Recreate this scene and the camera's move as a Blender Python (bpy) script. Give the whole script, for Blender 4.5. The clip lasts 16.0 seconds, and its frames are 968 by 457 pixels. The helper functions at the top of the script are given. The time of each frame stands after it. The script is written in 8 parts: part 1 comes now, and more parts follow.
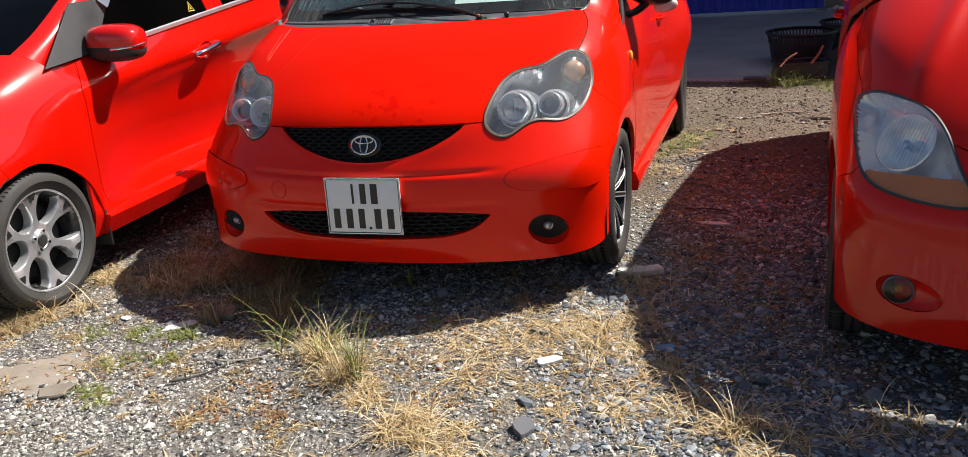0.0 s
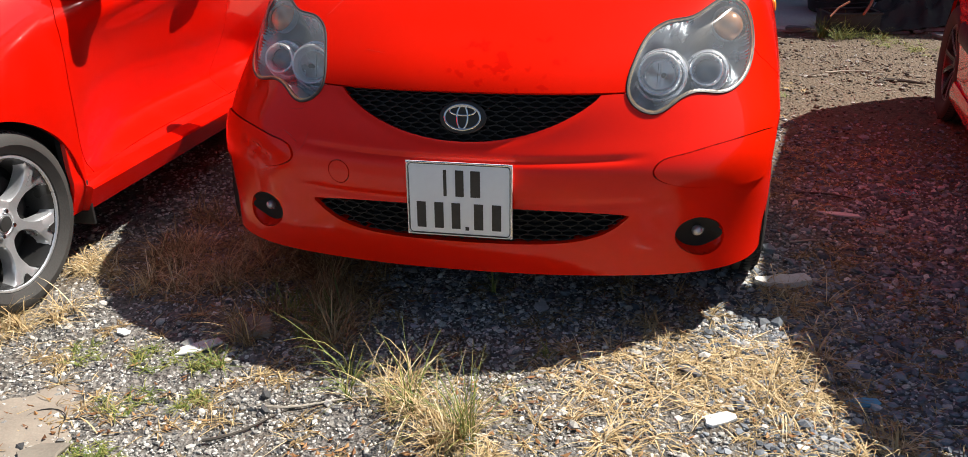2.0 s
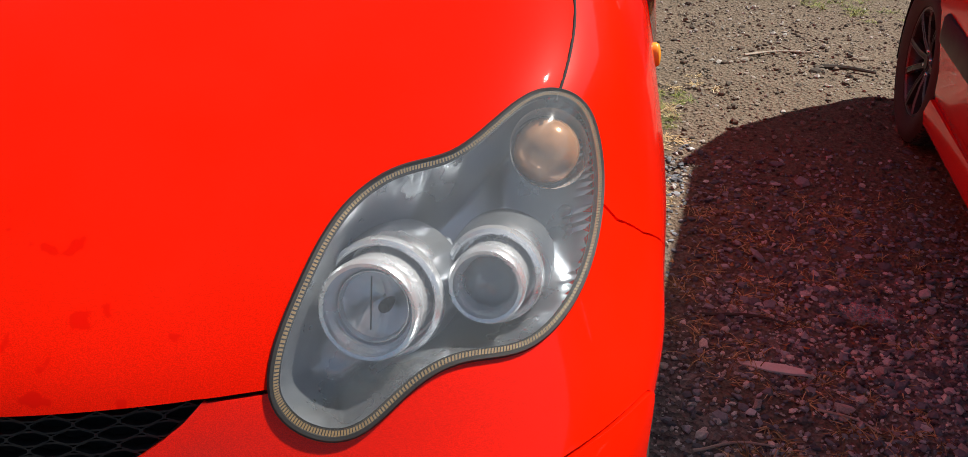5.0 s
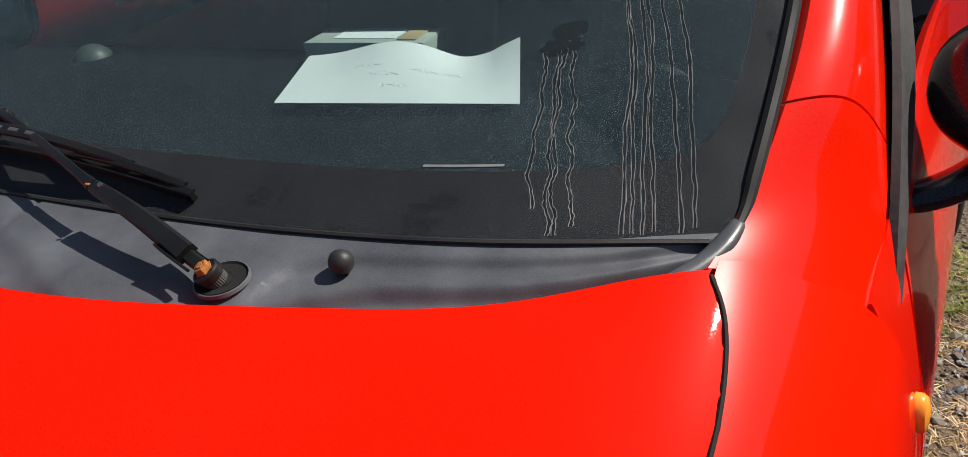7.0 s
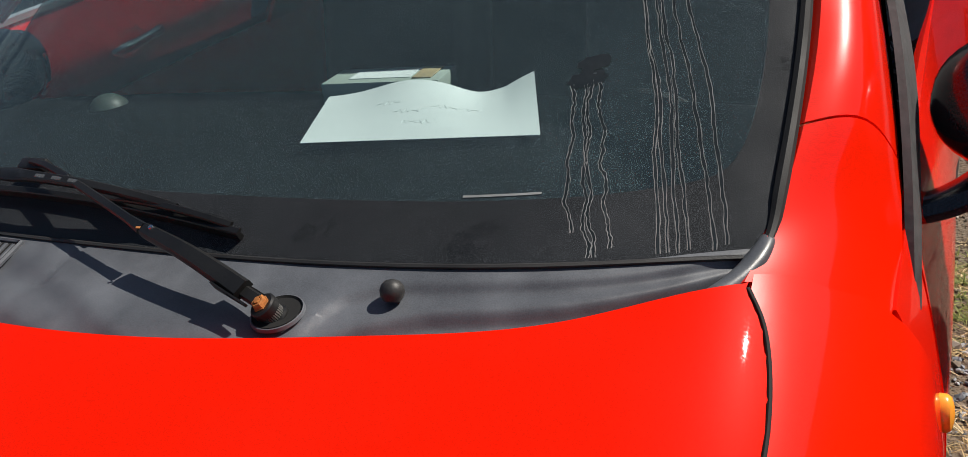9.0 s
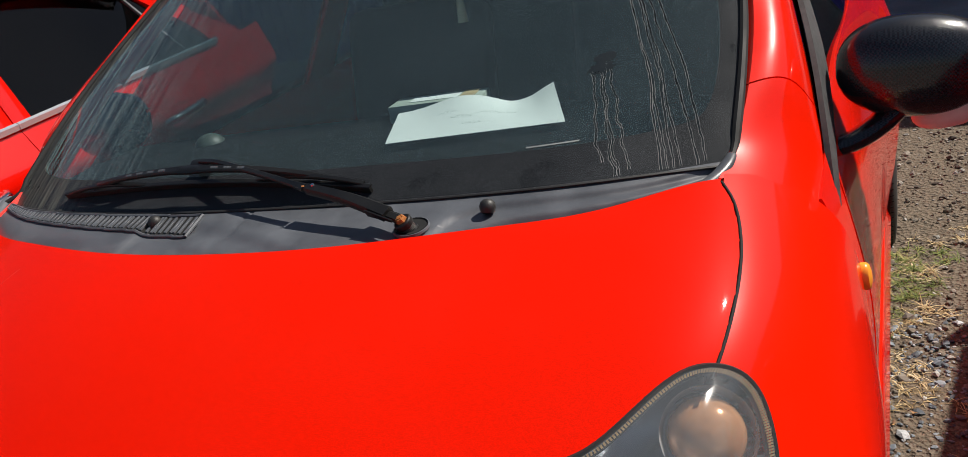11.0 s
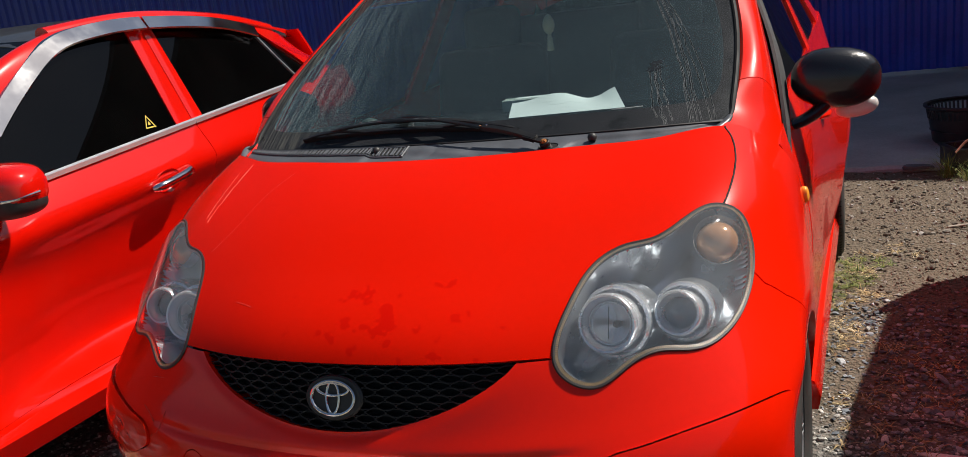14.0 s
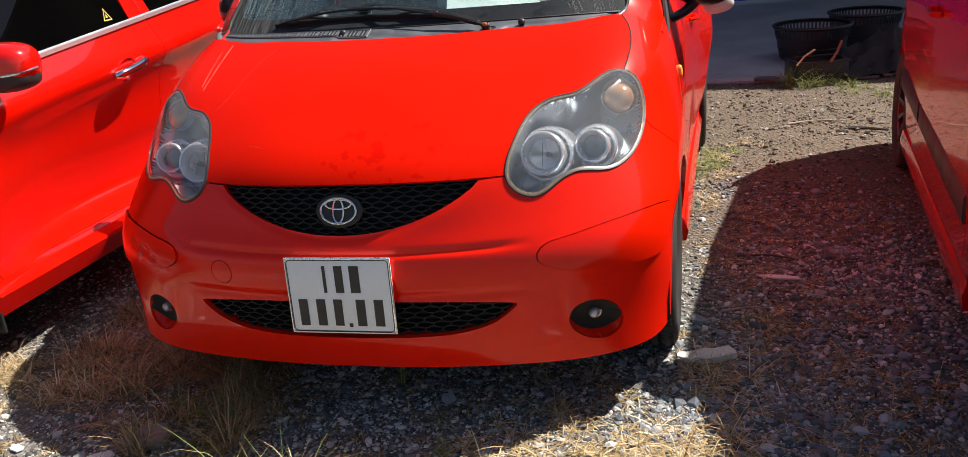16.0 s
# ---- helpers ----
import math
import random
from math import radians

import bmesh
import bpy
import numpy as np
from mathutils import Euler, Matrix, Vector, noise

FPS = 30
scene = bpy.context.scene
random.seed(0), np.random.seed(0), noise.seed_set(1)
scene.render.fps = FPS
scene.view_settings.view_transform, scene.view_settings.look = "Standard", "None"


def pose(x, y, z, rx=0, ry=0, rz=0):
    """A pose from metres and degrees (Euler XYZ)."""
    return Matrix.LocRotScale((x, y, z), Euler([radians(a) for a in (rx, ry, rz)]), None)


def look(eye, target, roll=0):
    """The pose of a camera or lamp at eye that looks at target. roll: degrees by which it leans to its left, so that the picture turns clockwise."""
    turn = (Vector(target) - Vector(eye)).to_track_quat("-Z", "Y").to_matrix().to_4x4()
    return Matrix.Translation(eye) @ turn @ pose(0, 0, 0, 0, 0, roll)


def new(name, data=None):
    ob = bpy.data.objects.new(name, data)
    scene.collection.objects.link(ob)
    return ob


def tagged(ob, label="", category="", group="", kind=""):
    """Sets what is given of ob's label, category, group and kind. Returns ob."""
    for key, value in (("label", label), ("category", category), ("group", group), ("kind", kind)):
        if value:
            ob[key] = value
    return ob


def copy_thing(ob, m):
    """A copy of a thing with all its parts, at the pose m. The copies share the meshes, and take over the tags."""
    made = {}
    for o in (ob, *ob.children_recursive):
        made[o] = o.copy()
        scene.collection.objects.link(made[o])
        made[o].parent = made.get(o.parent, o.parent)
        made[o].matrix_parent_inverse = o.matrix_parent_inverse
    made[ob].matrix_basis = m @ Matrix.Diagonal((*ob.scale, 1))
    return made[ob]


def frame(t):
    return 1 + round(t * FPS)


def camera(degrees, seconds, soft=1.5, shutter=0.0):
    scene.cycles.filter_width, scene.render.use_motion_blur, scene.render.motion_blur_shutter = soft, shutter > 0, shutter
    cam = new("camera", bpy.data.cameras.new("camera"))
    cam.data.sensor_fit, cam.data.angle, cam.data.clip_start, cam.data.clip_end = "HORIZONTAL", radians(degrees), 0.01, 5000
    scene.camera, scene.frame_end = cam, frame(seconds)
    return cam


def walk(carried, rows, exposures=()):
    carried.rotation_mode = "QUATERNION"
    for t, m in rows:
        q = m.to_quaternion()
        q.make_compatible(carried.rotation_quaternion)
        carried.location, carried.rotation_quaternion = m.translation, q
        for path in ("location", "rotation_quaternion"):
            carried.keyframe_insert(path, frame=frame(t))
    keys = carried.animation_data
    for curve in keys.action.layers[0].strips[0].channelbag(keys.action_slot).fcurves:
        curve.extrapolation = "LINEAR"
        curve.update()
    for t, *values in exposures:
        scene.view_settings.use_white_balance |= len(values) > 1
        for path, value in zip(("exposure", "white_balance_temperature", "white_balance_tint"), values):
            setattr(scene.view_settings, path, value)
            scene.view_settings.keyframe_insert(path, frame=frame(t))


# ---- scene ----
cam = camera(58.9, 16.0, 0.62)
PATH = [
    (0, (1.212, -2.718, 1.307), (0.68, -0.904, 0.654), -4.4),
    (0.5, (1.0, -2.651, 1.28), (0.445, -0.848, 0.614), -2.0),
    (1, (0.758, -2.57, 1.303), (0.249, -0.764, 0.611), -1.3),
    (1.5, (0.62, -2.356, 1.264), (0.208, -0.563, 0.481), -0.3),
    (2, (0.5, -2.093, 1.265), (0.116, -0.304, 0.457), -1.3),
    (2.5, (0.392, -1.824, 1.264), (0.038, -0.039, 0.435), -1.6),
    (3, (0.339, -1.591, 1.248), (0.099, 0.193, 0.376), -0.1),
    (3.5, (0.414, -1.307, 1.245), (0.218, 0.473, 0.355), -1.2),
    (4, (0.507, -1.075, 1.21), (0.324, 0.657, 0.227), -1.2),
    (4.3, (0.585, -0.885, 1.243), (0.413, 0.843, 0.25), -1.5),
    (4.5, (0.62, -0.785, 1.241), (0.469, 0.95, 0.258), -0.5),
    (5, (0.709, -0.541, 1.249), (0.509, 1.185, 0.259), -1.2),
    (5.2, (0.771, -0.426, 1.281), (0.452, 1.271, 0.273), -0.1),
    (7.3, (0.794, 0.164, 1.332), (-0.068, 1.737, 0.448), -6.0),
    (7.5, (0.775, 0.152, 1.334), (-0.081, 1.729, 0.452), -6.4),
    (8, (0.746, 0.147, 1.331), (-0.095, 1.728, 0.44), -9.8),
    (8.5, (0.735, 0.13, 1.327), (-0.071, 1.712, 0.406), -8.9),
    (9, (0.762, 0.099, 1.345), (-0.056, 1.725, 0.516), -7.3),
    (9.2, (0.78, 0.088, 1.344), (-0.019, 1.734, 0.537), -7.1),
    (11.3, (0.82, -0.444, 1.34), (0.039, 1.283, 0.701), -10.4),
    (11.5, (0.819, -0.523, 1.337), (0.041, 1.21, 0.712), -10.0),
    (12, (0.842, -0.67, 1.336), (0.08, 1.074, 0.721), -6.3),
    (12.5, (0.911, -0.822, 1.319), (0.153, 0.944, 0.763), -6.1),
    (13, (0.96, -0.981, 1.303), (0.209, 0.791, 0.759), -7.2),
    (13.5, (0.942, -1.097, 1.314), (0.188, 0.682, 0.798), -8.0),
    (14, (0.871, -1.279, 1.315), (0.143, 0.516, 0.817), -7.1),
    (14.5, (0.887, -1.417, 1.311), (0.338, 0.421, 0.744), -3.1),
    (15, (0.991, -1.596, 1.304), (0.545, 0.274, 0.751), -5.0),
    (15.5, (1.011, -1.773, 1.266), (0.564, 0.062, 0.608), -7.4),
    (16, (0.84, -1.912, 1.292), (0.393, -0.085, 0.613), -5.2),
]
walk(cam, [(t, look(eye, target, roll)) for t, eye, target, roll in PATH],
     [(0, 0.61), (1.0, 0.59), (2.0, 0.70), (3.0, 0.85), (3.5, 1.0), (4.5, 0.80), (5.2, 0.42), (7.3, 0.25), (9.2, 0.25), (11.3, 0.20), (13.5, 0.14), (14.5, 0.35), (15.0, 0.60), (16.0, 0.75)])

# ---- daylight ----
SUN = Vector((0.67, 0.43, 1.0)).normalized()
world = bpy.data.worlds.new("world")
scene.world = world
world.use_nodes = True
sky = world.node_tree.nodes.new("ShaderNodeTexSky")
sky.sky_type, sky.sun_disc = "NISHITA", False
sky.sun_elevation = math.asin(SUN.z)
sky.sun_rotation = math.atan2(SUN.x, SUN.y)
sky.air_density, sky.dust_density = 1.0, 1.2
world.node_tree.links.new(sky.outputs[0], world.node_tree.nodes["Background"].inputs[0])
world.node_tree.nodes["Background"].inputs[1].default_value = 0.05
lamp = bpy.data.lights.new("sun", "SUN")
lamp.energy, lamp.angle, lamp.color = 5.0, radians(0.53), (1.0, 0.94, 0.85)
sun = new("sun", lamp)
sun.matrix_world = look(SUN * 30, (0, 0, 0))

# ---- smooth sheet through a small net of design points ----
def spline_weights(knots, where):
    """Natural cubic spline through values at knots, as a matrix that gives the values at where."""
    k = np.asarray(knots, float)
    n, h = len(k), np.diff(k)
    a, b = np.eye(n), np.zeros((n, n))
    for i in range(1, n - 1):
        a[i, i - 1 : i + 2] = h[i - 1], 2 * (h[i - 1] + h[i]), h[i]
        b[i, i - 1 : i + 2] = 6 / h[i - 1], -6 / h[i - 1] - 6 / h[i], 6 / h[i]
    m = np.linalg.solve(a, b)
    w = np.asarray(where, float)
    i = np.clip(np.searchsorted(k, w) - 1, 0, n - 2)
    d0, d1, s = w - k[i], k[i + 1] - w, h[i]
    eye = np.eye(n)
    lin = (d1 / s)[:, None] * eye[i] + (d0 / s)[:, None] * eye[i + 1]
    return lin + ((d1**3 / s - s * d1) / 6)[:, None] * m[i] + ((d0**3 / s - s * d0) / 6)[:, None] * m[i + 1]


class Sheet:
    """A smooth surface through rows of points; with mirror, the rows run from the middle line (x = 0) outwards."""

    def __init__(self, rows, mirror=True):
        net = np.array(rows, float)
        if mirror:
            other = net[:, :0:-1] * (-1, 1, 1)
            net = np.concatenate([other, net], 1)
        self.net = net
        du = np.linalg.norm(np.diff(net, axis=1), axis=2).mean(0)
        dv = np.linalg.norm(np.diff(net, axis=0), axis=2).mean(1)
        self.u = np.r_[0, np.cumsum(du)]
        if mirror:
            self.u -= self.u[-1] / 2
        self.v = np.r_[0, np.cumsum(dv)]

    def at(self, u, v):
        """Points of the sheet for flat arrays u and v."""
        wu, wv = spline_weights(self.u, u), spline_weights(self.v, v)
        return np.einsum("ki,kj,ijc->kc", wv, wu, self.net)

    def grid(self, us, vs):
        wu, wv = spline_weights(self.u, us), spline_weights(self.v, vs)
        return np.einsum("ai,bj,ijc->abc", wv, wu, self.net)

    def normal(self, u, v, e=1e-3):
        a = self.at(u + e, v) - self.at(u - e, v)
        b = self.at(u, v + e) - self.at(u, v - e)
        n = np.cross(a, b)
        return n / np.linalg.norm(n, axis=1)[:, None]


# the nose of the small hatchback: rows from the bumper's lower lip over grille and hood to the cowl,
# columns from the middle line round the corner to the wheel arch
NOSE = []
NOSE.append([(0, 0.000, 0.188), (0.2, 0.006, 0.188), (0.4, 0.028, 0.189), (0.56, 0.062, 0.190), (0.685, 0.115, 0.192), (0.768, 0.185, 0.198), (0.802, 0.25, 0.208), (0.812, 0.29, 0.22)])
NOSE.append([(0, -0.030, 0.27), (0.2, -0.021, 0.27), (0.4, 0.010, 0.272), (0.56, 0.054, 0.275), (0.685, 0.117, 0.28), (0.77, 0.19, 0.285), (0.807, 0.255, 0.295), (0.815, 0.285, 0.305)])
NOSE.append([(0, -0.045, 0.38), (0.2, -0.036, 0.38), (0.4, -0.002, 0.381), (0.56, 0.046, 0.384), (0.685, 0.11, 0.388), (0.772, 0.185, 0.39), (0.81, 0.25, 0.395), (0.818, 0.285, 0.40)])
NOSE.append([(0, -0.053, 0.50), (0.2, -0.043, 0.50), (0.4, -0.008, 0.502), (0.56, 0.043, 0.505), (0.69, 0.115, 0.508), (0.778, 0.203, 0.51), (0.815, 0.285, 0.505), (0.822, 0.33, 0.48)])
NOSE.append([(0, -0.022, 0.575), (0.2, -0.008, 0.575), (0.4, 0.034, 0.578), (0.555, 0.092, 0.585), (0.688, 0.175, 0.59), (0.778, 0.275, 0.59), (0.816, 0.36, 0.565), (0.824, 0.39, 0.535)])
NOSE.append([(0, 0.022, 0.70), (0.2, 0.040, 0.697), (0.4, 0.1, 0.69), (0.55, 0.165, 0.69), (0.683, 0.265, 0.687), (0.778, 0.375, 0.667), (0.82, 0.45, 0.62), (0.83, 0.48, 0.57)])
NOSE.append([(0, 0.15, 0.805), (0.2, 0.165, 0.802), (0.4, 0.215, 0.793), (0.55, 0.275, 0.788), (0.683, 0.365, 0.78), (0.78, 0.48, 0.74), (0.828, 0.56, 0.66), (0.838, 0.60, 0.584)])
NOSE.append([(0, 0.33, 0.905), (0.2, 0.342, 0.902), (0.4, 0.38, 0.893), (0.55, 0.425, 0.886), (0.683, 0.485, 0.873), (0.785, 0.60, 0.825), (0.84, 0.72, 0.68), (0.846, 0.80, 0.48)])
NOSE.append([(0, 0.538, 0.983), (0.2, 0.552, 0.984), (0.4, 0.600, 0.985), (0.55, 0.660, 0.985), (0.68, 0.75, 0.985), (0.785, 0.83, 0.915), (0.846, 0.885, 0.72), (0.840, 0.90, 0.24)])
MAIN_NOSE = [[(x + (0.012 if 3 < i < 8 and k > 5 else 0.0), y, z) for k, (x, y, z) in enumerate(r)] for i, r in enumerate(NOSE)]
nose = Sheet(MAIN_NOSE)

# windscreen: rows up the glass, columns from the middle to the pillar
SCREEN = []
for s in (-0.02, 0.40, 0.80, 1.22):
    wide = 0.685 + 0.06 * s - 0.13 * s * s
    SCREEN.append([(f * wide, 0.665 + 0.60 * s + f**3 * (0.135 - 0.04 * s), 0.990 + 0.415 * s + f * f * (0.006 - 0.02 * s)) for f in (0, 0.4, 0.75, 1.0)])
screen = Sheet(SCREEN)
screen.u *= 0.6812 / screen.u[-1]


def inboard(p):
    """The cabin's left side leans in more than its right."""
    p = np.array(p, float)
    reach = np.clip(-p[..., 0] / 0.68, 0, 1)
    p[..., 0] += reach * np.interp(p[..., 2], [0.93, 1.0, 1.14, 1.37, 1.5], [0.0, 0.03, 0.05, 0.12, 0.13])
    return p


screen.net = inboard(screen.net)


def placed(rows, m, stretch=(1, 1, 1), mirror=True):
    """A sheet of the same kind of net, stretched and set elsewhere."""
    sh = Sheet([[(x * stretch[0], y * stretch[1], z * stretch[2]) for x, y, z in r] for r in rows], mirror)
    a = np.array(m)
    sh.net = sh.net @ a[:3, :3].T + a[:3, 3]
    return sh


LEFT_AT = pose(-2.175, -0.666, 0)
RIGHT_AT = pose(1.53, 0.07, 0, 0, 0, -7.2) @ pose(0.825, -0.576, 0)
left_nose = placed(NOSE, LEFT_AT, (1.0, 1.0, 1.0))
right_nose = placed(NOSE, RIGHT_AT, (0.97, 1.0, 1.07))

# ---- materials ----
def material(name, colour=(0.5, 0.5, 0.5), rough=0.5, metal=0.0, coat=0.0, **more):
    """A plain principled base to which the helpers below add grain, stains and relief."""
    mat = bpy.data.materials.new(name)
    mat.use_nodes = True
    p = mat.node_tree.nodes["Principled BSDF"]
    p.inputs["Base Color"].default_value = (*colour, 1)
    p.inputs["Roughness"].default_value = rough
    p.inputs["Metallic"].default_value = metal
    p.inputs["Coat Weight"].default_value = coat
    p.inputs["Coat Roughness"].default_value = 0.04
    for key, value in more.items():
        p.inputs[key.replace("_", " ").title().replace("Ior", "IOR")].default_value = value
    return mat


def nodes_of(mat):
    tree = mat.node_tree
    return tree, tree.nodes, tree.links, tree.nodes["Principled BSDF"]


def noise_node(mat, scale, detail=4.0, rough=0.55, kind="ShaderNodeTexNoise", stretch=(1, 1, 1)):
    tree, nodes, links, _ = nodes_of(mat)
    co = nodes.new("ShaderNodeTexCoord")
    mp = nodes.new("ShaderNodeMapping")
    mp.inputs["Scale"].default_value = stretch
    links.new(co.outputs["Object"], mp.inputs[0])
    n = nodes.new(kind)
    n.inputs["Scale"].default_value = scale
    if kind == "ShaderNodeTexNoise":
        n.inputs["Detail"].default_value, n.inputs["Roughness"].default_value = detail, rough
    links.new(mp.outputs[0], n.inputs["Vector"])
    return n


def ramp(mat, source, stops):
    _, nodes, links, _ = nodes_of(mat)
    r = nodes.new("ShaderNodeValToRGB")
    r.color_ramp.elements[0].position, r.color_ramp.elements[1].position = stops[0][0], stops[-1][0]
    r.color_ramp.elements[0].color, r.color_ramp.elements[1].color = (*stops[0][1], 1), (*stops[-1][1], 1)
    for at, c in stops[1:-1]:
        r.color_ramp.elements.new(at).color = (*c, 1)
    links.new(source, r.inputs[0])
    return r.outputs[0]


def mix_colour(mat, fac, a, b, mode="MIX"):
    _, nodes, links, _ = nodes_of(mat)
    m = nodes.new("ShaderNodeMix")
    m.data_type, m.blend_type = "RGBA", mode
    for socket, value in ((m.inputs[0], fac), (m.inputs[6], a), (m.inputs[7], b)):
        if isinstance(value, (int, float)):
            socket.default_value = value
        elif isinstance(value, tuple):
            socket.default_value = (*value, 1)
        else:
            links.new(value, socket)
    return m.outputs[2]


def bump(mat, source, strength, distance=0.01):
    _, nodes, links, p = nodes_of(mat)
    b = nodes.new("ShaderNodeBump")
    b.inputs["Strength"].default_value, b.inputs["Distance"].default_value = strength, distance
    links.new(source, b.inputs["Height"])
    if p.inputs["Normal"].is_linked:
        links.new(p.inputs["Normal"].links[0].from_socket, b.inputs["Normal"])
    links.new(b.outputs[0], p.inputs["Normal"])


def to_input(mat, source, name):
    _, _, links, p = nodes_of(mat)
    links.new(source, p.inputs[name])


def grey(a):
    return (a, a, a)


def car_paint(name, colour, dust=0.12, rough=0.32, shine=0.7, ior=1.45, sheen=0.02):
    """Enamel under a clear coat; sheen: the broad gloss of the worn enamel itself."""
    mat = material(name, colour, rough, 0.0, shine)
    mat.node_tree.nodes["Principled BSDF"].inputs["Specular IOR Level"].default_value = sheen
    mat.node_tree.nodes["Principled BSDF"].inputs["Coat IOR"].default_value = ior
    stain = noise_node(mat, 7, 5).outputs[0]
    fine = noise_node(mat, 420, 2).outputs[0]
    dusty = tuple(0.8 * c + 0.2 * d for c, d in zip(colour, (0.55, 0.4, 0.32)))
    spots = ramp(mat, stain, [(0.45, grey(0)), (0.75, grey(dust))])
    flake = ramp(mat, noise_node(mat, 800, 2, 0.6).outputs[0], [(0.35, grey(0.82)), (0.65, grey(1.12))])
    to_input(mat, mix_colour(mat, 1.0, mix_colour(mat, spots, colour, dusty), flake, "MULTIPLY"), "Base Color")
    to_input(mat, ramp(mat, fine, [(0.3, grey(0.012)), (0.8, grey(0.05))]), "Coat Roughness")
    wave = noise_node(mat, 3.0, 2).outputs[0]
    bump(mat, wave, 0.06, 0.01)
    bump(mat, fine, 0.012, 0.001)
    return mat


def speckled(name, colour, rough, scale=300, depth=0.3, spread=0.35, metal=0.0, stains=8.0, **more):
    """Plastic, rubber, metal or cloth: grain, soft stains and fine relief."""
    mat = material(name, colour, rough, metal, **more)
    big, fine = noise_node(mat, stains, 5).outputs[0], noise_node(mat, scale, 3).outputs[0]
    low, high = tuple(c * (1 - spread) for c in colour), tuple(min(1, c * (1 + spread) + 0.01 * spread) for c in colour)
    base = ramp(mat, big, [(0.3, low), (0.7, high)])
    to_input(mat, mix_colour(mat, 0.35, base, ramp(mat, fine, [(0.3, low), (0.7, high)])), "Base Color")
    to_input(mat, ramp(mat, big, [(0.3, grey(max(0.02, rough - 0.1))), (0.7, grey(min(1, rough + 0.1)))]), "Roughness")
    bump(mat, fine, depth, 0.001)
    return mat


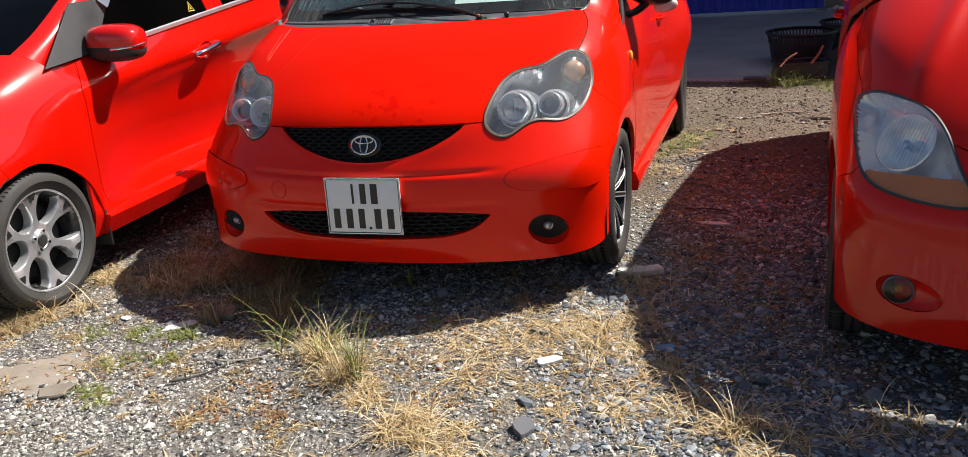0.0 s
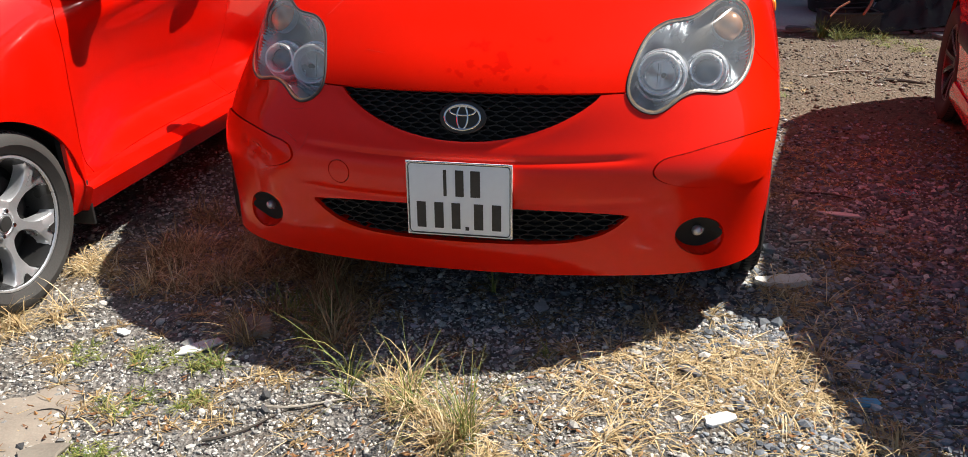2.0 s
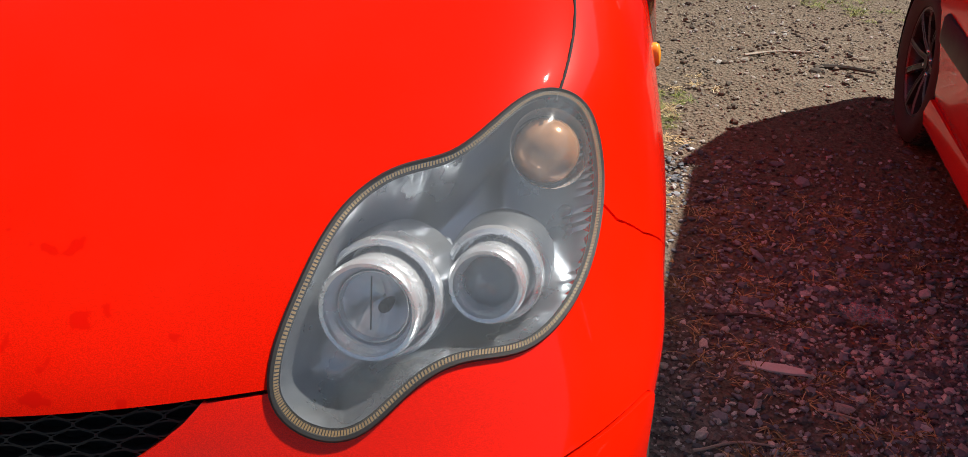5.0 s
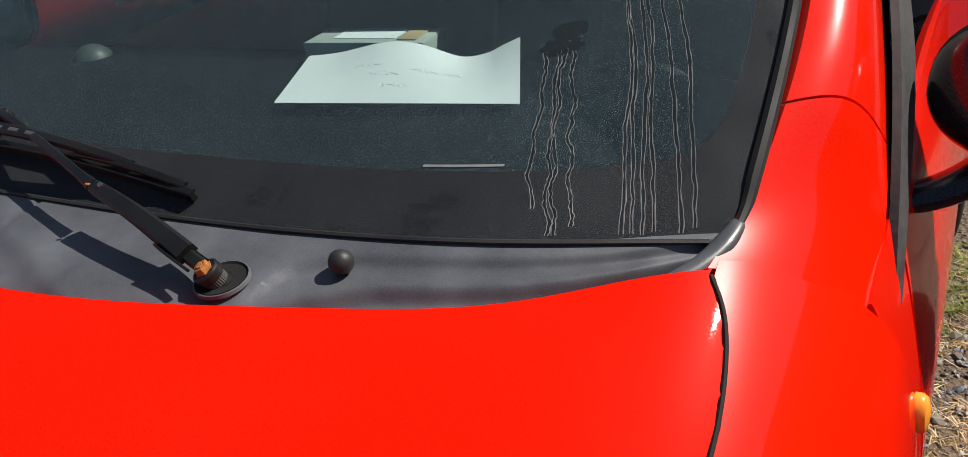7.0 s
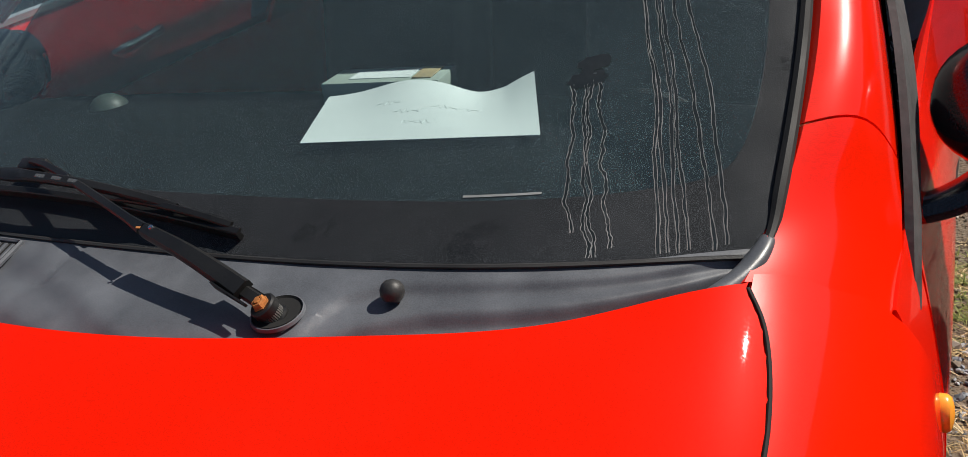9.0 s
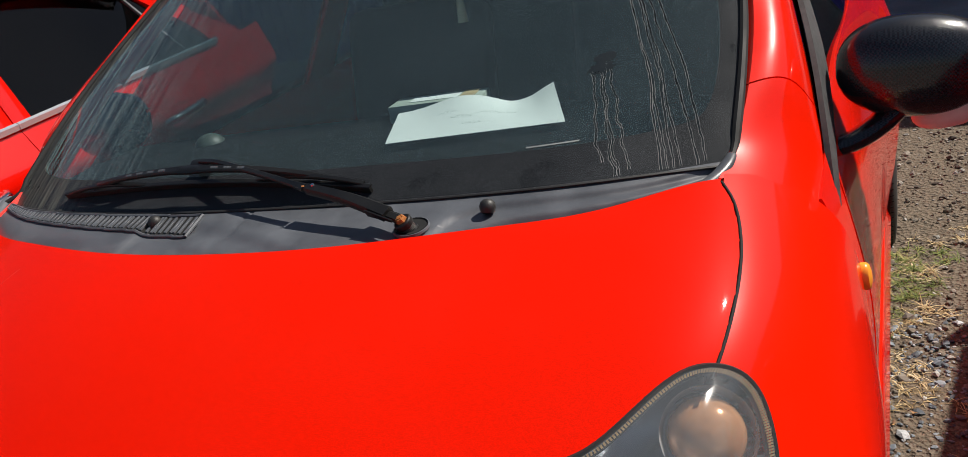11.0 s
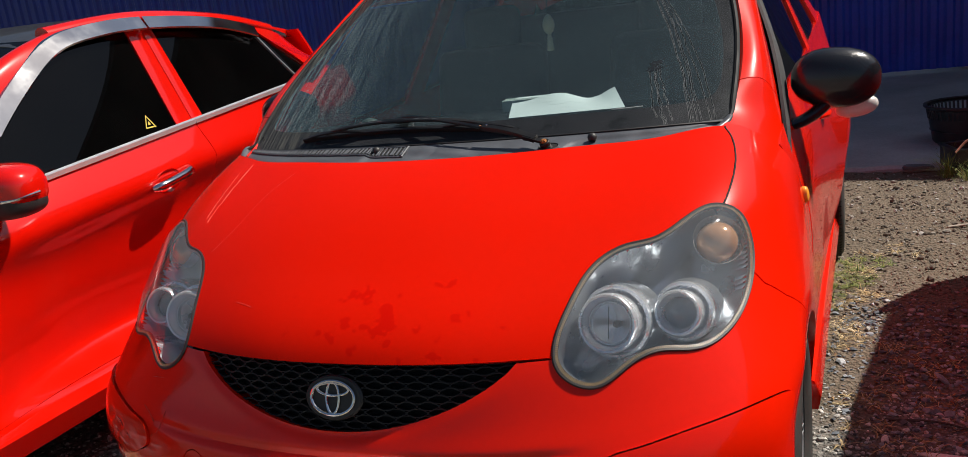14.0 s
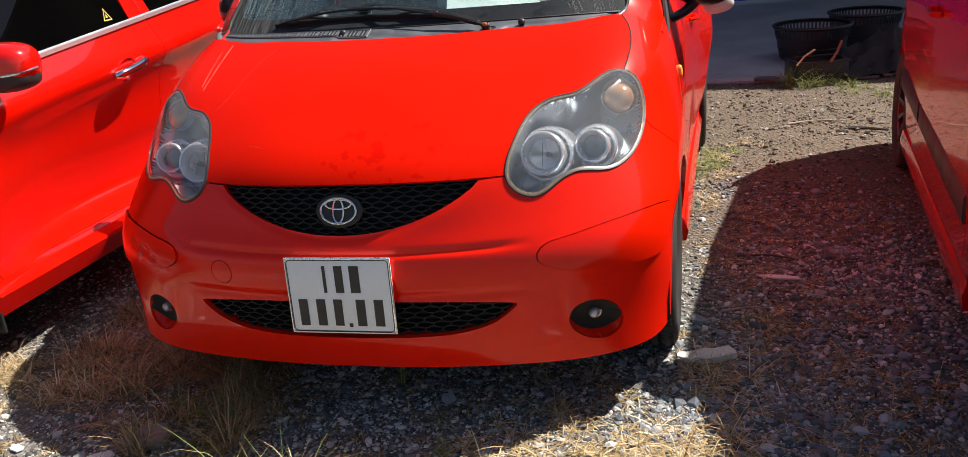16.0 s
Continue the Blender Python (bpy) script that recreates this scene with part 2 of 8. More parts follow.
def clear_pane(name, tint, haze=0.04, haze_colour=(0.5, 0.5, 0.48), spots=0.0, gloss=0.02, ior=1.5, streaks=0.0):
    """Thin glass or clear plastic: see-through with a mirror gloss by Fresnel and a film of dust.
    streaks: run marks down the slope that thicken towards the left pillar."""
    mat = bpy.data.materials.new(name)
    mat.use_nodes = True
    tree = mat.node_tree
    nodes, links = tree.nodes, tree.links
    nodes.remove(nodes["Principled BSDF"])
    clear, shine, dust = nodes.new("ShaderNodeBsdfTransparent"), nodes.new("ShaderNodeBsdfGlossy"), nodes.new("ShaderNodeBsdfDiffuse")
    clear.inputs[0].default_value = (*tint, 1)
    shine.inputs["Roughness"].default_value = gloss
    dust.inputs[0].default_value = (*haze_colour, 1)
    # mirror share by Schlick's rule, alike on both faces of a pane
    facing, power, fres = nodes.new("ShaderNodeLayerWeight"), nodes.new("ShaderNodeMath"), nodes.new("ShaderNodeMath")
    facing.inputs["Blend"].default_value = 0.5
    power.operation, power.inputs[1].default_value, fres.operation = "POWER", 5.0, "MULTIPLY_ADD"
    base = ((ior - 1) / (ior + 1)) ** 2
    fres.inputs[1].default_value, fres.inputs[2].default_value = 1 - base, base
    links.new(facing.outputs["Facing"], power.inputs[0])
    links.new(power.outputs[0], fres.inputs[0])
    one, two = nodes.new("ShaderNodeMixShader"), nodes.new("ShaderNodeMixShader")
    links.new(fres.outputs[0], one.inputs[0])
    links.new(clear.outputs[0], one.inputs[1])
    links.new(shine.outputs[0], one.inputs[2])
    co, n1, n2 = nodes.new("ShaderNodeTexCoord"), nodes.new("ShaderNodeTexNoise"), nodes.new("ShaderNodeTexNoise")
    n1.inputs["Scale"].default_value, n1.inputs["Detail"].default_value = 5, 6
    n2.inputs["Scale"].default_value, n2.inputs["Detail"].default_value = 1500, 2
    links.new(co.outputs["Object"], n1.inputs[0])
    links.new(co.outputs["Object"], n2.inputs[0])
    r1, r2 = nodes.new("ShaderNodeMapRange"), nodes.new("ShaderNodeMapRange")
    r1.inputs["From Min"].default_value, r1.inputs["From Max"].default_value = 0.3, 0.7
    r1.inputs["To Min"].default_value, r1.inputs["To Max"].default_value = haze * 0.6, haze * 1.4
    r2.inputs["From Min"].default_value, r2.inputs["From Max"].default_value = 0.56, 0.74
    r2.inputs["To Min"].default_value, r2.inputs["To Max"].default_value = 0, spots
    links.new(n1.outputs[0], r1.inputs[0])
    links.new(n2.outputs[0], r2.inputs[0])
    add = nodes.new("ShaderNodeMath")
    links.new(r1.outputs[0], add.inputs[0])
    links.new(r2.outputs[0], add.inputs[1])
    film = add.outputs[0]
    if streaks:
        stretch, runs, sep, side = nodes.new("ShaderNodeMapping"), nodes.new("ShaderNodeTexNoise"), nodes.new("ShaderNodeSeparateXYZ"), nodes.new("ShaderNodeMapRange")
        stretch.inputs["Scale"].default_value = (130, 5, 5)
        runs.inputs["Scale"].default_value, runs.inputs["Detail"].default_value, runs.inputs["Roughness"].default_value = 1.0, 6, 0.75
        cut, times, sum_up = nodes.new("ShaderNodeMapRange"), nodes.new("ShaderNodeMath"), nodes.new("ShaderNodeMath")
        times.operation = "MULTIPLY"
        cut.inputs["From Min"].default_value, cut.inputs["From Max"].default_value = 0.44, 0.66
        side.inputs["From Min"].default_value, side.inputs["From Max"].default_value = -0.22, -0.56
        side.inputs["To Min"].default_value, side.inputs["To Max"].default_value = 0.0, streaks
        links.new(co.outputs["Object"], stretch.inputs[0])
        links.new(stretch.outputs[0], runs.inputs["Vector"])
        links.new(co.outputs["Object"], sep.inputs[0])
        links.new(sep.outputs[0], side.inputs[0])
        links.new(runs.outputs[0], cut.inputs[0])
        links.new(cut.outputs[0], times.inputs[0])
        links.new(side.outputs[0], times.inputs[1])
        links.new(times.outputs[0], sum_up.inputs[0])
        links.new(film, sum_up.inputs[1])
        film = sum_up.outputs[0]
        tan = nodes.new("ShaderNodeMix")
        tan.data_type = "RGBA"
        tan.inputs[6].default_value, tan.inputs[7].default_value = (*haze_colour, 1), (0.40, 0.40, 0.30, 1)
        links.new(times.outputs[0], tan.inputs[0])
        links.new(tan.outputs[2], dust.inputs[0])
    links.new(film, two.inputs[0])
    links.new(one.outputs[0], two.inputs[1])
    links.new(dust.outputs[0], two.inputs[2])
    links.new(two.outputs[0], nodes["Material Output"].inputs[0])
    return mat


RED = car_paint("red_paint", (0.88, 0.012, 0.0005), 0.02, 0.27, 0.66, 1.45, 0.11)
RED_BRIGHT = car_paint("bright_red_paint", (0.71, 0.0055, 0.0008), 0.03, 0.24, 1.0, 1.65, 0.15)
RED_DARK = car_paint("deep_red_paint", (0.58, 0.008, 0.002), 0.04, 0.22, 0.55, 1.5, 0.12)
BLACK_GAP = material("dark_cavity", grey(0.006), 0.8)
BLACK_PLASTIC = speckled("black_plastic", grey(0.022), 0.5, 500, 0.25)
GREY_PLASTIC = speckled("weathered_grey_plastic", (0.088, 0.095, 0.108), 0.42, 700, 0.12, 0.45, stains=14.0)
WIPER_BLACK = speckled("satin_black_metal", grey(0.006), 0.42, 300, 0.2, 0.3)
RUBBER = speckled("tyre_rubber", (0.040, 0.038, 0.036), 0.75, 200, 0.4, 0.4)
BRIGHT_TRIM = speckled("bright_trim", (0.86, 0.87, 0.89), 0.2, 200, 0.02, 0.08, 0.7)
CHROME = speckled("chrome", grey(0.75), 0.1, 200, 0.02, 0.08, 1.0)
ALLOY = speckled("silver_alloy", (0.62, 0.64, 0.67), 0.32, 250, 0.05, 0.12, 0.7)
ALLOY_BLACK = speckled("black_alloy", grey(0.02), 0.3, 250, 0.05, 0.3)
SILVER_BOWL = speckled("lamp_reflector", (0.92, 0.93, 0.95), 0.28, 90, 0.03, 0.06, 0.74)
LAMP_GREY = speckled("lamp_housing", (0.48, 0.51, 0.54), 0.30, 30, 0.01, 0.10, 0.88)
LAMP_DARK = speckled("lamp_inner_lens", (0.62, 0.68, 0.76), 0.14, 60, 0.08, 0.15, 0.9)
AMBER_DEEP = speckled("deep_amber_plastic", (0.62, 0.17, 0.012), 0.2, 300, 0.05, 0.15)
AMBER = speckled("amber_plastic", (0.90, 0.36, 0.04), 0.2, 300, 0.05, 0.1)
LENS = clear_pane("lamp_cover", (0.95, 0.965, 0.975), 0.070, (0.68, 0.73, 0.77), 0.14, 0.10, 1.75)
LENS_CLEAR = clear_pane("clear_lamp_cover", (0.97, 0.98, 0.99), 0.085, (0.62, 0.66, 0.70), 0.03, 0.02)
GLASS = clear_pane("windscreen_glass", (0.54, 0.65, 0.67), 0.030, (0.27, 0.40, 0.44), 0.70, 0.015, 1.75, 0.45)
GRILLE_BLACK = speckled("matt_black_grille", grey(0.007), 0.72, 500, 0.2, 0.3)
TINTED = clear_pane("tinted_glass", (0.018, 0.02, 0.022), 0.003, (0.4, 0.4, 0.4), 0.0, 0.01, 1.45)
SIDE_GLASS = clear_pane("side_glass", (0.42, 0.50, 0.50), 0.03, (0.4, 0.42, 0.42), 0.02, 0.01, 1.5)
PLATE_WHITE = speckled("plate_white", (0.90, 0.905, 0.91), 0.4, 60, 0.05, 0.04)
# brown grime creeping in from the plate's rim
_, plate_nodes, _, plate_p = nodes_of(PLATE_WHITE)
co, off, size, grime = plate_nodes.new("ShaderNodeTexCoord"), plate_nodes.new("ShaderNodeVectorMath"), plate_nodes.new("ShaderNodeVectorMath"), plate_nodes.new("ShaderNodeMath")
off.operation, size.operation, grime.operation = "MULTIPLY_ADD", "LENGTH", "MULTIPLY_ADD"
off.inputs[1].default_value, off.inputs[2].default_value, grime.inputs[1].default_value = (6.0, 0.0, 8.0), (0.18, 0.0, -3.3), 0.55
PLATE_WHITE.node_tree.links.new(co.outputs["Object"], off.inputs[0])
PLATE_WHITE.node_tree.links.new(off.outputs[0], size.inputs[0])
PLATE_WHITE.node_tree.links.new(size.outputs["Value"], grime.inputs[0])
PLATE_WHITE.node_tree.links.new(noise_node(PLATE_WHITE, 24, 6, 0.7).outputs[0], grime.inputs[2])
to_input(PLATE_WHITE, mix_colour(PLATE_WHITE, ramp(PLATE_WHITE, grime.outputs[0], [(1.12, grey(0.0)), (1.32, grey(0.85))]), plate_p.inputs["Base Color"].links[0].from_socket, (0.26, 0.20, 0.12)), "Base Color")
PLATE_INK = speckled("plate_ink", (0.035, 0.03, 0.025), 0.5, 90, 0.1, 0.5)
WHITE_PAINT = speckled("white_plastic", (0.72, 0.70, 0.67), 0.35, 120, 0.05, 0.1)


# ---- mesh helpers ----
def mesh_of(name, verts, faces, mat, smooth=True, angle=38):
    me = bpy.data.meshes.new(name)
    me.from_pydata(np.asarray(verts, float).tolist(), [], [list(f) for f in faces])
    me.materials.append(mat)
    if smooth:
        me.polygons.foreach_set("use_smooth", [True] * len(me.polygons))
        me.set_sharp_from_angle(angle=radians(angle))
    else:
        me.polygons.foreach_set("use_smooth", [False] * len(me.polygons))
    me.update()
    return me


def part(name, shape, mat, parent, label=""):
    """Links a bmesh, or a pair of verts and faces, as one mesh object under a thing or a part."""
    if isinstance(shape, bpy.types.Mesh):
        me = shape
    elif isinstance(shape, bmesh.types.BMesh):
        me = bpy.data.meshes.new(name)
        shape.to_mesh(me)
        shape.free()
        me.materials.append(mat)
        me.polygons.foreach_set("use_smooth", [True] * len(me.polygons))
        me.set_sharp_from_angle(angle=radians(38))
    else:
        me = mesh_of(name, shape[0], shape[1], mat)
    ob = new(name, me)
    if parent is not None:
        ob.parent = parent
        ob.matrix_parent_inverse = Matrix.Identity(4)
    if label:
        ob["label"] = label
    return ob


def thing(name, label, category, place=None, group="", kind=""):
    ob = new(name)
    if place is not None:
        ob.matrix_basis = place
    return tagged(ob, label, category, group, kind)


def join(*shapes):
    verts, faces, n = [], [], 0
    for v, f in shapes:
        v = np.asarray(v, float)
        verts.append(v)
        faces += [[i + n for i in q] for q in f]
        n += len(v)
    return np.concatenate(verts), faces


def moved(shape, m):
    v = np.asarray(shape[0], float)
    a = np.array(m)
    return v @ a[:3, :3].T + a[:3, 3], shape[1]


def lathe(profile, segs=32, cap=True):
    """Turns a profile of (radius, height) round the z axis."""
    n = len(profile)
    ang = np.linspace(0, 2 * np.pi, segs, endpoint=False)
    v = [(r * math.cos(a), r * math.sin(a), h) for r, h in profile for a in ang]
    f = []
    for i in range(n - 1):
        for j in range(segs):
            k = (j + 1) % segs
            f.append([i * segs + j, i * segs + k, (i + 1) * segs + k, (i + 1) * segs + j])
    if cap:
        for i, flip in ((0, True), (n - 1, False)):
            ring = [i * segs + j for j in range(segs)]
            if profile[i][0] > 1e-5:
                f.append(ring[::-1] if flip else ring)
    return np.array(v), f


def slab(sx, sy, sz, bevel=0.0, segs=2):
    """A box of that size round the origin with rounded edges."""
    bm = bmesh.new()
    bmesh.ops.create_cube(bm, size=1)
    bmesh.ops.scale(bm, vec=(sx, sy, sz), verts=bm.verts)
    if bevel:
        bmesh.ops.bevel(bm, geom=bm.edges[:], offset=bevel, segments=segs, profile=0.5, affect="EDGES")
    v = np.array([p.co[:] for p in bm.verts])
    bm.verts.index_update()
    f = [[p.index for p in q.verts] for q in bm.faces]
    bm.free()
    return v, f


def smooth_curve(points, n=60, closed=False):
    """A smooth curve through a few points."""
    p = np.array(points, float)
    if closed:
        q = np.concatenate([p[-3:], p, p[:4]])
        k = np.r_[0, np.cumsum(np.sqrt(np.linalg.norm(np.diff(q, axis=0), axis=1)))]
        return spline_weights(k, np.linspace(k[3], k[3 + len(p)], n, endpoint=False)) @ q
    k = np.r_[0, np.cumsum(np.sqrt(np.linalg.norm(np.diff(p, axis=0), axis=1)))]
    return spline_weights(k, np.linspace(k[0], k[-1], n)) @ p


def tube(points, radius, segs=8, closed=False, flat=1.0):
    """A round rod along points; radius may be one number or one for each point."""
    p = np.array(points, float)
    n = len(p)
    rad = np.broadcast_to(radius, (n,))
    if closed:
        d = np.roll(p, -1, 0) - np.roll(p, 1, 0)
    else:
        d = np.gradient(p, axis=0)
    d /= np.linalg.norm(d, axis=1)[:, None] + 1e-12
    side = np.cross(d[0], (0.13, 0.21, 0.97))
    v = []
    for i in range(n):
        side = side - d[i] * (side @ d[i])
        side /= np.linalg.norm(side)
        up = np.cross(d[i], side)
        for a in np.linspace(0, 2 * np.pi, segs, endpoint=False):
            v.append(p[i] + rad[i] * (math.cos(a) * side + flat * math.sin(a) * up))
    f = []
    for i in range(n if closed else n - 1):
        for j in range(segs):
            k, m = (j + 1) % segs, (i + 1) % n
            f.append([i * segs + j, i * segs + k, m * segs + k, m * segs + j])
    if not closed:
        f += [list(range(segs))[::-1], [(n - 1) * segs + j for j in range(segs)]]
    return np.array(v), f


def swept(points, outline, up=(0, 0, 1)):
    """Sweeps a closed outline of (sideways, upwards) along points."""
    p, o = np.array(points, float), np.array(outline, float)
    d = np.gradient(p, axis=0)
    d /= np.linalg.norm(d, axis=1)[:, None]
    v = []
    for i in range(len(p)):
        s = np.cross(d[i], up)
        s /= np.linalg.norm(s)
        t = np.cross(s, d[i])
        v += [p[i] + a * s + b * t for a, b in o]
    m = len(o)
    f = [[i * m + j, i * m + (j + 1) % m, (i + 1) * m + (j + 1) % m, (i + 1) * m + j] for i in range(len(p) - 1) for j in range(m)]
    f += [list(range(m))[::-1], [(len(p) - 1) * m + j for j in range(m)]]
    return np.array(v), f


def patch(corners, nu=16, nv=12, bulge=0.0, thick=0.004, sag=(0, 0)):
    """A gently bowed four-cornered panel with thickness. corners: four points in order, bulge: metres along its normal."""
    a, b, c, d = (np.array(p, float) for p in corners)
    n = np.cross(b - a, d - a)
    n /= np.linalg.norm(n)
    u, w = np.meshgrid(np.linspace(0, 1, nu + 1), np.linspace(0, 1, nv + 1))
    u, w = u[..., None], w[..., None]
    p = a * (1 - u) * (1 - w) + b * u * (1 - w) + c * u * w + d * (1 - u) * w
    p = p + n * (bulge * 4 * u * (1 - u) + sag[0] * 4 * w * (1 - w))
    return sheet_solid(p, n * thick)


def sheet_solid(p, back):
    """A grid of points (rows, columns, 3) made into a closed slab, its back moved by -back."""
    nv, nu = p.shape[:2]
    idx = np.arange(nv * nu).reshape(nv, nu)
    q = lambda g: [[g[i, j], g[i, j + 1], g[i + 1, j + 1], g[i + 1, j]] for i in range(nv - 1) for j in range(nu - 1)]
    f = q(idx)
    f += [r[::-1] for r in q(idx + nv * nu)]
    loop = [*idx[0, :], *idx[1:, -1], *idx[-1, -2::-1], *idx[-2:0:-1, 0]]
    m = nv * nu
    for s, e in zip(loop, loop[1:] + loop[:1]):
        f.append([e, s, s + m, e + m])
    v = np.concatenate([p.reshape(-1, 3), (p - back).reshape(-1, 3)])
    return v, [[int(i) for i in r] for r in f]


def inside(poly, x, y):
    hit = np.zeros(np.shape(x), bool)
    n = len(poly)
    for i in range(n):
        (x0, y0), (x1, y1) = poly[i - 1], poly[i]
        if y0 == y1:
            continue
        hit ^= ((y0 > y) != (y1 > y)) & (x < (x1 - x0) * (y - y0) / (y1 - y0) + x0)
    return hit


class Panels:
    """A sheet cut along outlines in its own two measures into panels with true gaps between them."""

    def __init__(self, sheet, us, vs, base, regions):
        self.sheet = sheet
        self.u, self.v = np.meshgrid(us, vs)
        cu = (self.u[1:, 1:] + self.u[:-1, :-1]) / 2
        cv = (self.v[1:, 1:] + self.v[:-1, :-1]) / 2
        self.label = np.full(cu.shape, base, object)
        self.outline = {}
        for key, poly in regions:
            poly = np.array(poly, float)
            self.outline[key] = poly
            hit = inside(poly, cu, cv)
            touch = np.zeros(self.u.shape, int)
            for a, b in ((0, 0), (0, 1), (1, 0), (1, 1)):
                touch[a : a + hit.shape[0], b : b + hit.shape[1]] += hit
            whole = np.full(self.u.shape, 4)
            whole[0], whole[-1], whole[:, 0], whole[:, -1] = 2, 2, 2, 2
            edge = np.argwhere((touch > 0) & (touch < whole) & (whole == 4))
            dense = np.concatenate([np.linspace(p, q, 24, endpoint=False) for p, q in zip(poly, np.roll(poly, -1, 0))])
            for i, j in edge:
                k = ((dense - (self.u[i, j], self.v[i, j])) ** 2).sum(1).argmin()
                self.u[i, j], self.v[i, j] = dense[k]
            self.label[hit] = key

    def shape(self, keys, lift=0.0, gap=0.0018, rim=0.012, depth=None, split=None, tuck=0.0):
        """The panel of these keys. depth: a function of (u, v) that gives how far it lies under the sheet."""
        keys = keys if isinstance(keys, (list, tuple)) else [keys]
        mask = np.isin(self.label, keys)
        if split is not None:
            mask &= split((self.u[1:, 1:] + self.u[:-1, :-1]) / 2)
        nu = self.u.shape[1]
        i, j = np.nonzero(mask)
        quads = np.stack([i * nu + j, i * nu + j + 1, (i + 1) * nu + j + 1, (i + 1) * nu + j], 1)
        used, inv = np.unique(quads, return_inverse=True)
        quads = inv.reshape(quads.shape)
        u, v = self.u.ravel()[used].copy(), self.v.ravel()[used].copy()
        edges = np.concatenate([quads[:, [k, (k + 1) % 4]] for k in range(4)])
        key = np.sort(edges, 1)
        _, first, count = np.unique(key, axis=0, return_index=True, return_counts=True)
        border = edges[first[count == 1]]
        mid_u, mid_v, n = np.zeros(len(u)), np.zeros(len(u)), np.zeros(len(u))
        for k in range(4):
            np.add.at(mid_u, quads[:, k], u[quads].mean(1))
            np.add.at(mid_v, quads[:, k], v[quads].mean(1))
            np.add.at(n, quads[:, k], 1)
        rimmed = np.unique(border)
        du, dv = mid_u[rimmed] / n[rimmed] - u[rimmed], mid_v[rimmed] / n[rimmed] - v[rimmed]
        size = np.hypot(du, dv) + 1e-9
        u[rimmed] += gap * du / size
        v[rimmed] += gap * dv / size
        if tuck:
            last = rimmed[self.v.ravel()[used][rimmed] > self.v.max() - 1e-6]
            v[last] = self.v.max() + tuck
        nrm = self.sheet.normal(u, v)
        pos = self.sheet.at(u, v) + nrm * lift
        if depth is not None:
            pos = pos - nrm * depth(u, v)[:, None]
        faces = quads.tolist()
        if rim:
            back = {int(k): len(pos) + a for a, k in enumerate(rimmed)}
            pos = np.concatenate([pos, pos[rimmed] - nrm[rimmed] * rim])
            faces += [[int(b), int(a), back[int(a)], back[int(b)]] for a, b in border]
        return pos, faces



# ---- the small red hatchback in the middle ----
HOOD_RED = car_paint("stained_red_paint", (0.80, 0.008, 0.0004), 0.02, 0.34, 0.16, 1.45, 0.01)
# a few washed blots just behind the front edge, in a thin film of dust
_, hood_nodes, _, hood_p = nodes_of(HOOD_RED)
hood_tree = HOOD_RED.node_tree
co, off, size = hood_nodes.new("ShaderNodeTexCoord"), hood_nodes.new("ShaderNodeVectorMath"), hood_nodes.new("ShaderNodeVectorMath")
off.operation, size.operation = "MULTIPLY_ADD", "LENGTH"
off.inputs[1].default_value, off.inputs[2].default_value = (4.6, 9.0, 0.0), (-0.46, -0.80, 0.0)
hood_tree.links.new(co.outputs["Object"], off.inputs[0])
hood_tree.links.new(off.outputs[0], size.inputs[0])
blot = noise_node(HOOD_RED, 26, 2, 0.5).outputs[0]
above = hood_nodes.new("ShaderNodeMath")
above.operation, above.inputs[1].default_value = "MULTIPLY_ADD", 0.16
hood_tree.links.new(size.outputs["Value"], above.inputs[0])
hood_tree.links.new(blot, above.inputs[2])
washed = ramp(HOOD_RED, above.outputs[0], [(0.455, grey(0.95)), (0.485, grey(0.0))])
plain = hood_p.inputs["Base Color"].links[0].from_socket
to_input(HOOD_RED, mix_colour(HOOD_RED, washed, mix_colour(HOOD_RED, 0.006, plain, (0.78, 0.22, 0.10)), (0.67, 0.0045, 0.0008)), "Base Color")

car = thing("red_hatchback", "bright red small hatchback with clear bubble headlights parked on gravel", "car")


def mirrored(poly):
    return [(-a, b) for a, b in poly][::-1]


lamp_line = smooth_curve([(0.420, 0.520), (0.437, 0.61), (0.472, 0.69), (0.53, 0.733), (0.59, 0.747), (0.645, 0.795), (0.70, 0.834), (0.757, 0.812), (0.792, 0.735),
                          (0.802, 0.63), (0.768, 0.525), (0.695, 0.488), (0.62, 0.50), (0.565, 0.487), (0.51, 0.458), (0.452, 0.474)], 110, True)
half = np.linspace(-1, 1, 41)
grille_line = [(0.354 * a, 0.400 + 0.116 * (1 - (1 - a * a) ** 0.80)) for a in half] + [(0.354 * a, 0.515 + 0.0 * a) for a in half[::-1][1:-1]]
low_line = smooth_curve([(-0.445, 0.188), (-0.40, 0.152), (-0.34, 0.128), (-0.24, 0.114), (0, 0.110), (0.24, 0.114), (0.34, 0.128), (0.40, 0.152), (0.445, 0.188)], 60).tolist()
low_line += [(0.445 * a, 0.209 - 0.020 * abs(a) ** 3) for a in half[::-1][1:-1]]
turn = np.linspace(0, 2 * np.pi, 48, endpoint=False)
fog_line = [(0.65 + 0.078 * math.cos(a) + 0.012 * math.sin(a), 0.108 + 0.052 * math.sin(a) - 0.022 * math.cos(a)) for a in turn]
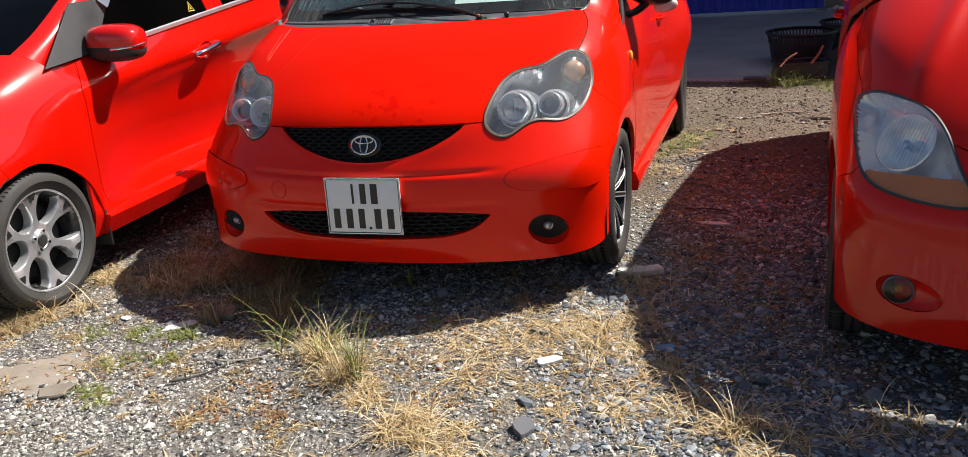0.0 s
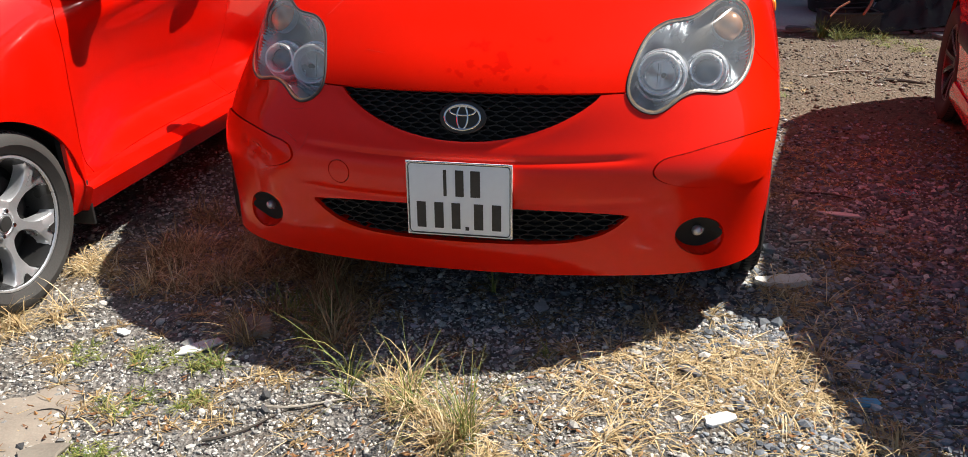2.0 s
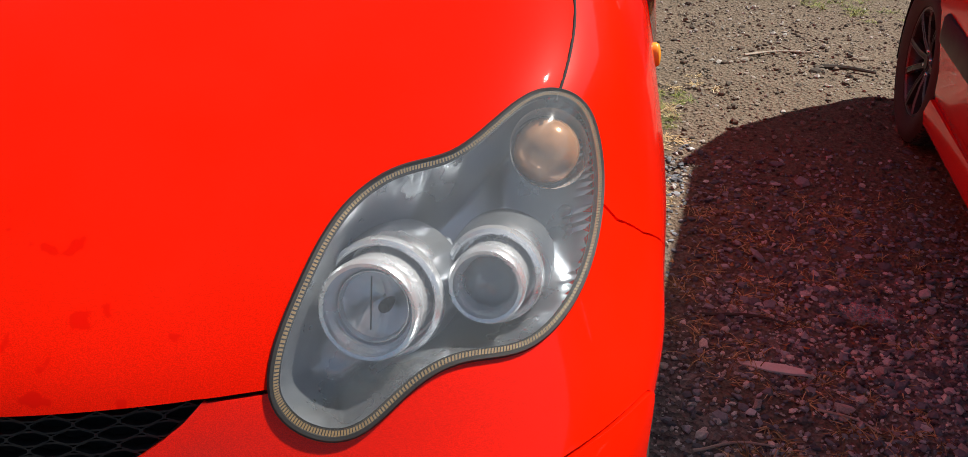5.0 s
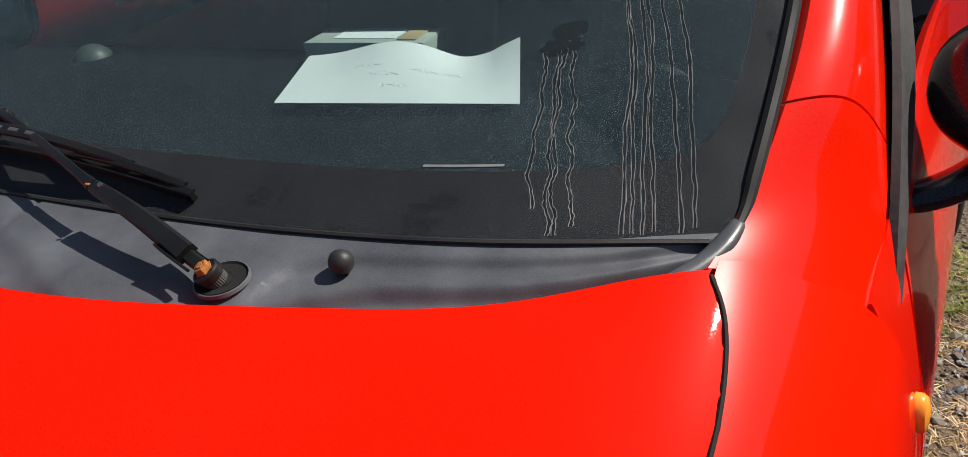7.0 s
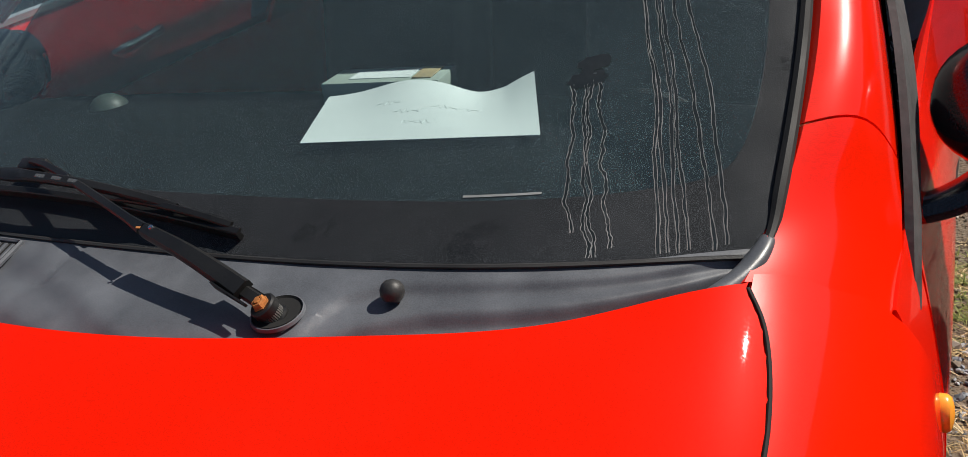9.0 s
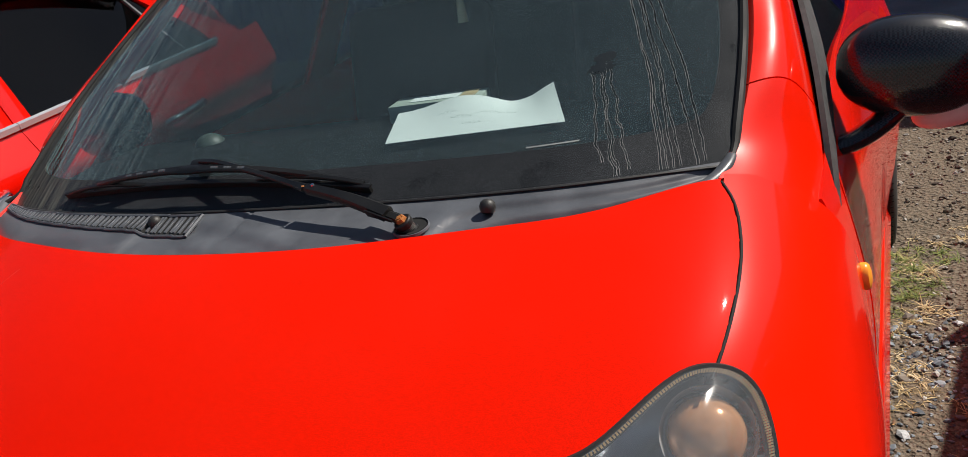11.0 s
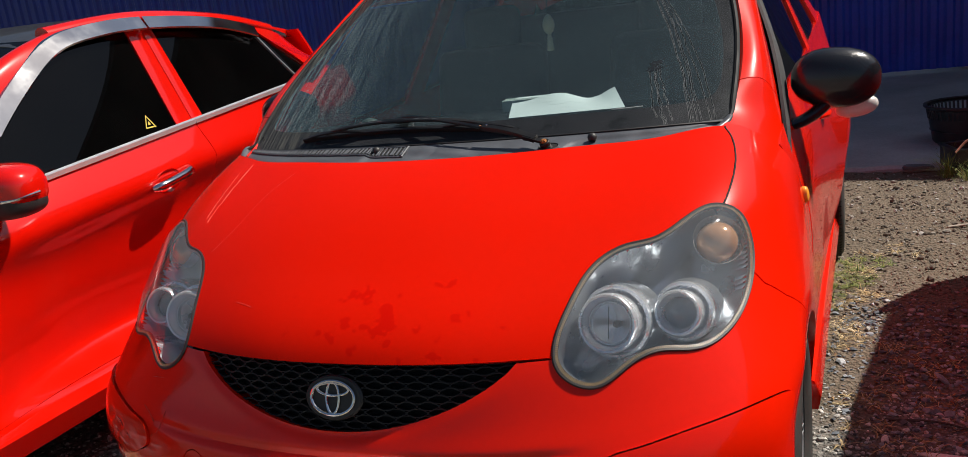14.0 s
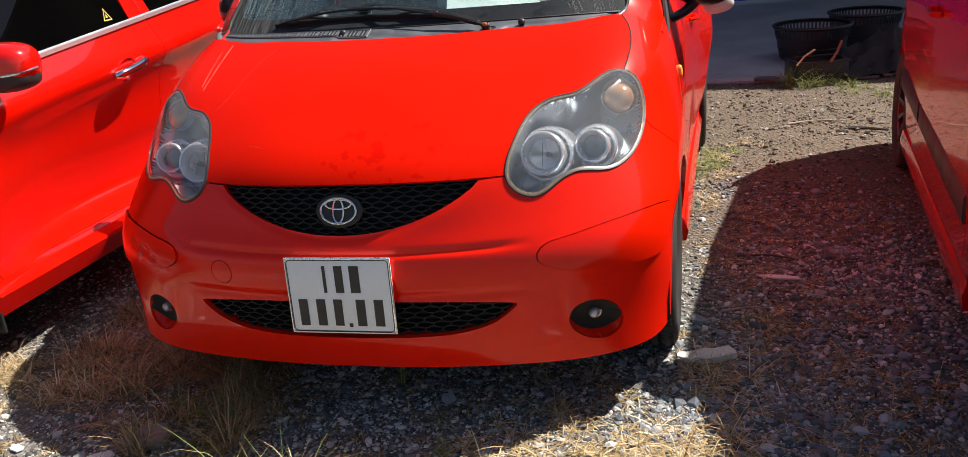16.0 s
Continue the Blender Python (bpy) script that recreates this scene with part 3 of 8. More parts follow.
strip_line = smooth_curve([(0.500, 0.300), (0.516, 0.330), (0.572, 0.343), (0.66, 0.355), (0.784, 0.360), (0.90, 0.358), (0.952, 0.345), (0.945, 0.30), (0.905, 0.250), (0.82, 0.238), (0.712, 0.245), (0.611, 0.254), (0.536, 0.272)], 90, True)
cover_line = [(-0.349 + 0.032 * math.cos(a), 0.280 + 0.032 * math.sin(a)) for a in turn]
end_u, end_v = nose.u[-1], nose.v[-1]
hood_side = [(0.704, end_v + 0.01), (0.712, 1.078), (0.730, 1.05), (0.742, 1.012), (0.747, 0.97), (0.745, 0.925), (0.736, 0.87), (0.722, 0.815)]
hood_line = [(-a, b) for a, b in hood_side] + [(-0.45, 0.515)] + [(0.45 * a, 0.515) for a in half[1:-1]] + [(0.45, 0.515)] + hood_side[::-1]
fender_line = hood_side + [(0.76, 0.68), (0.785, 0.648), (0.835, 0.602), (0.90, 0.584), (end_u + 0.01, 0.60), (end_u + 0.01, end_v + 0.01)]
front = Panels(nose, np.linspace(-end_u, end_u, 321), np.linspace(0, end_v, 171), "bumper",
               [("fender_r", fender_line), ("fender_l", mirrored(fender_line)), ("hood", hood_line), ("grille", grille_line), ("low", low_line), ("fog_r", fog_line), ("fog_l", mirrored(fog_line)),
                ("strip_r", strip_line), ("strip_l", mirrored(strip_line)), ("cover", cover_line), ("lamp_r", lamp_line), ("lamp_l", mirrored(lamp_line))])


def from_edge(line, reach, deep):
    """A bowl: nothing at the outline, deep metres down at reach metres from it."""
    dense = np.array(line)

    def depth(u, v):
        d = np.sqrt(((np.stack([u, v], 1)[:, None] - dense) ** 2).sum(2).min(1))
        x = np.clip(d / reach, 0, 1)
        return deep * (1 - (1 - x) ** 2.2)

    return depth


def lip_dip(u, v):
    """The bumper's soft steps: a shallow groove over the plate's shelf and a ledge above the lower mouth."""
    groove = 0.006 * np.exp(-(((v - 0.345) / 0.010) ** 2)) * (np.abs(u) < 0.5) * np.clip((0.5 - np.abs(u)) / 0.1, 0, 1)
    ledge = 0.006 * np.exp(-(((v - 0.222) / 0.012) ** 2)) * np.clip((0.50 - np.abs(u)) / 0.08, 0, 1)
    rim = 0.0035 * np.exp(-(((v - 0.392 - 0.9 * u * u) / 0.012) ** 2)) * np.clip((0.40 - np.abs(u)) / 0.1, 0, 1)
    return groove + ledge + rim


def dents(u, v):
    """Knocks in the corner strip: small hollows with raised rims."""
    d = np.zeros_like(u)
    for du, dv, r, deep in ((-0.64, 0.300, 0.030, 0.008), (-0.60, 0.285, 0.022, 0.006), (-0.69, 0.312, 0.024, 0.006), (-0.66, 0.275, 0.018, 0.005)):
        q = ((u - du) / r) ** 2 + ((v - dv) / (r * 0.6)) ** 2
        d += deep * (1 - 0.8 * q) * np.exp(-q)
    return d


part("inner_frame", front.shape(["bumper", "fender_r", "fender_l", "hood", "strip_r", "strip_l", "cover"], -0.016, 0.0, 0), BLACK_GAP, car)
bumper = part("front_bumper", front.shape("bumper", 0, 0.0016, 0.034, lip_dip), RED, car)
part("bumper_strip", front.shape("strip_r", 0.006, 0.0012, 0.012), RED, bumper)
strip_l = part("bumper_strip", front.shape("strip_l", 0.006, 0.0012, 0.012, dents), RED, bumper, "dented and scuffed red corner strip")
part("tow_cover", front.shape("cover", 0.0006, 0.0010, 0.006), RED, bumper)
hood = part("hood", front.shape("hood", 0.001, 0.0026, 0.026), HOOD_RED, car, "sun-faded red hood with a few small darker stains")
for s in (-1, 1):
    seam = smooth_curve([(s * a, b) for a, b in hood_side[1:]], 140)
    part("hood_gap", tube(nose.at(seam[:, 0], seam[:, 1]) - nose.normal(seam[:, 0], seam[:, 1]) * 0.0001, 0.0021, 8), BLACK_GAP, car)
for side in "rl":
    part("front_fender", front.shape("fender_" + side, 0, 0.0026, 0.016, tuck=0.005), RED, car)


def hex_mesh(panels, key, cell_u, cell_v, bar, deep, back):
    """A honeycomb insert that fills the opening: flat-topped long cells with walls, on a dark backing."""
    line = panels.outline[key]
    lo, hi = line.min(0), line.max(0)
    uv, faces, down = [], [], []
    rows = int((hi[1] - lo[1]) / cell_v) + 2
    for r in range(rows):
        v0 = lo[1] + r * cell_v
        shift = 0.5 * cell_u if r % 2 else 0.0
        for c in range(int((hi[0] - lo[0]) / cell_u) + 2):
            u0 = lo[0] + c * cell_u + shift
            wide = np.array(line) + np.sign(np.array(line) - (lo + hi) / 2) * (cell_u * 0.45, cell_v * 0.6)
            if not inside(wide, np.array(u0), np.array(v0)):
                continue
            hexa = np.array([(-0.5, 0.17), (-0.5, -0.17), (-0.16, -0.67), (0.16, -0.67), (0.5, -0.17), (0.5, 0.17), (0.16, 0.67), (-0.16, 0.67)])
            ring = hexa * (cell_u, cell_v) + (u0, v0)
            hole = hexa * (cell_u - 2 * bar, cell_v - 1.4 * bar) + (u0, v0)
            n = len(uv)
            uv += [*ring, *hole, *hole]
            down += [0] * 16 + [deep] * 8
            for k in range(8):
                m = (k + 1) % 8
                faces += [[n + k, n + m, n + 8 + m, n + 8 + k], [n + 8 + k, n + 8 + m, n + 16 + m, n + 16 + k]]
    uv = np.array(uv)
    pos = panels.sheet.at(uv[:, 0], uv[:, 1]) - panels.sheet.normal(uv[:, 0], uv[:, 1]) * (np.array(down) + back)[:, None]
    return pos, faces


grille = part("grille", hex_mesh(front, "grille", 0.042, 0.0116, 0.0019, 0.016, 0.012), GRILLE_BLACK, car, "black honeycomb grille")
part("grille_backing", front.shape("grille", -0.032, 0.0, 0), BLACK_GAP, grille)
low = part("lower_grille", hex_mesh(front, "low", 0.046, 0.0142, 0.0019, 0.016, 0.014), GRILLE_BLACK, car, "black honeycomb lower mouth")
part("grille_backing", front.shape("low", -0.034, 0.0, 0), BLACK_GAP, low)

# oval emblem of plain chrome shapes on a black disc
face_m = pose(0, 0.006, 0.630, 72, 0, 0)


def oval(rx, ry, radius, at=(0, 0), n=64):
    return tube([(at[0] + rx * math.cos(a), at[1] + ry * math.sin(a), 0) for a in np.linspace(0, 2 * np.pi, n, endpoint=False)], radius, 8, True)


disc = lathe([(0.0, 0.004), (0.052, 0.004), (0.056, 0.0), (0.054, -0.012)], 48, False)
disc = (disc[0] * (1.12, 0.78, 1), disc[1])
emblem = part("emblem", moved(disc, face_m), BLACK_PLASTIC, car, "oval chrome emblem on black disc")
chrome = join(oval(0.047, 0.032, 0.0034), oval(0.014, 0.030, 0.0028), oval(0.034, 0.0115, 0.0028, (0, 0.0165)))
part("emblem_ring", moved(chrome, face_m @ pose(0, 0, 0.006)), CHROME, emblem)

# number plate, its characters as plain bars
plate_m = pose(0.0, -0.066, 0.427, 87, 0, 0)
plate = part("number_plate", moved(slab(0.284, 0.204, 0.003, 0.0012), plate_m), PLATE_WHITE, car, "white number plate with dark bars in two rows")
edge = [(-0.139, -0.099), (0.139, -0.099), (0.139, 0.099), (-0.139, 0.099)]
rim_line = []
for (cx, cy), (sx, sy) in zip([(-0.13, -0.09), (0.13, -0.09), (0.13, 0.09), (-0.13, 0.09)], [(-1, -1), (1, -1), (1, 1), (-1, 1)]):
    a0 = math.atan2(sy, sx)
    rim_line += [(cx + 0.0095 * math.cos(a0 + a), cy + 0.0095 * math.sin(a0 + a), 0.0018) for a in np.linspace(-0.78, 0.78, 6)]
part("plate_rim", moved(tube(rim_line, 0.0026, 6, True), plate_m), CHROME, plate)
part("plate_border", moved(tube([(0.972 * a, 0.962 * b, 0.0016) for a, b, c in rim_line], 0.0012, 6, True), plate_m), PLATE_INK, plate)
bars = [(-0.037, 0.045, 0.014), (0.002, 0.045, 0.036), (0.044, 0.045, 0.042)]
bars += [(-0.103, -0.045, 0.040), (-0.055, -0.045, 0.040), (-0.009, -0.045, 0.038), (0.052, -0.045, 0.040), (0.100, -0.045, 0.040)]
for bx, by, bw in bars:
    part("plate_bar", moved(slab(bw * 0.62, 0.072, 0.0012, 0.0004, 1), plate_m @ pose(bx, by, 0.0021)), PLATE_INK, plate)
part("plate_dot", moved(slab(0.010, 0.010, 0.0012, 0.0004, 1), plate_m @ pose(0.021, -0.079, 0.0021)), PLATE_INK, plate)
part("plate_bracket", moved(slab(0.20, 0.12, 0.03, 0.004), plate_m @ pose(0, 0, -0.017)), BLACK_PLASTIC, plate)

# fog lamps in round scoops
for s, key in ((1, "fog_r"), (-1, "fog_l")):
    line = fog_line if s > 0 else mirrored(fog_line)
    dish = from_edge(line, 0.042, 0.062)
    scoop = part("fog_scoop", front.shape(key, 0, 0.0, 0, dish), RED, bumper)
    hole = (np.array(line) - (0.65 * s, 0.108)) * (0.94, 0.86) + (0.652 * s, 0.1125)
    hu, hv = hole[:, 0], hole[:, 1]
    rim3 = nose.at(hu, hv) - nose.normal(hu, hv) * (dish(hu, hv) - 0.003)[:, None]
    mid = rim3.mean(0)
    cap = np.concatenate([rim3, (rim3 - mid) * 0.5 + mid + (0, 0.012, 0)])
    m = len(rim3)
    part("fog_socket", (cap, [[k, (k + 1) % m, m + (k + 1) % m, m + k] for k in range(m)] + [list(range(m, 2 * m))]), BLACK_GAP, scoop)
    bulb = lathe([(0.0, 0.018), (0.007, 0.0165), (0.012, 0.011), (0.0145, 0.003), (0.0145, -0.008), (0.019, -0.010), (0.019, -0.016)], 24, False)
    part("fog_bulb", moved(bulb, Matrix.Translation(mid + Vector((-0.004 * s, 0.004, 0.004))) @ pose(0, 0, 0, 84, 0, 0)), ALLOY, scoop, "small silver fog lamp")


def head_lamp(s):
    """One bubble headlamp: housing bowl, two stepped chrome barrels, amber bulb, ribbed seal and clear cover."""
    key = "lamp_r" if s > 0 else "lamp_l"
    line = np.array(lamp_line if s > 0 else mirrored(lamp_line))
    bowl = front.shape(key, -0.002, 0.0, 0, from_edge(line, 0.060, 0.125))
    lamp_ob = part("headlamp", bowl, LAMP_GREY, car, "clear bubble headlamp with two chrome barrels")
    mid = line.mean(0)
    for inset, lift, rad, mat, nm in ((0.000, 0.0012, 0.0036, BLACK_PLASTIC, "seal"),):
        loop = line + (mid - line) / np.linalg.norm(mid - line, axis=1)[:, None] * inset
        pos = nose.at(loop[:, 0], loop[:, 1]) + nose.normal(loop[:, 0], loop[:, 1]) * lift
        part(nm, tube(pos, rad, 6, True), mat, lamp_ob, "black rubber seal")
    # fine ribs all round inside the seal
    n = 330
    fine = smooth_curve(line[::3], n, True)
    out = np.roll(fine, -1, 0) - np.roll(fine, 1, 0)
    out = np.stack([out[:, 1], -out[:, 0]], 1) / np.linalg.norm(out, axis=1)[:, None]
    if ((fine + out * 0.01 - mid) ** 2).sum() > ((fine - mid) ** 2).sum():
        out = -out
    a, b = fine + out * 0.003, fine + out * 0.0082
    v, f = [], []
    step = np.roll(fine, -1, 0) - fine
    for k in range(n):
        for p, w, dn in ((a[k], -0.3, 0.002), (a[k], 0.3, 0.002), (b[k], 0.3, 0.0035), (b[k], -0.3, 0.0035)):
            q = p + step[k] * w
            v.append((q[0], q[1], dn))
        f.append([4 * k, 4 * k + 1, 4 * k + 2, 4 * k + 3])
    v = np.array(v)
    pos = nose.at(v[:, 0], v[:, 1]) + nose.normal(v[:, 0], v[:, 1]) * (0.0052 - v[:, 2])[:, None]
    part("seal_ribs", (pos, f), RIB, lamp_ob, "fine brownish ribs round the cover")
    band = np.concatenate([fine + out * 0.001, fine + out * 0.0095])
    pos = nose.at(band[:, 0], band[:, 1]) - nose.normal(band[:, 0], band[:, 1]) * 0.004
    part("seal_band", (pos, [[k, (k + 1) % n, n + (k + 1) % n, n + k] for k in range(n)]), BLACK_PLASTIC, lamp_ob)
    barrels = [((0.4925, 0.204, 0.711), 0.054, 0.069, "main"), ((0.616, 0.262, 0.712), 0.041, 0.056, "dip")]
    for (x, y, z), r, wide, kind in barrels:
        m = Matrix.Translation((s * x, y, z)) @ pose(0, 0, 0, 72, 0, s * -5)
        outer = lathe([(wide + 0.002, -0.066), (wide + 0.004, -0.062), (wide + 0.002, -0.050), (wide - 0.002, -0.047), (wide - 0.005, -0.049), (wide - 0.007, -0.084), (r + 0.005, -0.084), (r + 0.003, -0.052), (r + 0.001, -0.020), (r + 0.004, -0.017), (r + 0.004, -0.005), (r + 0.001, 0.0), (r - 0.003, -0.001), (r - 0.005, -0.010), (r - 0.008, -0.013), (r - 0.011, -0.030)], 48, False)
        bar_ob = part("lamp_barrel", moved(outer, m), SILVER_BOWL, lamp_ob, "stepped silver barrel")
        part("barrel_shroud", moved(lathe([(wide + 0.010, -0.14), (wide + 0.009, -0.100), (wide + 0.005, -0.072), (wide - 0.001, -0.060)], 40, False), m), LAMP_GREY, bar_ob)
        if kind == "main":
            # a stepped funnel leads down to the faceted bowl
            part("funnel", moved(lathe([(r - 0.010, -0.028), (r - 0.0115, -0.030), (r - 0.0125, -0.022), (r - 0.0135, -0.022), (r - 0.0160, -0.036)], 44, False), m), SILVER_BOWL, bar_ob)
            # upright flutes across a hollow dish
            dish = [(q * math.cos(a), q * math.sin(a)) for q in np.linspace(0.002, r - 0.0155, 9) for a in np.linspace(0, 2 * np.pi, 72, endpoint=False)]
            bowl = (np.array([(px, py, -0.068 + 0.036 * ((px * px + py * py) / (r - 0.0155) ** 2) ** 0.8 + 0.0016 * abs(math.sin(px * 330))) for px, py in dish]),
                    [[72 * i + k, 72 * i + (k + 1) % 72, 72 * i + 72 + (k + 1) % 72, 72 * i + 72 + k] for i in range(8) for k in range(72)])
            part("reflector", moved(bowl, m), MIRROR_BOWL, bar_ob, "bright faceted reflector bowl")
            part("bulb", moved(lathe([(0.0, 0.004), (0.006, 0.002), (0.0075, -0.006), (0.005, -0.03)], 20, False), m @ pose(s * 0.010, -0.002, -0.030)), BLACK_PLASTIC, bar_ob)
            part("bulb_arm", moved(slab(0.0012, 0.062, 0.003, 0.0003), m @ pose(s * -0.006, 0, -0.034)), BLACK_PLASTIC, bar_ob)
        else:
            part("projector_lens", moved(lathe([(0.0, -0.016), (0.012, -0.018), (0.022, -0.023), (r - 0.010, -0.032), (r - 0.010, -0.05)], 40, False), m), SMOKED, bar_ob, "smoked round lens")
    m = Matrix.Translation((s * 0.679, 0.450, 0.800)) @ pose(0, 0, 0, 56, 0, s * 20)
    cup = lathe([(0.052, 0.004), (0.050, 0.0), (0.045, -0.026), (0.012, -0.036), (0.0, -0.037)], 36, False)
    cup_ob = part("indicator_cup", moved(cup, m), SILVER_BOWL, lamp_ob)
    dome = lathe([(0.043, -0.026), (0.043, -0.010), (0.039, 0.004), (0.028, 0.016), (0.013, 0.022), (0.0, 0.023)], 36, False)
    part("indicator_bulb", moved(dome, m), AMBER_PALE, cup_ob, "amber indicator bulb")
    part("lamp_cover", front.shape(key, 0.0012, 0.0030, 0.001, lambda u, v: -0.0165 * np.clip(np.sqrt(((np.stack([u, v], 1)[:, None] - line) ** 2).sum(2).min(1)) / 0.06, 0, 1) ** 0.7), LENS, lamp_ob, "clear scratched cover").visible_shadow = False
    return lamp_ob


RIB = speckled("brown_ribs", (0.27, 0.175, 0.075), 0.35, 200, 0.1, 0.4)
AMBER_PALE = speckled("pale_amber", (0.52, 0.26, 0.12), 0.12, 60, 0.10, 0.30, 0.35, coat=1.0)
MIRROR_BOWL = speckled("mirror_reflector", (0.95, 0.96, 0.98), 0.22, 70, 0.05, 0.04, 0.62)
SMOKED = speckled("smoked_lens", (0.15, 0.18, 0.215), 0.1, 60, 0.05, 0.2, 0.4)
head_lamp(1)
head_lamp(-1)


# pale scratches and scrapes in the paint
SCRATCH = speckled("scratched_paint", (0.76, 0.08, 0.05), 0.6, 300, 0.2, 0.3)


def scratch(points, parent, width=0.0012, rng=np.random.default_rng(17)):
    """A thin ragged scratch along points (u, v) of the nose."""
    line = smooth_curve(points, 26)
    line = line + rng.normal(0, 0.0006, line.shape)
    lift = {hood: 0.0012, bumper: 0.0003}.get(parent, 0.0045)
    pos = nose.at(line[:, 0], line[:, 1]) + nose.normal(line[:, 0], line[:, 1]) * lift
    part("scratch", tube(pos, width * (0.25 + rng.random(26)), 4, flat=0.25), SCRATCH, parent)


scratch([(-0.57, 0.827), (-0.568, 0.943), (-0.57, 1.059)], hood, 0.0022)
scratch([(-0.585, 0.84), (-0.59, 0.92), (-0.60, 1.02)], hood, 0.0016)
scratch([(-0.36, 1.026), (-0.40, 0.935), (-0.435, 0.805), (-0.475, 0.736)], hood)
scratch([(-0.30, 0.62), (-0.27, 0.617), (-0.24, 0.612)], hood, 0.0008)
scratch([(-0.541, 0.37), (-0.512, 0.359), (-0.49, 0.344)], bumper, 0.0012)
scratch([(-0.533, 0.431), (-0.512, 0.435), (-0.483, 0.439)], bumper, 0.0012)
scratch([(-0.642, 0.228), (-0.592, 0.247), (-0.555, 0.261)], bumper, 0.0016)
scratch([(-0.686, 0.308), (-0.642, 0.312), (-0.59, 0.292)], strip_l, 0.0012)
scratch([(-0.679, 0.290), (-0.628, 0.280), (-0.592, 0.268)], strip_l, 0.0012)
scratch([(-0.50, 0.31), (-0.47, 0.33), (-0.455, 0.375)], bumper, 0.0008)

# ---- windscreen, cowl and wiper ----
frit_line = smooth_curve([(-0.640, 0.40), (-0.645, 0.15), (-0.632, 0.105), (-0.60, 0.092), (-0.3, 0.094), (0, 0.094), (0.3, 0.093), (0.60, 0.092), (0.632, 0.105), (0.645, 0.15), (0.640, 0.40), (0.575, 0.80), (0.50, 0.845), (0, 0.855), (-0.50, 0.845), (-0.575, 0.80)], 160, True)
su, sv = screen.u[-1], screen.v[-1]
glass = Panels(screen, np.linspace(-su, su, 91), np.linspace(0, sv, 57), "frit", [("clear", frit_line)])
FRIT = speckled("dusty_black_border", (0.013, 0.0145, 0.0165), 0.35, 700, 0.15, 0.5, coat=0.06)
FRIT.node_tree.nodes["Principled BSDF"].inputs["Specular IOR Level"].default_value = 0.08
_, _, _, frit_p = nodes_of(FRIT)
specks = ramp(FRIT, noise_node(FRIT, 1500, 2, 0.7).outputs[0], [(0.52, grey(0.0)), (0.72, grey(0.48))])
to_input(FRIT, mix_colour(FRIT, specks, frit_p.inputs["Base Color"].links[0].from_socket, (0.24, 0.26, 0.29)), "Base Color")
run_marks = ramp(FRIT, noise_node(FRIT, 1.0, 6, 0.75, stretch=(130, 5, 5)).outputs[0], [(0.46, grey(0.0)), (0.66, grey(1.0))])
co, sep, near_left = FRIT.node_tree.nodes.new("ShaderNodeTexCoord"), FRIT.node_tree.nodes.new("ShaderNodeSeparateXYZ"), FRIT.node_tree.nodes.new("ShaderNodeMapRange")
FRIT.node_tree.links.new(co.outputs["Object"], sep.inputs[0])
FRIT.node_tree.links.new(sep.outputs[0], near_left.inputs[0])
near_left.inputs["From Min"].default_value, near_left.inputs["From Max"].default_value = -0.36, -0.58
near_left.inputs["To Max"].default_value = 0.6
to_input(FRIT, mix_colour(FRIT, mix_colour(FRIT, 1.0, run_marks, near_left.outputs[0], "MULTIPLY"), frit_p.inputs["Base Color"].links[0].from_socket, (0.30, 0.30, 0.24)), "Base Color")
windscreen = part("windscreen", glass.shape("clear", 0.0, 0.0, 0), GLASS, car, "dusty windscreen with dried drip marks")
windscreen.visible_shadow = False
part("windscreen_border", glass.shape("frit", 0.0, 0.0, 0.006), FRIT, windscreen, "dusty black glass border")
for s in (-1, 1):
    edge_u, edge_v = np.full(40, s * su), np.linspace(0.060, sv, 40)
    seal = screen.at(edge_u, edge_v) + screen.normal(edge_u, edge_v) * 0.001
    foot = smooth_curve([(s * 0.673, 0.757, 0.986), (s * 0.680, 0.782, 0.993), tuple(screen.at(np.array([s * su]), np.array([0.03]))[0]), tuple(seal[0])], 14)[:-1]
    seal = np.concatenate([foot, seal])
    part("screen_seal", tube(seal, np.interp(np.arange(len(seal)), [0, 14, 24], [0.0030, 0.0070, 0.0065]), 8), GRILLE_BLACK, windscreen)


def on_glass(u, v, lift=0.001):
    u, v = np.atleast_1d(np.array(u, float)), np.atleast_1d(np.array(v, float))
    return screen.at(u, v) + screen.normal(u, v) * (np.ones(len(u)) * lift)[:, None]


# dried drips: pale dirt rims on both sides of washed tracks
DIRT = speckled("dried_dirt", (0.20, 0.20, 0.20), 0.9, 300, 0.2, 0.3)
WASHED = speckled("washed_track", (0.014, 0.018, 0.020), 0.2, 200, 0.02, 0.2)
rng = np.random.default_rng(5)
drips = [((0.470, 0.222), (0.506, 0.050)), ((0.480, 0.228), (0.526, 0.022)), ((0.486, 0.228), (0.532, 0.022)), ((0.494, 0.222), (0.544, 0.030))]
drips += [((0.455, 0.62), (0.586, 0.018)), ((0.462, 0.62), (0.594, 0.018)), ((0.468, 0.62), (0.603, 0.016)), ((0.476, 0.60), (0.612, 0.018)), ((0.472, 0.62), (0.634, 0.014)), ((0.478, 0.62), (0.644, 0.018))]
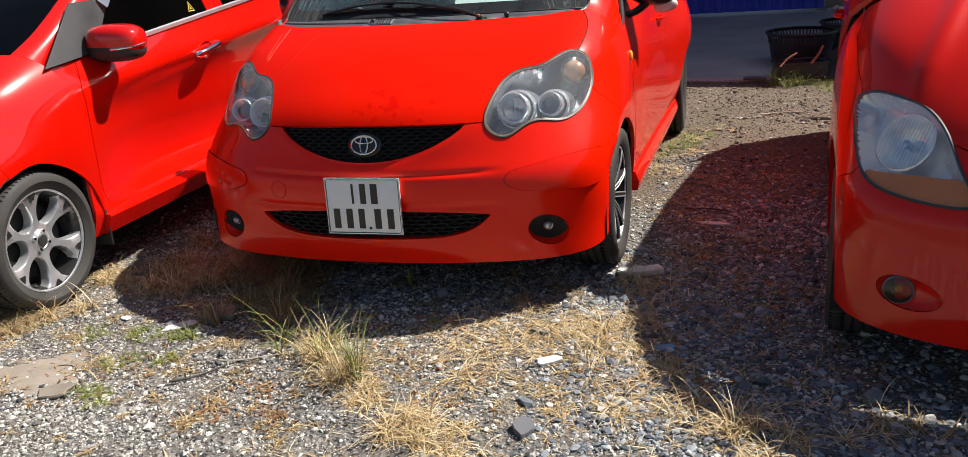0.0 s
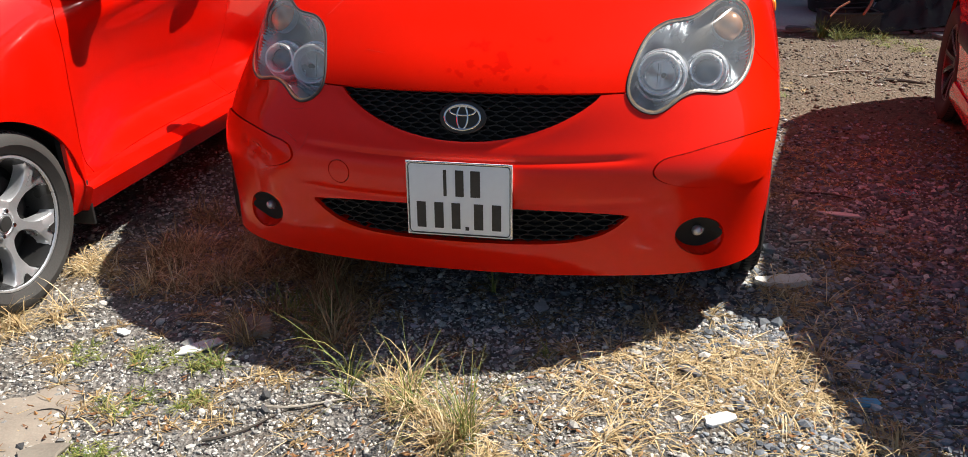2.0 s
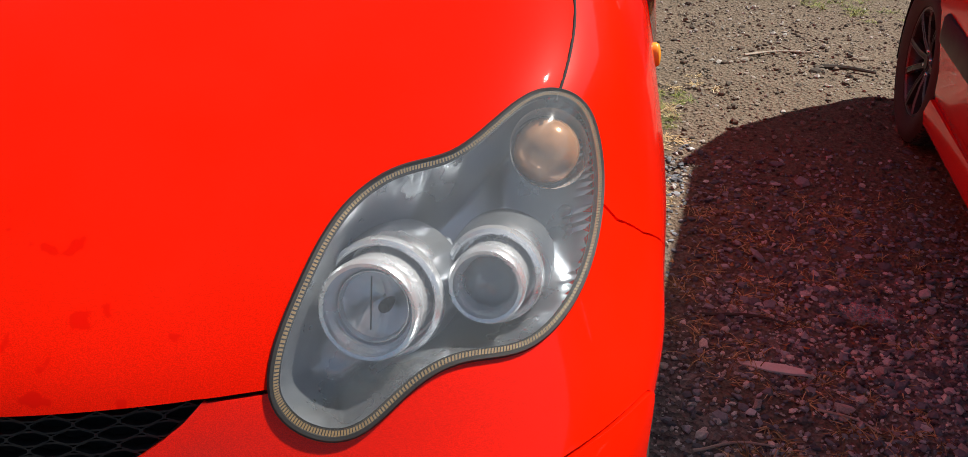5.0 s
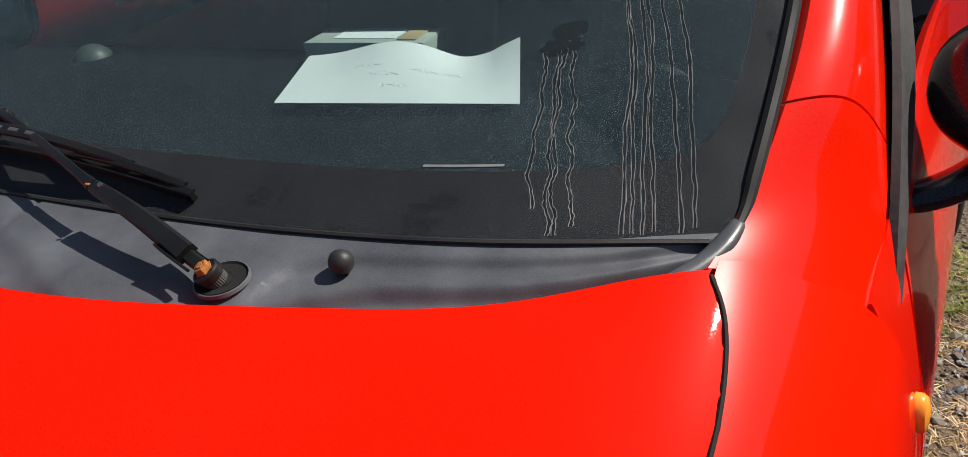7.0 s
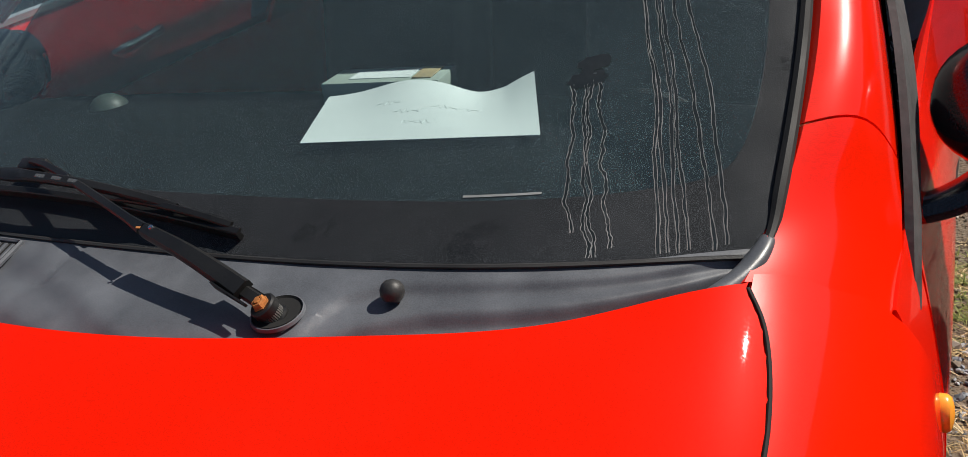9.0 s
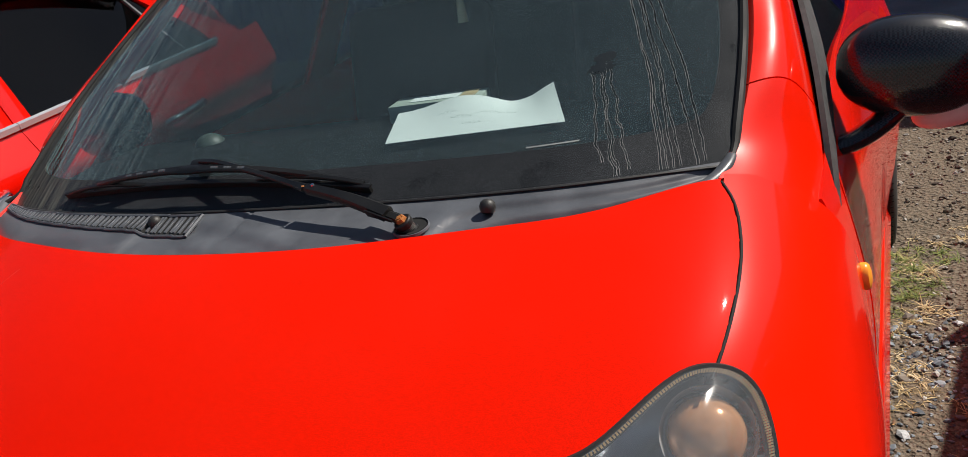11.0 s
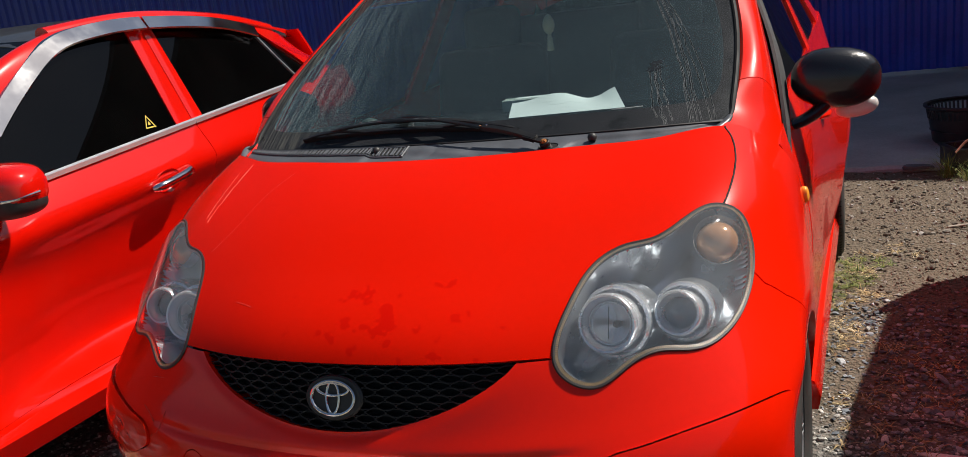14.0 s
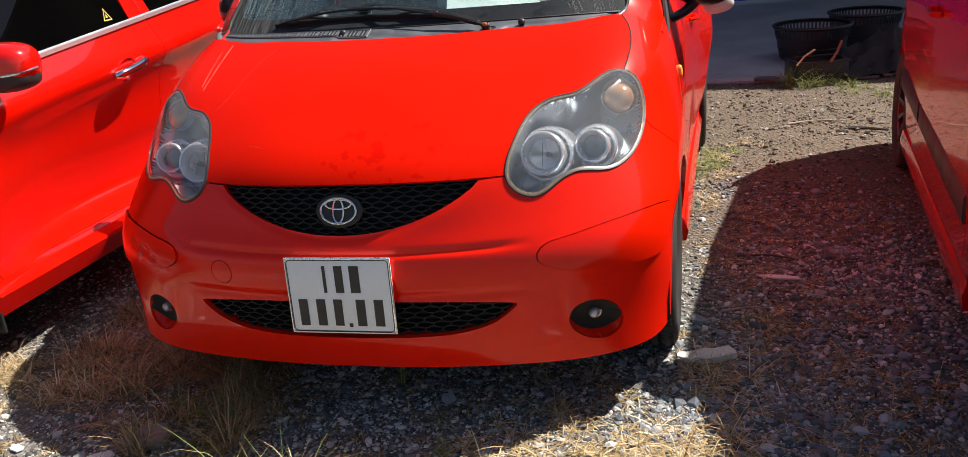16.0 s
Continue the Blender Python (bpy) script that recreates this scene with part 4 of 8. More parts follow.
for (u0, v0), (u1, v1) in drips:
    n = 70
    k = np.linspace(0, 1, n)
    wob = np.cumsum(rng.normal(0, 0.0006, n))
    wob -= k * wob[-1]
    u, v = u0 + (u1 - u0) * k + wob + 0.0012 * np.sin(21 * k + 40 * u0), v0 + (v1 - v0) * k
    wide = 0.0010 + 0.0009 * rng.random(n)
    for s in (-1, 1):
        part("drip_mark", tube(on_glass(u + s * wide, v, 0.0006), 0.0001 + 0.0004 * rng.random(n) ** 2 + 0.0003 * k ** 6, 4), DIRT, windscreen).visible_shadow = False
    strip = np.concatenate([on_glass(u - wide, v, 0.0004), on_glass(u + wide, v, 0.0004)])
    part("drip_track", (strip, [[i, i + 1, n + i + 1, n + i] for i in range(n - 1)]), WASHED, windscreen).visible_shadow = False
for cu, cv, r in ((0.480, 0.246, 0.010), (0.490, 0.250, 0.010), (0.483, 0.228, 0.011), (0.474, 0.227, 0.009), (0.492, 0.229, 0.009)):
    a = np.linspace(0, 2 * np.pi, 20, endpoint=False)
    rr = r * (1 + 0.15 * rng.normal(size=20))
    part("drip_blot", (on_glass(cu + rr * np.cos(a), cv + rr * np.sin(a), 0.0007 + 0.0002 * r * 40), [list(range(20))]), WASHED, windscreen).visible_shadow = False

COWL = []
COWL.append([(0, 0.536, 0.964), (0.2, 0.551, 0.964), (0.4, 0.598, 0.965), (0.56, 0.664, 0.968), (0.672, 0.752, 0.974)])
COWL.append([(0, 0.562, 0.976), (0.2, 0.576, 0.976), (0.4, 0.620, 0.977), (0.56, 0.682, 0.979), (0.676, 0.768, 0.982)])
COWL.append([(0, 0.622, 0.987), (0.2, 0.631, 0.987), (0.4, 0.662, 0.987), (0.56, 0.713, 0.987), (0.680, 0.785, 0.989)])
COWL.append([(0, 0.675, 0.998), (0.2, 0.678, 0.998), (0.4, 0.699, 0.998), (0.56, 0.741, 0.995), (0.684, 0.800, 0.995)])
cowl_sheet = Sheet(COWL)
cu, cv = np.meshgrid(np.linspace(cowl_sheet.u[0], cowl_sheet.u[-1], 240), np.linspace(0, cowl_sheet.v[-1], 64))
grid = cowl_sheet.at(cu.ravel(), cv.ravel()).reshape(*cu.shape, 3)
gx_, gw_ = grid[..., 0].copy(), cv / cowl_sheet.v[-1]


def step_down(xs, ws, deep, soft):
    """Drops the moulding by deep metres on the hood's side of a line across it."""
    line = np.interp(gx_, xs, ws)
    inside_x = np.clip((gx_ - xs[0]) / 0.015, 0, 1) * np.clip((xs[-1] - gx_) / 0.015, 0, 1)
    return deep * inside_x / (1 + np.exp(np.clip((gw_ - line) / soft, -40, 40)))


drop = step_down([0.315, 0.338, 0.375, 0.456, 0.602, 0.690], [0.22, 0.60, 0.74, 0.76, 0.74, 0.78], 0.006, 0.020)
drop += step_down([0.325, 0.36, 0.418, 0.54, 0.618, 0.690], [0.05, 0.28, 0.46, 0.44, 0.46, 0.52], 0.013, 0.022)
drop += step_down([-0.20, -0.09, -0.02, 0.052, 0.110, 0.16], [0.86, 0.76, 0.62, 0.44, 0.24, 0.02], 0.007, 0.035)
drop += step_down([-0.10, -0.06, -0.01, 0.03, 0.06], [0.40, 0.36, 0.25, 0.12, 0.0], 0.006, 0.03)
drop += 0.004 * np.exp(-(((gx_ - 0.285) / 0.034) ** 2) - (((gw_ - 0.46) / 0.30) ** 2))
seam_x = -0.003 - 0.02 * (1 - gw_)
drop += 0.0022 * np.exp(-(((gx_ - seam_x) / 0.0028) ** 2)) * (gw_ > 0.55)
grid[..., 2] -= drop
cowl = part("cowl_panel", sheet_solid(grid, np.array((0, 0, 0.004))), GREY_PLASTIC, car, "weathered grey plastic cowl below the windscreen")
i0, i1 = np.abs(grid[50, :, 0] + 0.640).argmin(), np.abs(grid[50, :, 0] + 0.095).argmin()
share = np.linspace(0, 1, i1 - i0 + 1)
vent_low = np.array([grid[int(round(47 - 11 * k)), i0 + i] for i, k in enumerate(share)])
vent_top = np.array([grid[int(round(61 - 4 * k)), i0 + i] for i, k in enumerate(share)])
slats = []
for k in range(56):
    w = (k + 0.5) / 56 * (i1 - i0)
    a, b = vent_low[int(w)] * 0.9 + vent_top[int(w)] * 0.1, vent_low[int(w)] * 0.1 + vent_top[int(w)] * 0.9
    slats.append(moved(slab(0.0040, float(b[1] - a[1]), 0.003, 0.0004, 1), pose(a[0], (a[1] + b[1]) / 2, (a[2] + b[2]) / 2 + 0.0030, math.degrees(math.atan2(b[2] - a[2], b[1] - a[1])), 0, 0)))
part("vent_slats", join(*slats), GREY_PLASTIC, cowl, "narrow grey vent slats")
# black sheet laid on the cowl: the slots' shade as plain colour
part("vent_shade", sheet_solid(np.stack([vent_low, vent_top]) + (0, 0, 0.0018), np.array((0, 0, 0.002))), BLACK_GAP, cowl)
part("vent_frame", tube([*(vent_low + (0, 0, 0.002)), *(vent_top[::-1] + (0, 0, 0.002))], 0.0028, 6, True), GREY_PLASTIC, cowl)
for x, y in ((0.384, 0.656), (-0.180, 0.650)):
    knob = lathe([(0.010, -0.010), (0.0135, -0.004), (0.0145, 0.002), (0.0125, 0.009), (0.008, 0.0135), (0.0, 0.0155)], 24, False)
    part("washer_nozzle", moved((knob[0] * 0.78, knob[1]), pose(x, y, 0.991, -25)), BLACK_PLASTIC, cowl, "round black washer nozzle")
lip_u = np.linspace(-0.66, 0.66, 80)
lip = on_glass(lip_u, 0.0225 * (1 - (lip_u / 0.66) ** 4) + 0.001, 0.003)
part("cowl_lip", tube(lip, 0.0032, 6, flat=0.8), BLACK_PLASTIC, cowl, "thin black sealing lip along the glass")

# the moulding's ends curl up between glass and pillar
for s in (-1, 1):
    curl = smooth_curve([(s * 0.606, 0.690, 0.970), (s * 0.640, 0.722, 0.976), (s * 0.662, 0.750, 0.982), (s * 0.675, 0.776, 0.989), (s * 0.681, 0.796, 0.996), (s * 0.683, 0.811, 1.001)], 30)
    part("cowl_end", tube(curl, np.interp(np.linspace(0, 1, 30), [0, 0.35, 0.7, 0.9, 1], [0.003, 0.009, 0.0105, 0.0075, 0.002]), 12, flat=0.8), GREY_PLASTIC, cowl)

# wiper: a knurled pivot in a round hole, a jawed arm cover, a thin arm and a bridged blade
part("pivot_collar", moved(lathe([(0.0252, -0.002), (0.0246, 0.0014), (0.0236, 0.0018), (0.0226, 0.0008), (0.0220, -0.004)], 40, False), pose(0.290, 0.612, 0.9835, 9)), GREY_PLASTIC, cowl)
# shallow black dish whose colour stands for the shade down the hole
part("pivot_shade", moved(lathe([(0.0228, 0.0008), (0.0212, -0.001), (0.0, -0.003)], 36, False), pose(0.290, 0.612, 0.9848, 9)), BLACK_GAP, cowl)
pivot_m = pose(0.2885, 0.6115, 0.979, 26, -16, 0)
shaft = lathe([(0.0125, -0.002), (0.0125, 0.002), (0.0098, 0.004), (0.0098, 0.012), (0.0128, 0.0125), (0.0128, 0.0200), (0.0112, 0.0215), (0.0, 0.0215)], 30, False)
wiper = part("wiper", moved(shaft, pivot_m), WIPER_BLACK, car, "black wiper with a rusty pivot nut")
ridges = [moved(slab(0.0011, 0.0011, 0.0075, 0), pivot_m @ pose(0.0100 * math.cos(a), 0.0100 * math.sin(a), 0.008, 0, 0, math.degrees(a))) for a in np.linspace(0, 2 * np.pi, 30, endpoint=False)]
part("pivot_knurl", join(*ridges), speckled("dull_steel", (0.20, 0.20, 0.19), 0.5, 200, 0.3, 0.4, 0.6), wiper)
RUST = speckled("rust", (0.34, 0.12, 0.025), 0.75, 260, 0.6, 0.6)
nut = lathe([(0.0092, 0.0), (0.0092, 0.0015), (0.0078, 0.0018), (0.0078, 0.0065), (0.0066, 0.0078), (0.0048, 0.0078), (0.0046, 0.0055), (0.0038, 0.0055), (0.0036, 0.0092), (0.0, 0.0098)], 6, False)
nut = (nut[0] * (0.92, 0.92, 0.7), nut[1])
part("pivot_nut", moved(nut, pivot_m @ pose(0, 0, 0.0214, 0, 0, 14)), RUST, wiper, "rusty hexagon nut")


def bar_along(points, half_wide, half_high, bow=0.7):
    """A flat bar along points, bevelled on its upper side."""
    p = np.array(points, float)
    n = len(p)
    wide, high = np.broadcast_to(half_wide, (n,)), np.broadcast_to(half_high, (n,))
    d = np.gradient(p, axis=0)
    d /= np.linalg.norm(d, axis=1)[:, None]
    v = []
    for i in range(n):
        side = np.cross(d[i], (0.0, -0.5, 0.86))
        side /= np.linalg.norm(side)
        up = np.cross(side, d[i])
        v += [p[i] + a * wide[i] * side + b * high[i] * up for a, b in ((-1, -1), (-1, 0.35), (-bow, 1), (bow, 1), (1, 0.35), (1, -1))]
    f = [[6 * i + j, 6 * i + (j + 1) % 6, 6 * i + 6 + (j + 1) % 6, 6 * i + 6 + j] for i in range(n - 1) for j in range(6)]
    return np.array(v), f + [list(range(6))[::-1], [6 * n - 6 + j for j in range(6)]]


HEAD, JAW, HINGE, ELBOW, CLIP = (np.array(p) for p in ((0.2795, 0.6045, 0.9985), (0.262, 0.6065, 1.0065), (0.1186, 0.6472, 1.0346), (-0.069, 0.7159, 1.0600), (-0.135, 0.737, 1.062)))
k = np.linspace(0, 1, 14)[:, None]
part("wiper_link", bar_along(HEAD * (1 - k) + (JAW * 0.75 + HINGE * 0.25) * k, 0.0062, 0.0034), WIPER_BLACK, wiper)
arm = part("wiper_arm", bar_along(JAW * (1 - k) + HINGE * k + np.array((0, 0, 0.004)) * np.sin(np.pi * k), np.linspace(0.0104, 0.0070, 14), 0.0058), WIPER_BLACK, wiper, "satin black arm cover with a jawed end")
for s in (-1, 1):
    cheek = JAW + (HINGE - JAW) / np.linalg.norm(HINGE - JAW) * np.linspace(-0.016, 0.03, 8)[:, None] + np.array((0.26, 0.965, 0.0)) * s * 0.0098 + (0, 0, -0.003)
    part("arm_cheek", bar_along(cheek, 0.0012, np.linspace(0.0022, 0.0062, 8)), WIPER_BLACK, arm)
rod = smooth_curve([HINGE * 1.04 - JAW * 0.04, HINGE * 0.5 + ELBOW * 0.5 + (0, 0, 0.001), ELBOW, ELBOW * 0.5 + CLIP * 0.5 + (0, 0, 0.002), CLIP], 40)
part("wiper_rod", bar_along(rod, np.interp(np.linspace(0, 1, 40), [0, 0.1, 1], [0.0066, 0.0048, 0.0042]), 0.0026), WIPER_BLACK, wiper)
part("hinge_rivet", moved(lathe([(0.0030, -0.0005), (0.0026, 0.0016), (0.0, 0.0020)], 12, False), Matrix.Translation(HINGE + (0.012, -0.003, 0.005)) @ pose(0, 0, 0, 20)), CHROME, wiper)
part("rust_chip", moved(slab(0.0045, 0.003, 0.0012, 0.0004, 1), Matrix.Translation(HINGE + (-0.004, -0.004, 0.0046)) @ pose(0, 0, 0, 20, 10, 30)), RUST, wiper)
k = np.linspace(-1, 1, 41)
blade_u, blade_v = -0.130 + 0.318 * k, 0.049 + 0.026 * (1 - k**2) - 0.003 * k
part("wiper_rubber", bar_along(on_glass(blade_u, blade_v, 0.0045), 0.0030, 0.0042), WIPER_BLACK, wiper)
spine = bar_along(on_glass(blade_u, blade_v + 0.002, 0.0095), 0.0042, 0.0016)
part("wiper_spine", spine, WIPER_BLACK, wiper)
k2 = np.linspace(-0.74, 0.74, 37)
bow_high = 0.015 + 0.021 * (1 - (k2 / 0.74) ** 2) ** 0.8
part("wiper_bow", bar_along(on_glass(-0.130 + 0.318 * k2, 0.049 + 0.026 * (1 - k2**2) + 0.007, bow_high), np.interp(np.abs(k2), [0, 0.12, 0.74], [0.0088, 0.0066, 0.0046]), 0.0030), WIPER_BLACK, wiper, "slotted black bridge of the blade")
for c in (-0.66, 0.66):
    q = np.linspace(c - 0.30, c + 0.30, 15)
    yoke = on_glass(-0.130 + 0.318 * q, 0.049 + 0.026 * (1 - np.minimum(q**2, 1)) + 0.004, 0.009 + 0.011 * (1 - ((q - c) / 0.30) ** 2))
    part("wiper_yoke", bar_along(yoke, 0.0040, 0.0022), WIPER_BLACK, wiper)
for c in (-0.42, -0.34, -0.26, -0.18, 0.16, 0.24, 0.32):
    q = np.array([c - 0.022, c, c + 0.022])
    slot = on_glass(-0.130 + 0.318 * q, 0.049 + 0.026 * (1 - q**2) + 0.007, np.interp(q, k2, bow_high) + 0.0031)
    part("bow_slot", bar_along(slot, 0.0022, 0.0003), LENS_CLEAR, wiper, "pale gap in the bridge")
part("blade_clip", moved(slab(0.040, 0.016, 0.014, 0.003), Matrix.Translation(CLIP + (0, 0.002, -0.007)) @ pose(0, 0, 0, 34, 0, 2)), WIPER_BLACK, wiper)

# ---- cabin behind the glass ----
DASH = speckled("dark_dash", (0.0045, 0.005, 0.0055), 0.85, 500, 0.4, 0.3, specular_ior_level=0.1)
dash = []
for y, z in ((0.70, 0.965), (0.85, 0.985), (1.05, 1.000), (1.22, 1.000), (1.28, 0.97), (1.31, 0.88), (1.33, 0.6)):
    dash.append([(x, y - 0.03 * (x / 0.7) ** 2 + 0.05 * abs(x) / 0.7 * (y < 0.9), z - 0.01 * (x / 0.7) ** 2) for x in np.linspace(-0.70, 0.70, 15)])
part("dashboard", sheet_solid(np.array(dash), np.array((0, 0, 0.01))), DASH, car, "dark textured dashboard")
SEAT = speckled("dark_seat_cloth", (0.035, 0.034, 0.036), 0.9, 350, 0.4, 0.3)
for x in (-0.36, 0.36):
    seat = part("seat", moved(slab(0.48, 0.50, 0.16, 0.05, 3), pose(x, 1.75, 0.52)), SEAT, car)
    part("backrest", moved(slab(0.46, 0.15, 0.60, 0.06, 3), pose(x, 2.02, 0.86, -14)), SEAT, seat)
    part("headrest", moved(slab(0.24, 0.09, 0.18, 0.04, 3), pose(x, 2.12, 1.22, -10)), SEAT, seat)
wheel_ring = [(0.185 * math.cos(a), 0.185 * math.sin(a), 0) for a in np.linspace(0, 2 * np.pi, 48, endpoint=False)]
steer = part("steering_wheel", moved(tube(wheel_ring, 0.014, 8, True), pose(0.36, 1.50, 0.72, 62)), GRILLE_BLACK, car)
part("wheel_hub", moved(slab(0.15, 0.11, 0.05, 0.02, 3), pose(0.36, 1.51, 0.71, 62)), BLACK_PLASTIC, steer)
for a in (0.1, math.pi - 0.1, -math.pi / 2):
    part("wheel_spoke", moved(tube([(0, 0, -0.01), (0.18 * math.cos(a), 0.18 * math.sin(a), 0)], 0.014, 6, flat=0.5), pose(0.36, 1.50, 0.72, 62)), BLACK_PLASTIC, steer)
part("cabin_rear", moved(slab(1.40, 0.06, 1.0, 0.02), pose(0.03, 2.75, 0.75)), SEAT, car)
part("cabin_floor", moved(slab(1.44, 2.3, 0.05, 0.01), pose(0.02, 1.75, 0.28)), BLACK_GAP, car)
part("engine_bay_wall", moved(slab(1.36, 0.03, 0.72, 0.01), pose(0.0, 0.90, 0.60)), BLACK_GAP, car)
part("underbody", moved(slab(1.30, 2.9, 0.04, 0.015), pose(0.03, 1.75, 0.22)), BLACK_GAP, car)
part("inner_floor", moved(slab(0.95, 0.72, 0.04, 0.01), pose(0.0, 0.46, 0.23)), BLACK_GAP, car)

# a curled sheet of paper with faint handwriting and a flat carton behind it, both on the dashboard
PAPER = speckled("paper", (0.78, 0.84, 0.82), 0.7, 200, 0.1, 0.06)
INK = speckled("faint_ink", (0.68, 0.735, 0.72), 0.8, 200, 0.1, 0.2)
a, b, c, d = (np.array(p) for p in ((0.076, 0.962, 1.009), (0.390, 1.022, 1.008), (0.338, 1.150, 1.036), (0.0496, 1.082, 1.034)))
pu, pw = np.meshgrid(np.linspace(0, 1, 31), np.linspace(0, 1, 13))
curl = 0.016 * np.exp(-(((pu - 0.42) / 0.22) ** 2)) * pw - 0.010 * np.exp(-(((pu - 0.74) / 0.12) ** 2)) * pw + 0.022 * np.clip(pu - 0.86, 0, 1) * 5 * pw
sheet_p = (a * ((1 - pu) * (1 - pw))[..., None] + b * (pu * (1 - pw))[..., None] + c * (pu * pw)[..., None] + d * ((1 - pu) * pw)[..., None])
sheet_p[..., 2] += curl
paper = thing("paper_sheet", "white curled sheet of paper lying on the dashboard", "paper")
part("sheet", sheet_solid(sheet_p, np.array((0, 0, 0.0006))), PAPER, paper)
for u0, u1, w0 in ((0.28, 0.40, 0.62), (0.36, 0.50, 0.46), (0.54, 0.66, 0.55), (0.68, 0.76, 0.55), (0.42, 0.54, 0.28)):
    line = []
    for q in np.linspace(u0, u1, 40):
        fu, fw = 30 * q, 12 * (w0 + 0.035 * math.sin(230 * q) * math.cos(37 * q))
        iu, iw = int(fu), int(fw)
        fu, fw = fu - iu, fw - iw
        line.append((sheet_p[iw, iu] * (1 - fu) + sheet_p[iw, iu + 1] * fu) * (1 - fw) + (sheet_p[iw + 1, iu] * (1 - fu) + sheet_p[iw + 1, iu + 1] * fu) * fw + (0, 0, 0.0002))
    part("written_line", tube(np.array(line), 0.00035, 4), INK, paper)
LABEL_GREY = speckled("printed_strip", (0.22, 0.23, 0.23), 0.6, 60, 0.1, 0.5)
CARTON = speckled("pale_carton", (0.40, 0.47, 0.41), 0.6, 150, 0.1, 0.2)
carton = thing("flat_carton", "pale green flat carton lying on the dashboard", "box")
part("carton_body", moved(slab(0.190, 0.080, 0.034, 0.003), pose(0.086, 1.190, 1.019, 0, 0, 7)), CARTON, carton)
part("carton_label", moved(slab(0.10, 0.045, 0.001, 0.0003, 1), pose(0.080, 1.190, 1.0367, 0, 0, 7)), PAPER, carton)
part("carton_flap", moved(slab(0.030, 0.060, 0.002, 0.0005, 1), pose(0.150, 1.198, 1.0372, 0, 0, 7)), speckled("tan_tape", (0.45, 0.36, 0.2), 0.6), carton)
part("code_strip", (on_glass(np.tile(np.linspace(0.398, 0.470, 9), 2), np.repeat([0.0945, 0.0970], 9), 0.0008), [[i, i + 1, 10 + i, 9 + i] for i in range(8)]), LABEL_GREY, windscreen)

DOME = speckled("pale_green_plastic", (0.05, 0.066, 0.056), 0.5, 90, 0.1, 0.25)
dome = thing("dashboard_ornament", "pale green domed ornament standing on the dashboard", "ornament", pose(-0.455, 1.140, 0.978))
part("dome", lathe([(0.036, 0.0), (0.036, 0.008), (0.031, 0.023), (0.021, 0.033), (0.010, 0.038), (0.0, 0.039)], 28, False), DOME, dome)
part("base", lathe([(0.040, -0.004), (0.040, 0.004), (0.036, 0.006)], 28, False), DASH, dome)

# a small charm on a cord behind the glass
GOLD = speckled("pale_gold", (0.62, 0.55, 0.36), 0.4, 200, 0.1, 0.2)
charm = thing("hanging_charm", "pale gold charm with a tassel on a cord", "pendant", pose(0.115, 1.31, 1.23))
part("cord", tube([(0, 0, 0.04), (0, 0.002, 0.10), (0, 0.004, 0.205)], 0.0012, 6), DASH, charm)
part("bead", lathe([(0.0, 0.040), (0.008, 0.036), (0.017, 0.020), (0.019, 0.004), (0.014, -0.012), (0.006, -0.020), (0.0, -0.021)], 20, False), GOLD, charm)
part("tassel", lathe([(0.0, -0.018), (0.006, -0.022), (0.008, -0.034), (0.011, -0.070), (0.0, -0.071)], 14, False), GOLD, charm)

# ---- pillars, roof, doors and rear ----
def lean(p):
    """The rear of the body stands a little to the side."""
    p = np.array(p, float)
    p[..., 0] += 0.052 * np.clip(p[..., 1] - 0.9, 0, None)
    return p


PILLAR = []
PILLAR.append([(0.682, 0.752, 0.983), (0.735, 0.792, 0.962), (0.785, 0.832, 0.913)])
PILLAR.append([(0.690, 0.812, 1.005), (0.752, 0.860, 0.992), (0.800, 0.895, 0.925)])
PILLAR.append([(0.700, 0.898, 1.068), (0.748, 0.935, 1.052), (0.785, 0.985, 1.000)])
PILLAR.append([(0.698, 1.070, 1.190), (0.732, 1.105, 1.178), (0.752, 1.140, 1.142)])
PILLAR.append([(0.625, 1.350, 1.398), (0.655, 1.385, 1.395), (0.680, 1.42, 1.370)])
PILLAR.append([(0.575, 1.480, 1.478), (0.605, 1.515, 1.476), (0.632, 1.55, 1.455)])
for r in PILLAR[1:4]:
    r[1] = (r[1][0], r[1][1], r[1][2] + 0.010)
for k, (x, y, z) in enumerate(PILLAR[0]):
    u = np.array([0.7085 * (1 - k / 2) + nose.u[len(nose.u) // 2 + 5] * k / 2])
    foot = nose.at(u, np.array([end_v]))[0]
    rise = foot - nose.at(u, np.array([end_v - 0.02]))[0]
    old = np.array(PILLAR[1][k])
    PILLAR[1][k] = tuple(0.45 * old + 0.55 * (foot + rise / np.linalg.norm(rise) * np.linalg.norm(old - foot)))
    PILLAR[1][k] = (PILLAR[1][k][0] + 0.006 * (1 - k / 2) ** 2, *PILLAR[1][k][1:])
    PILLAR[0][k] = tuple(foot)
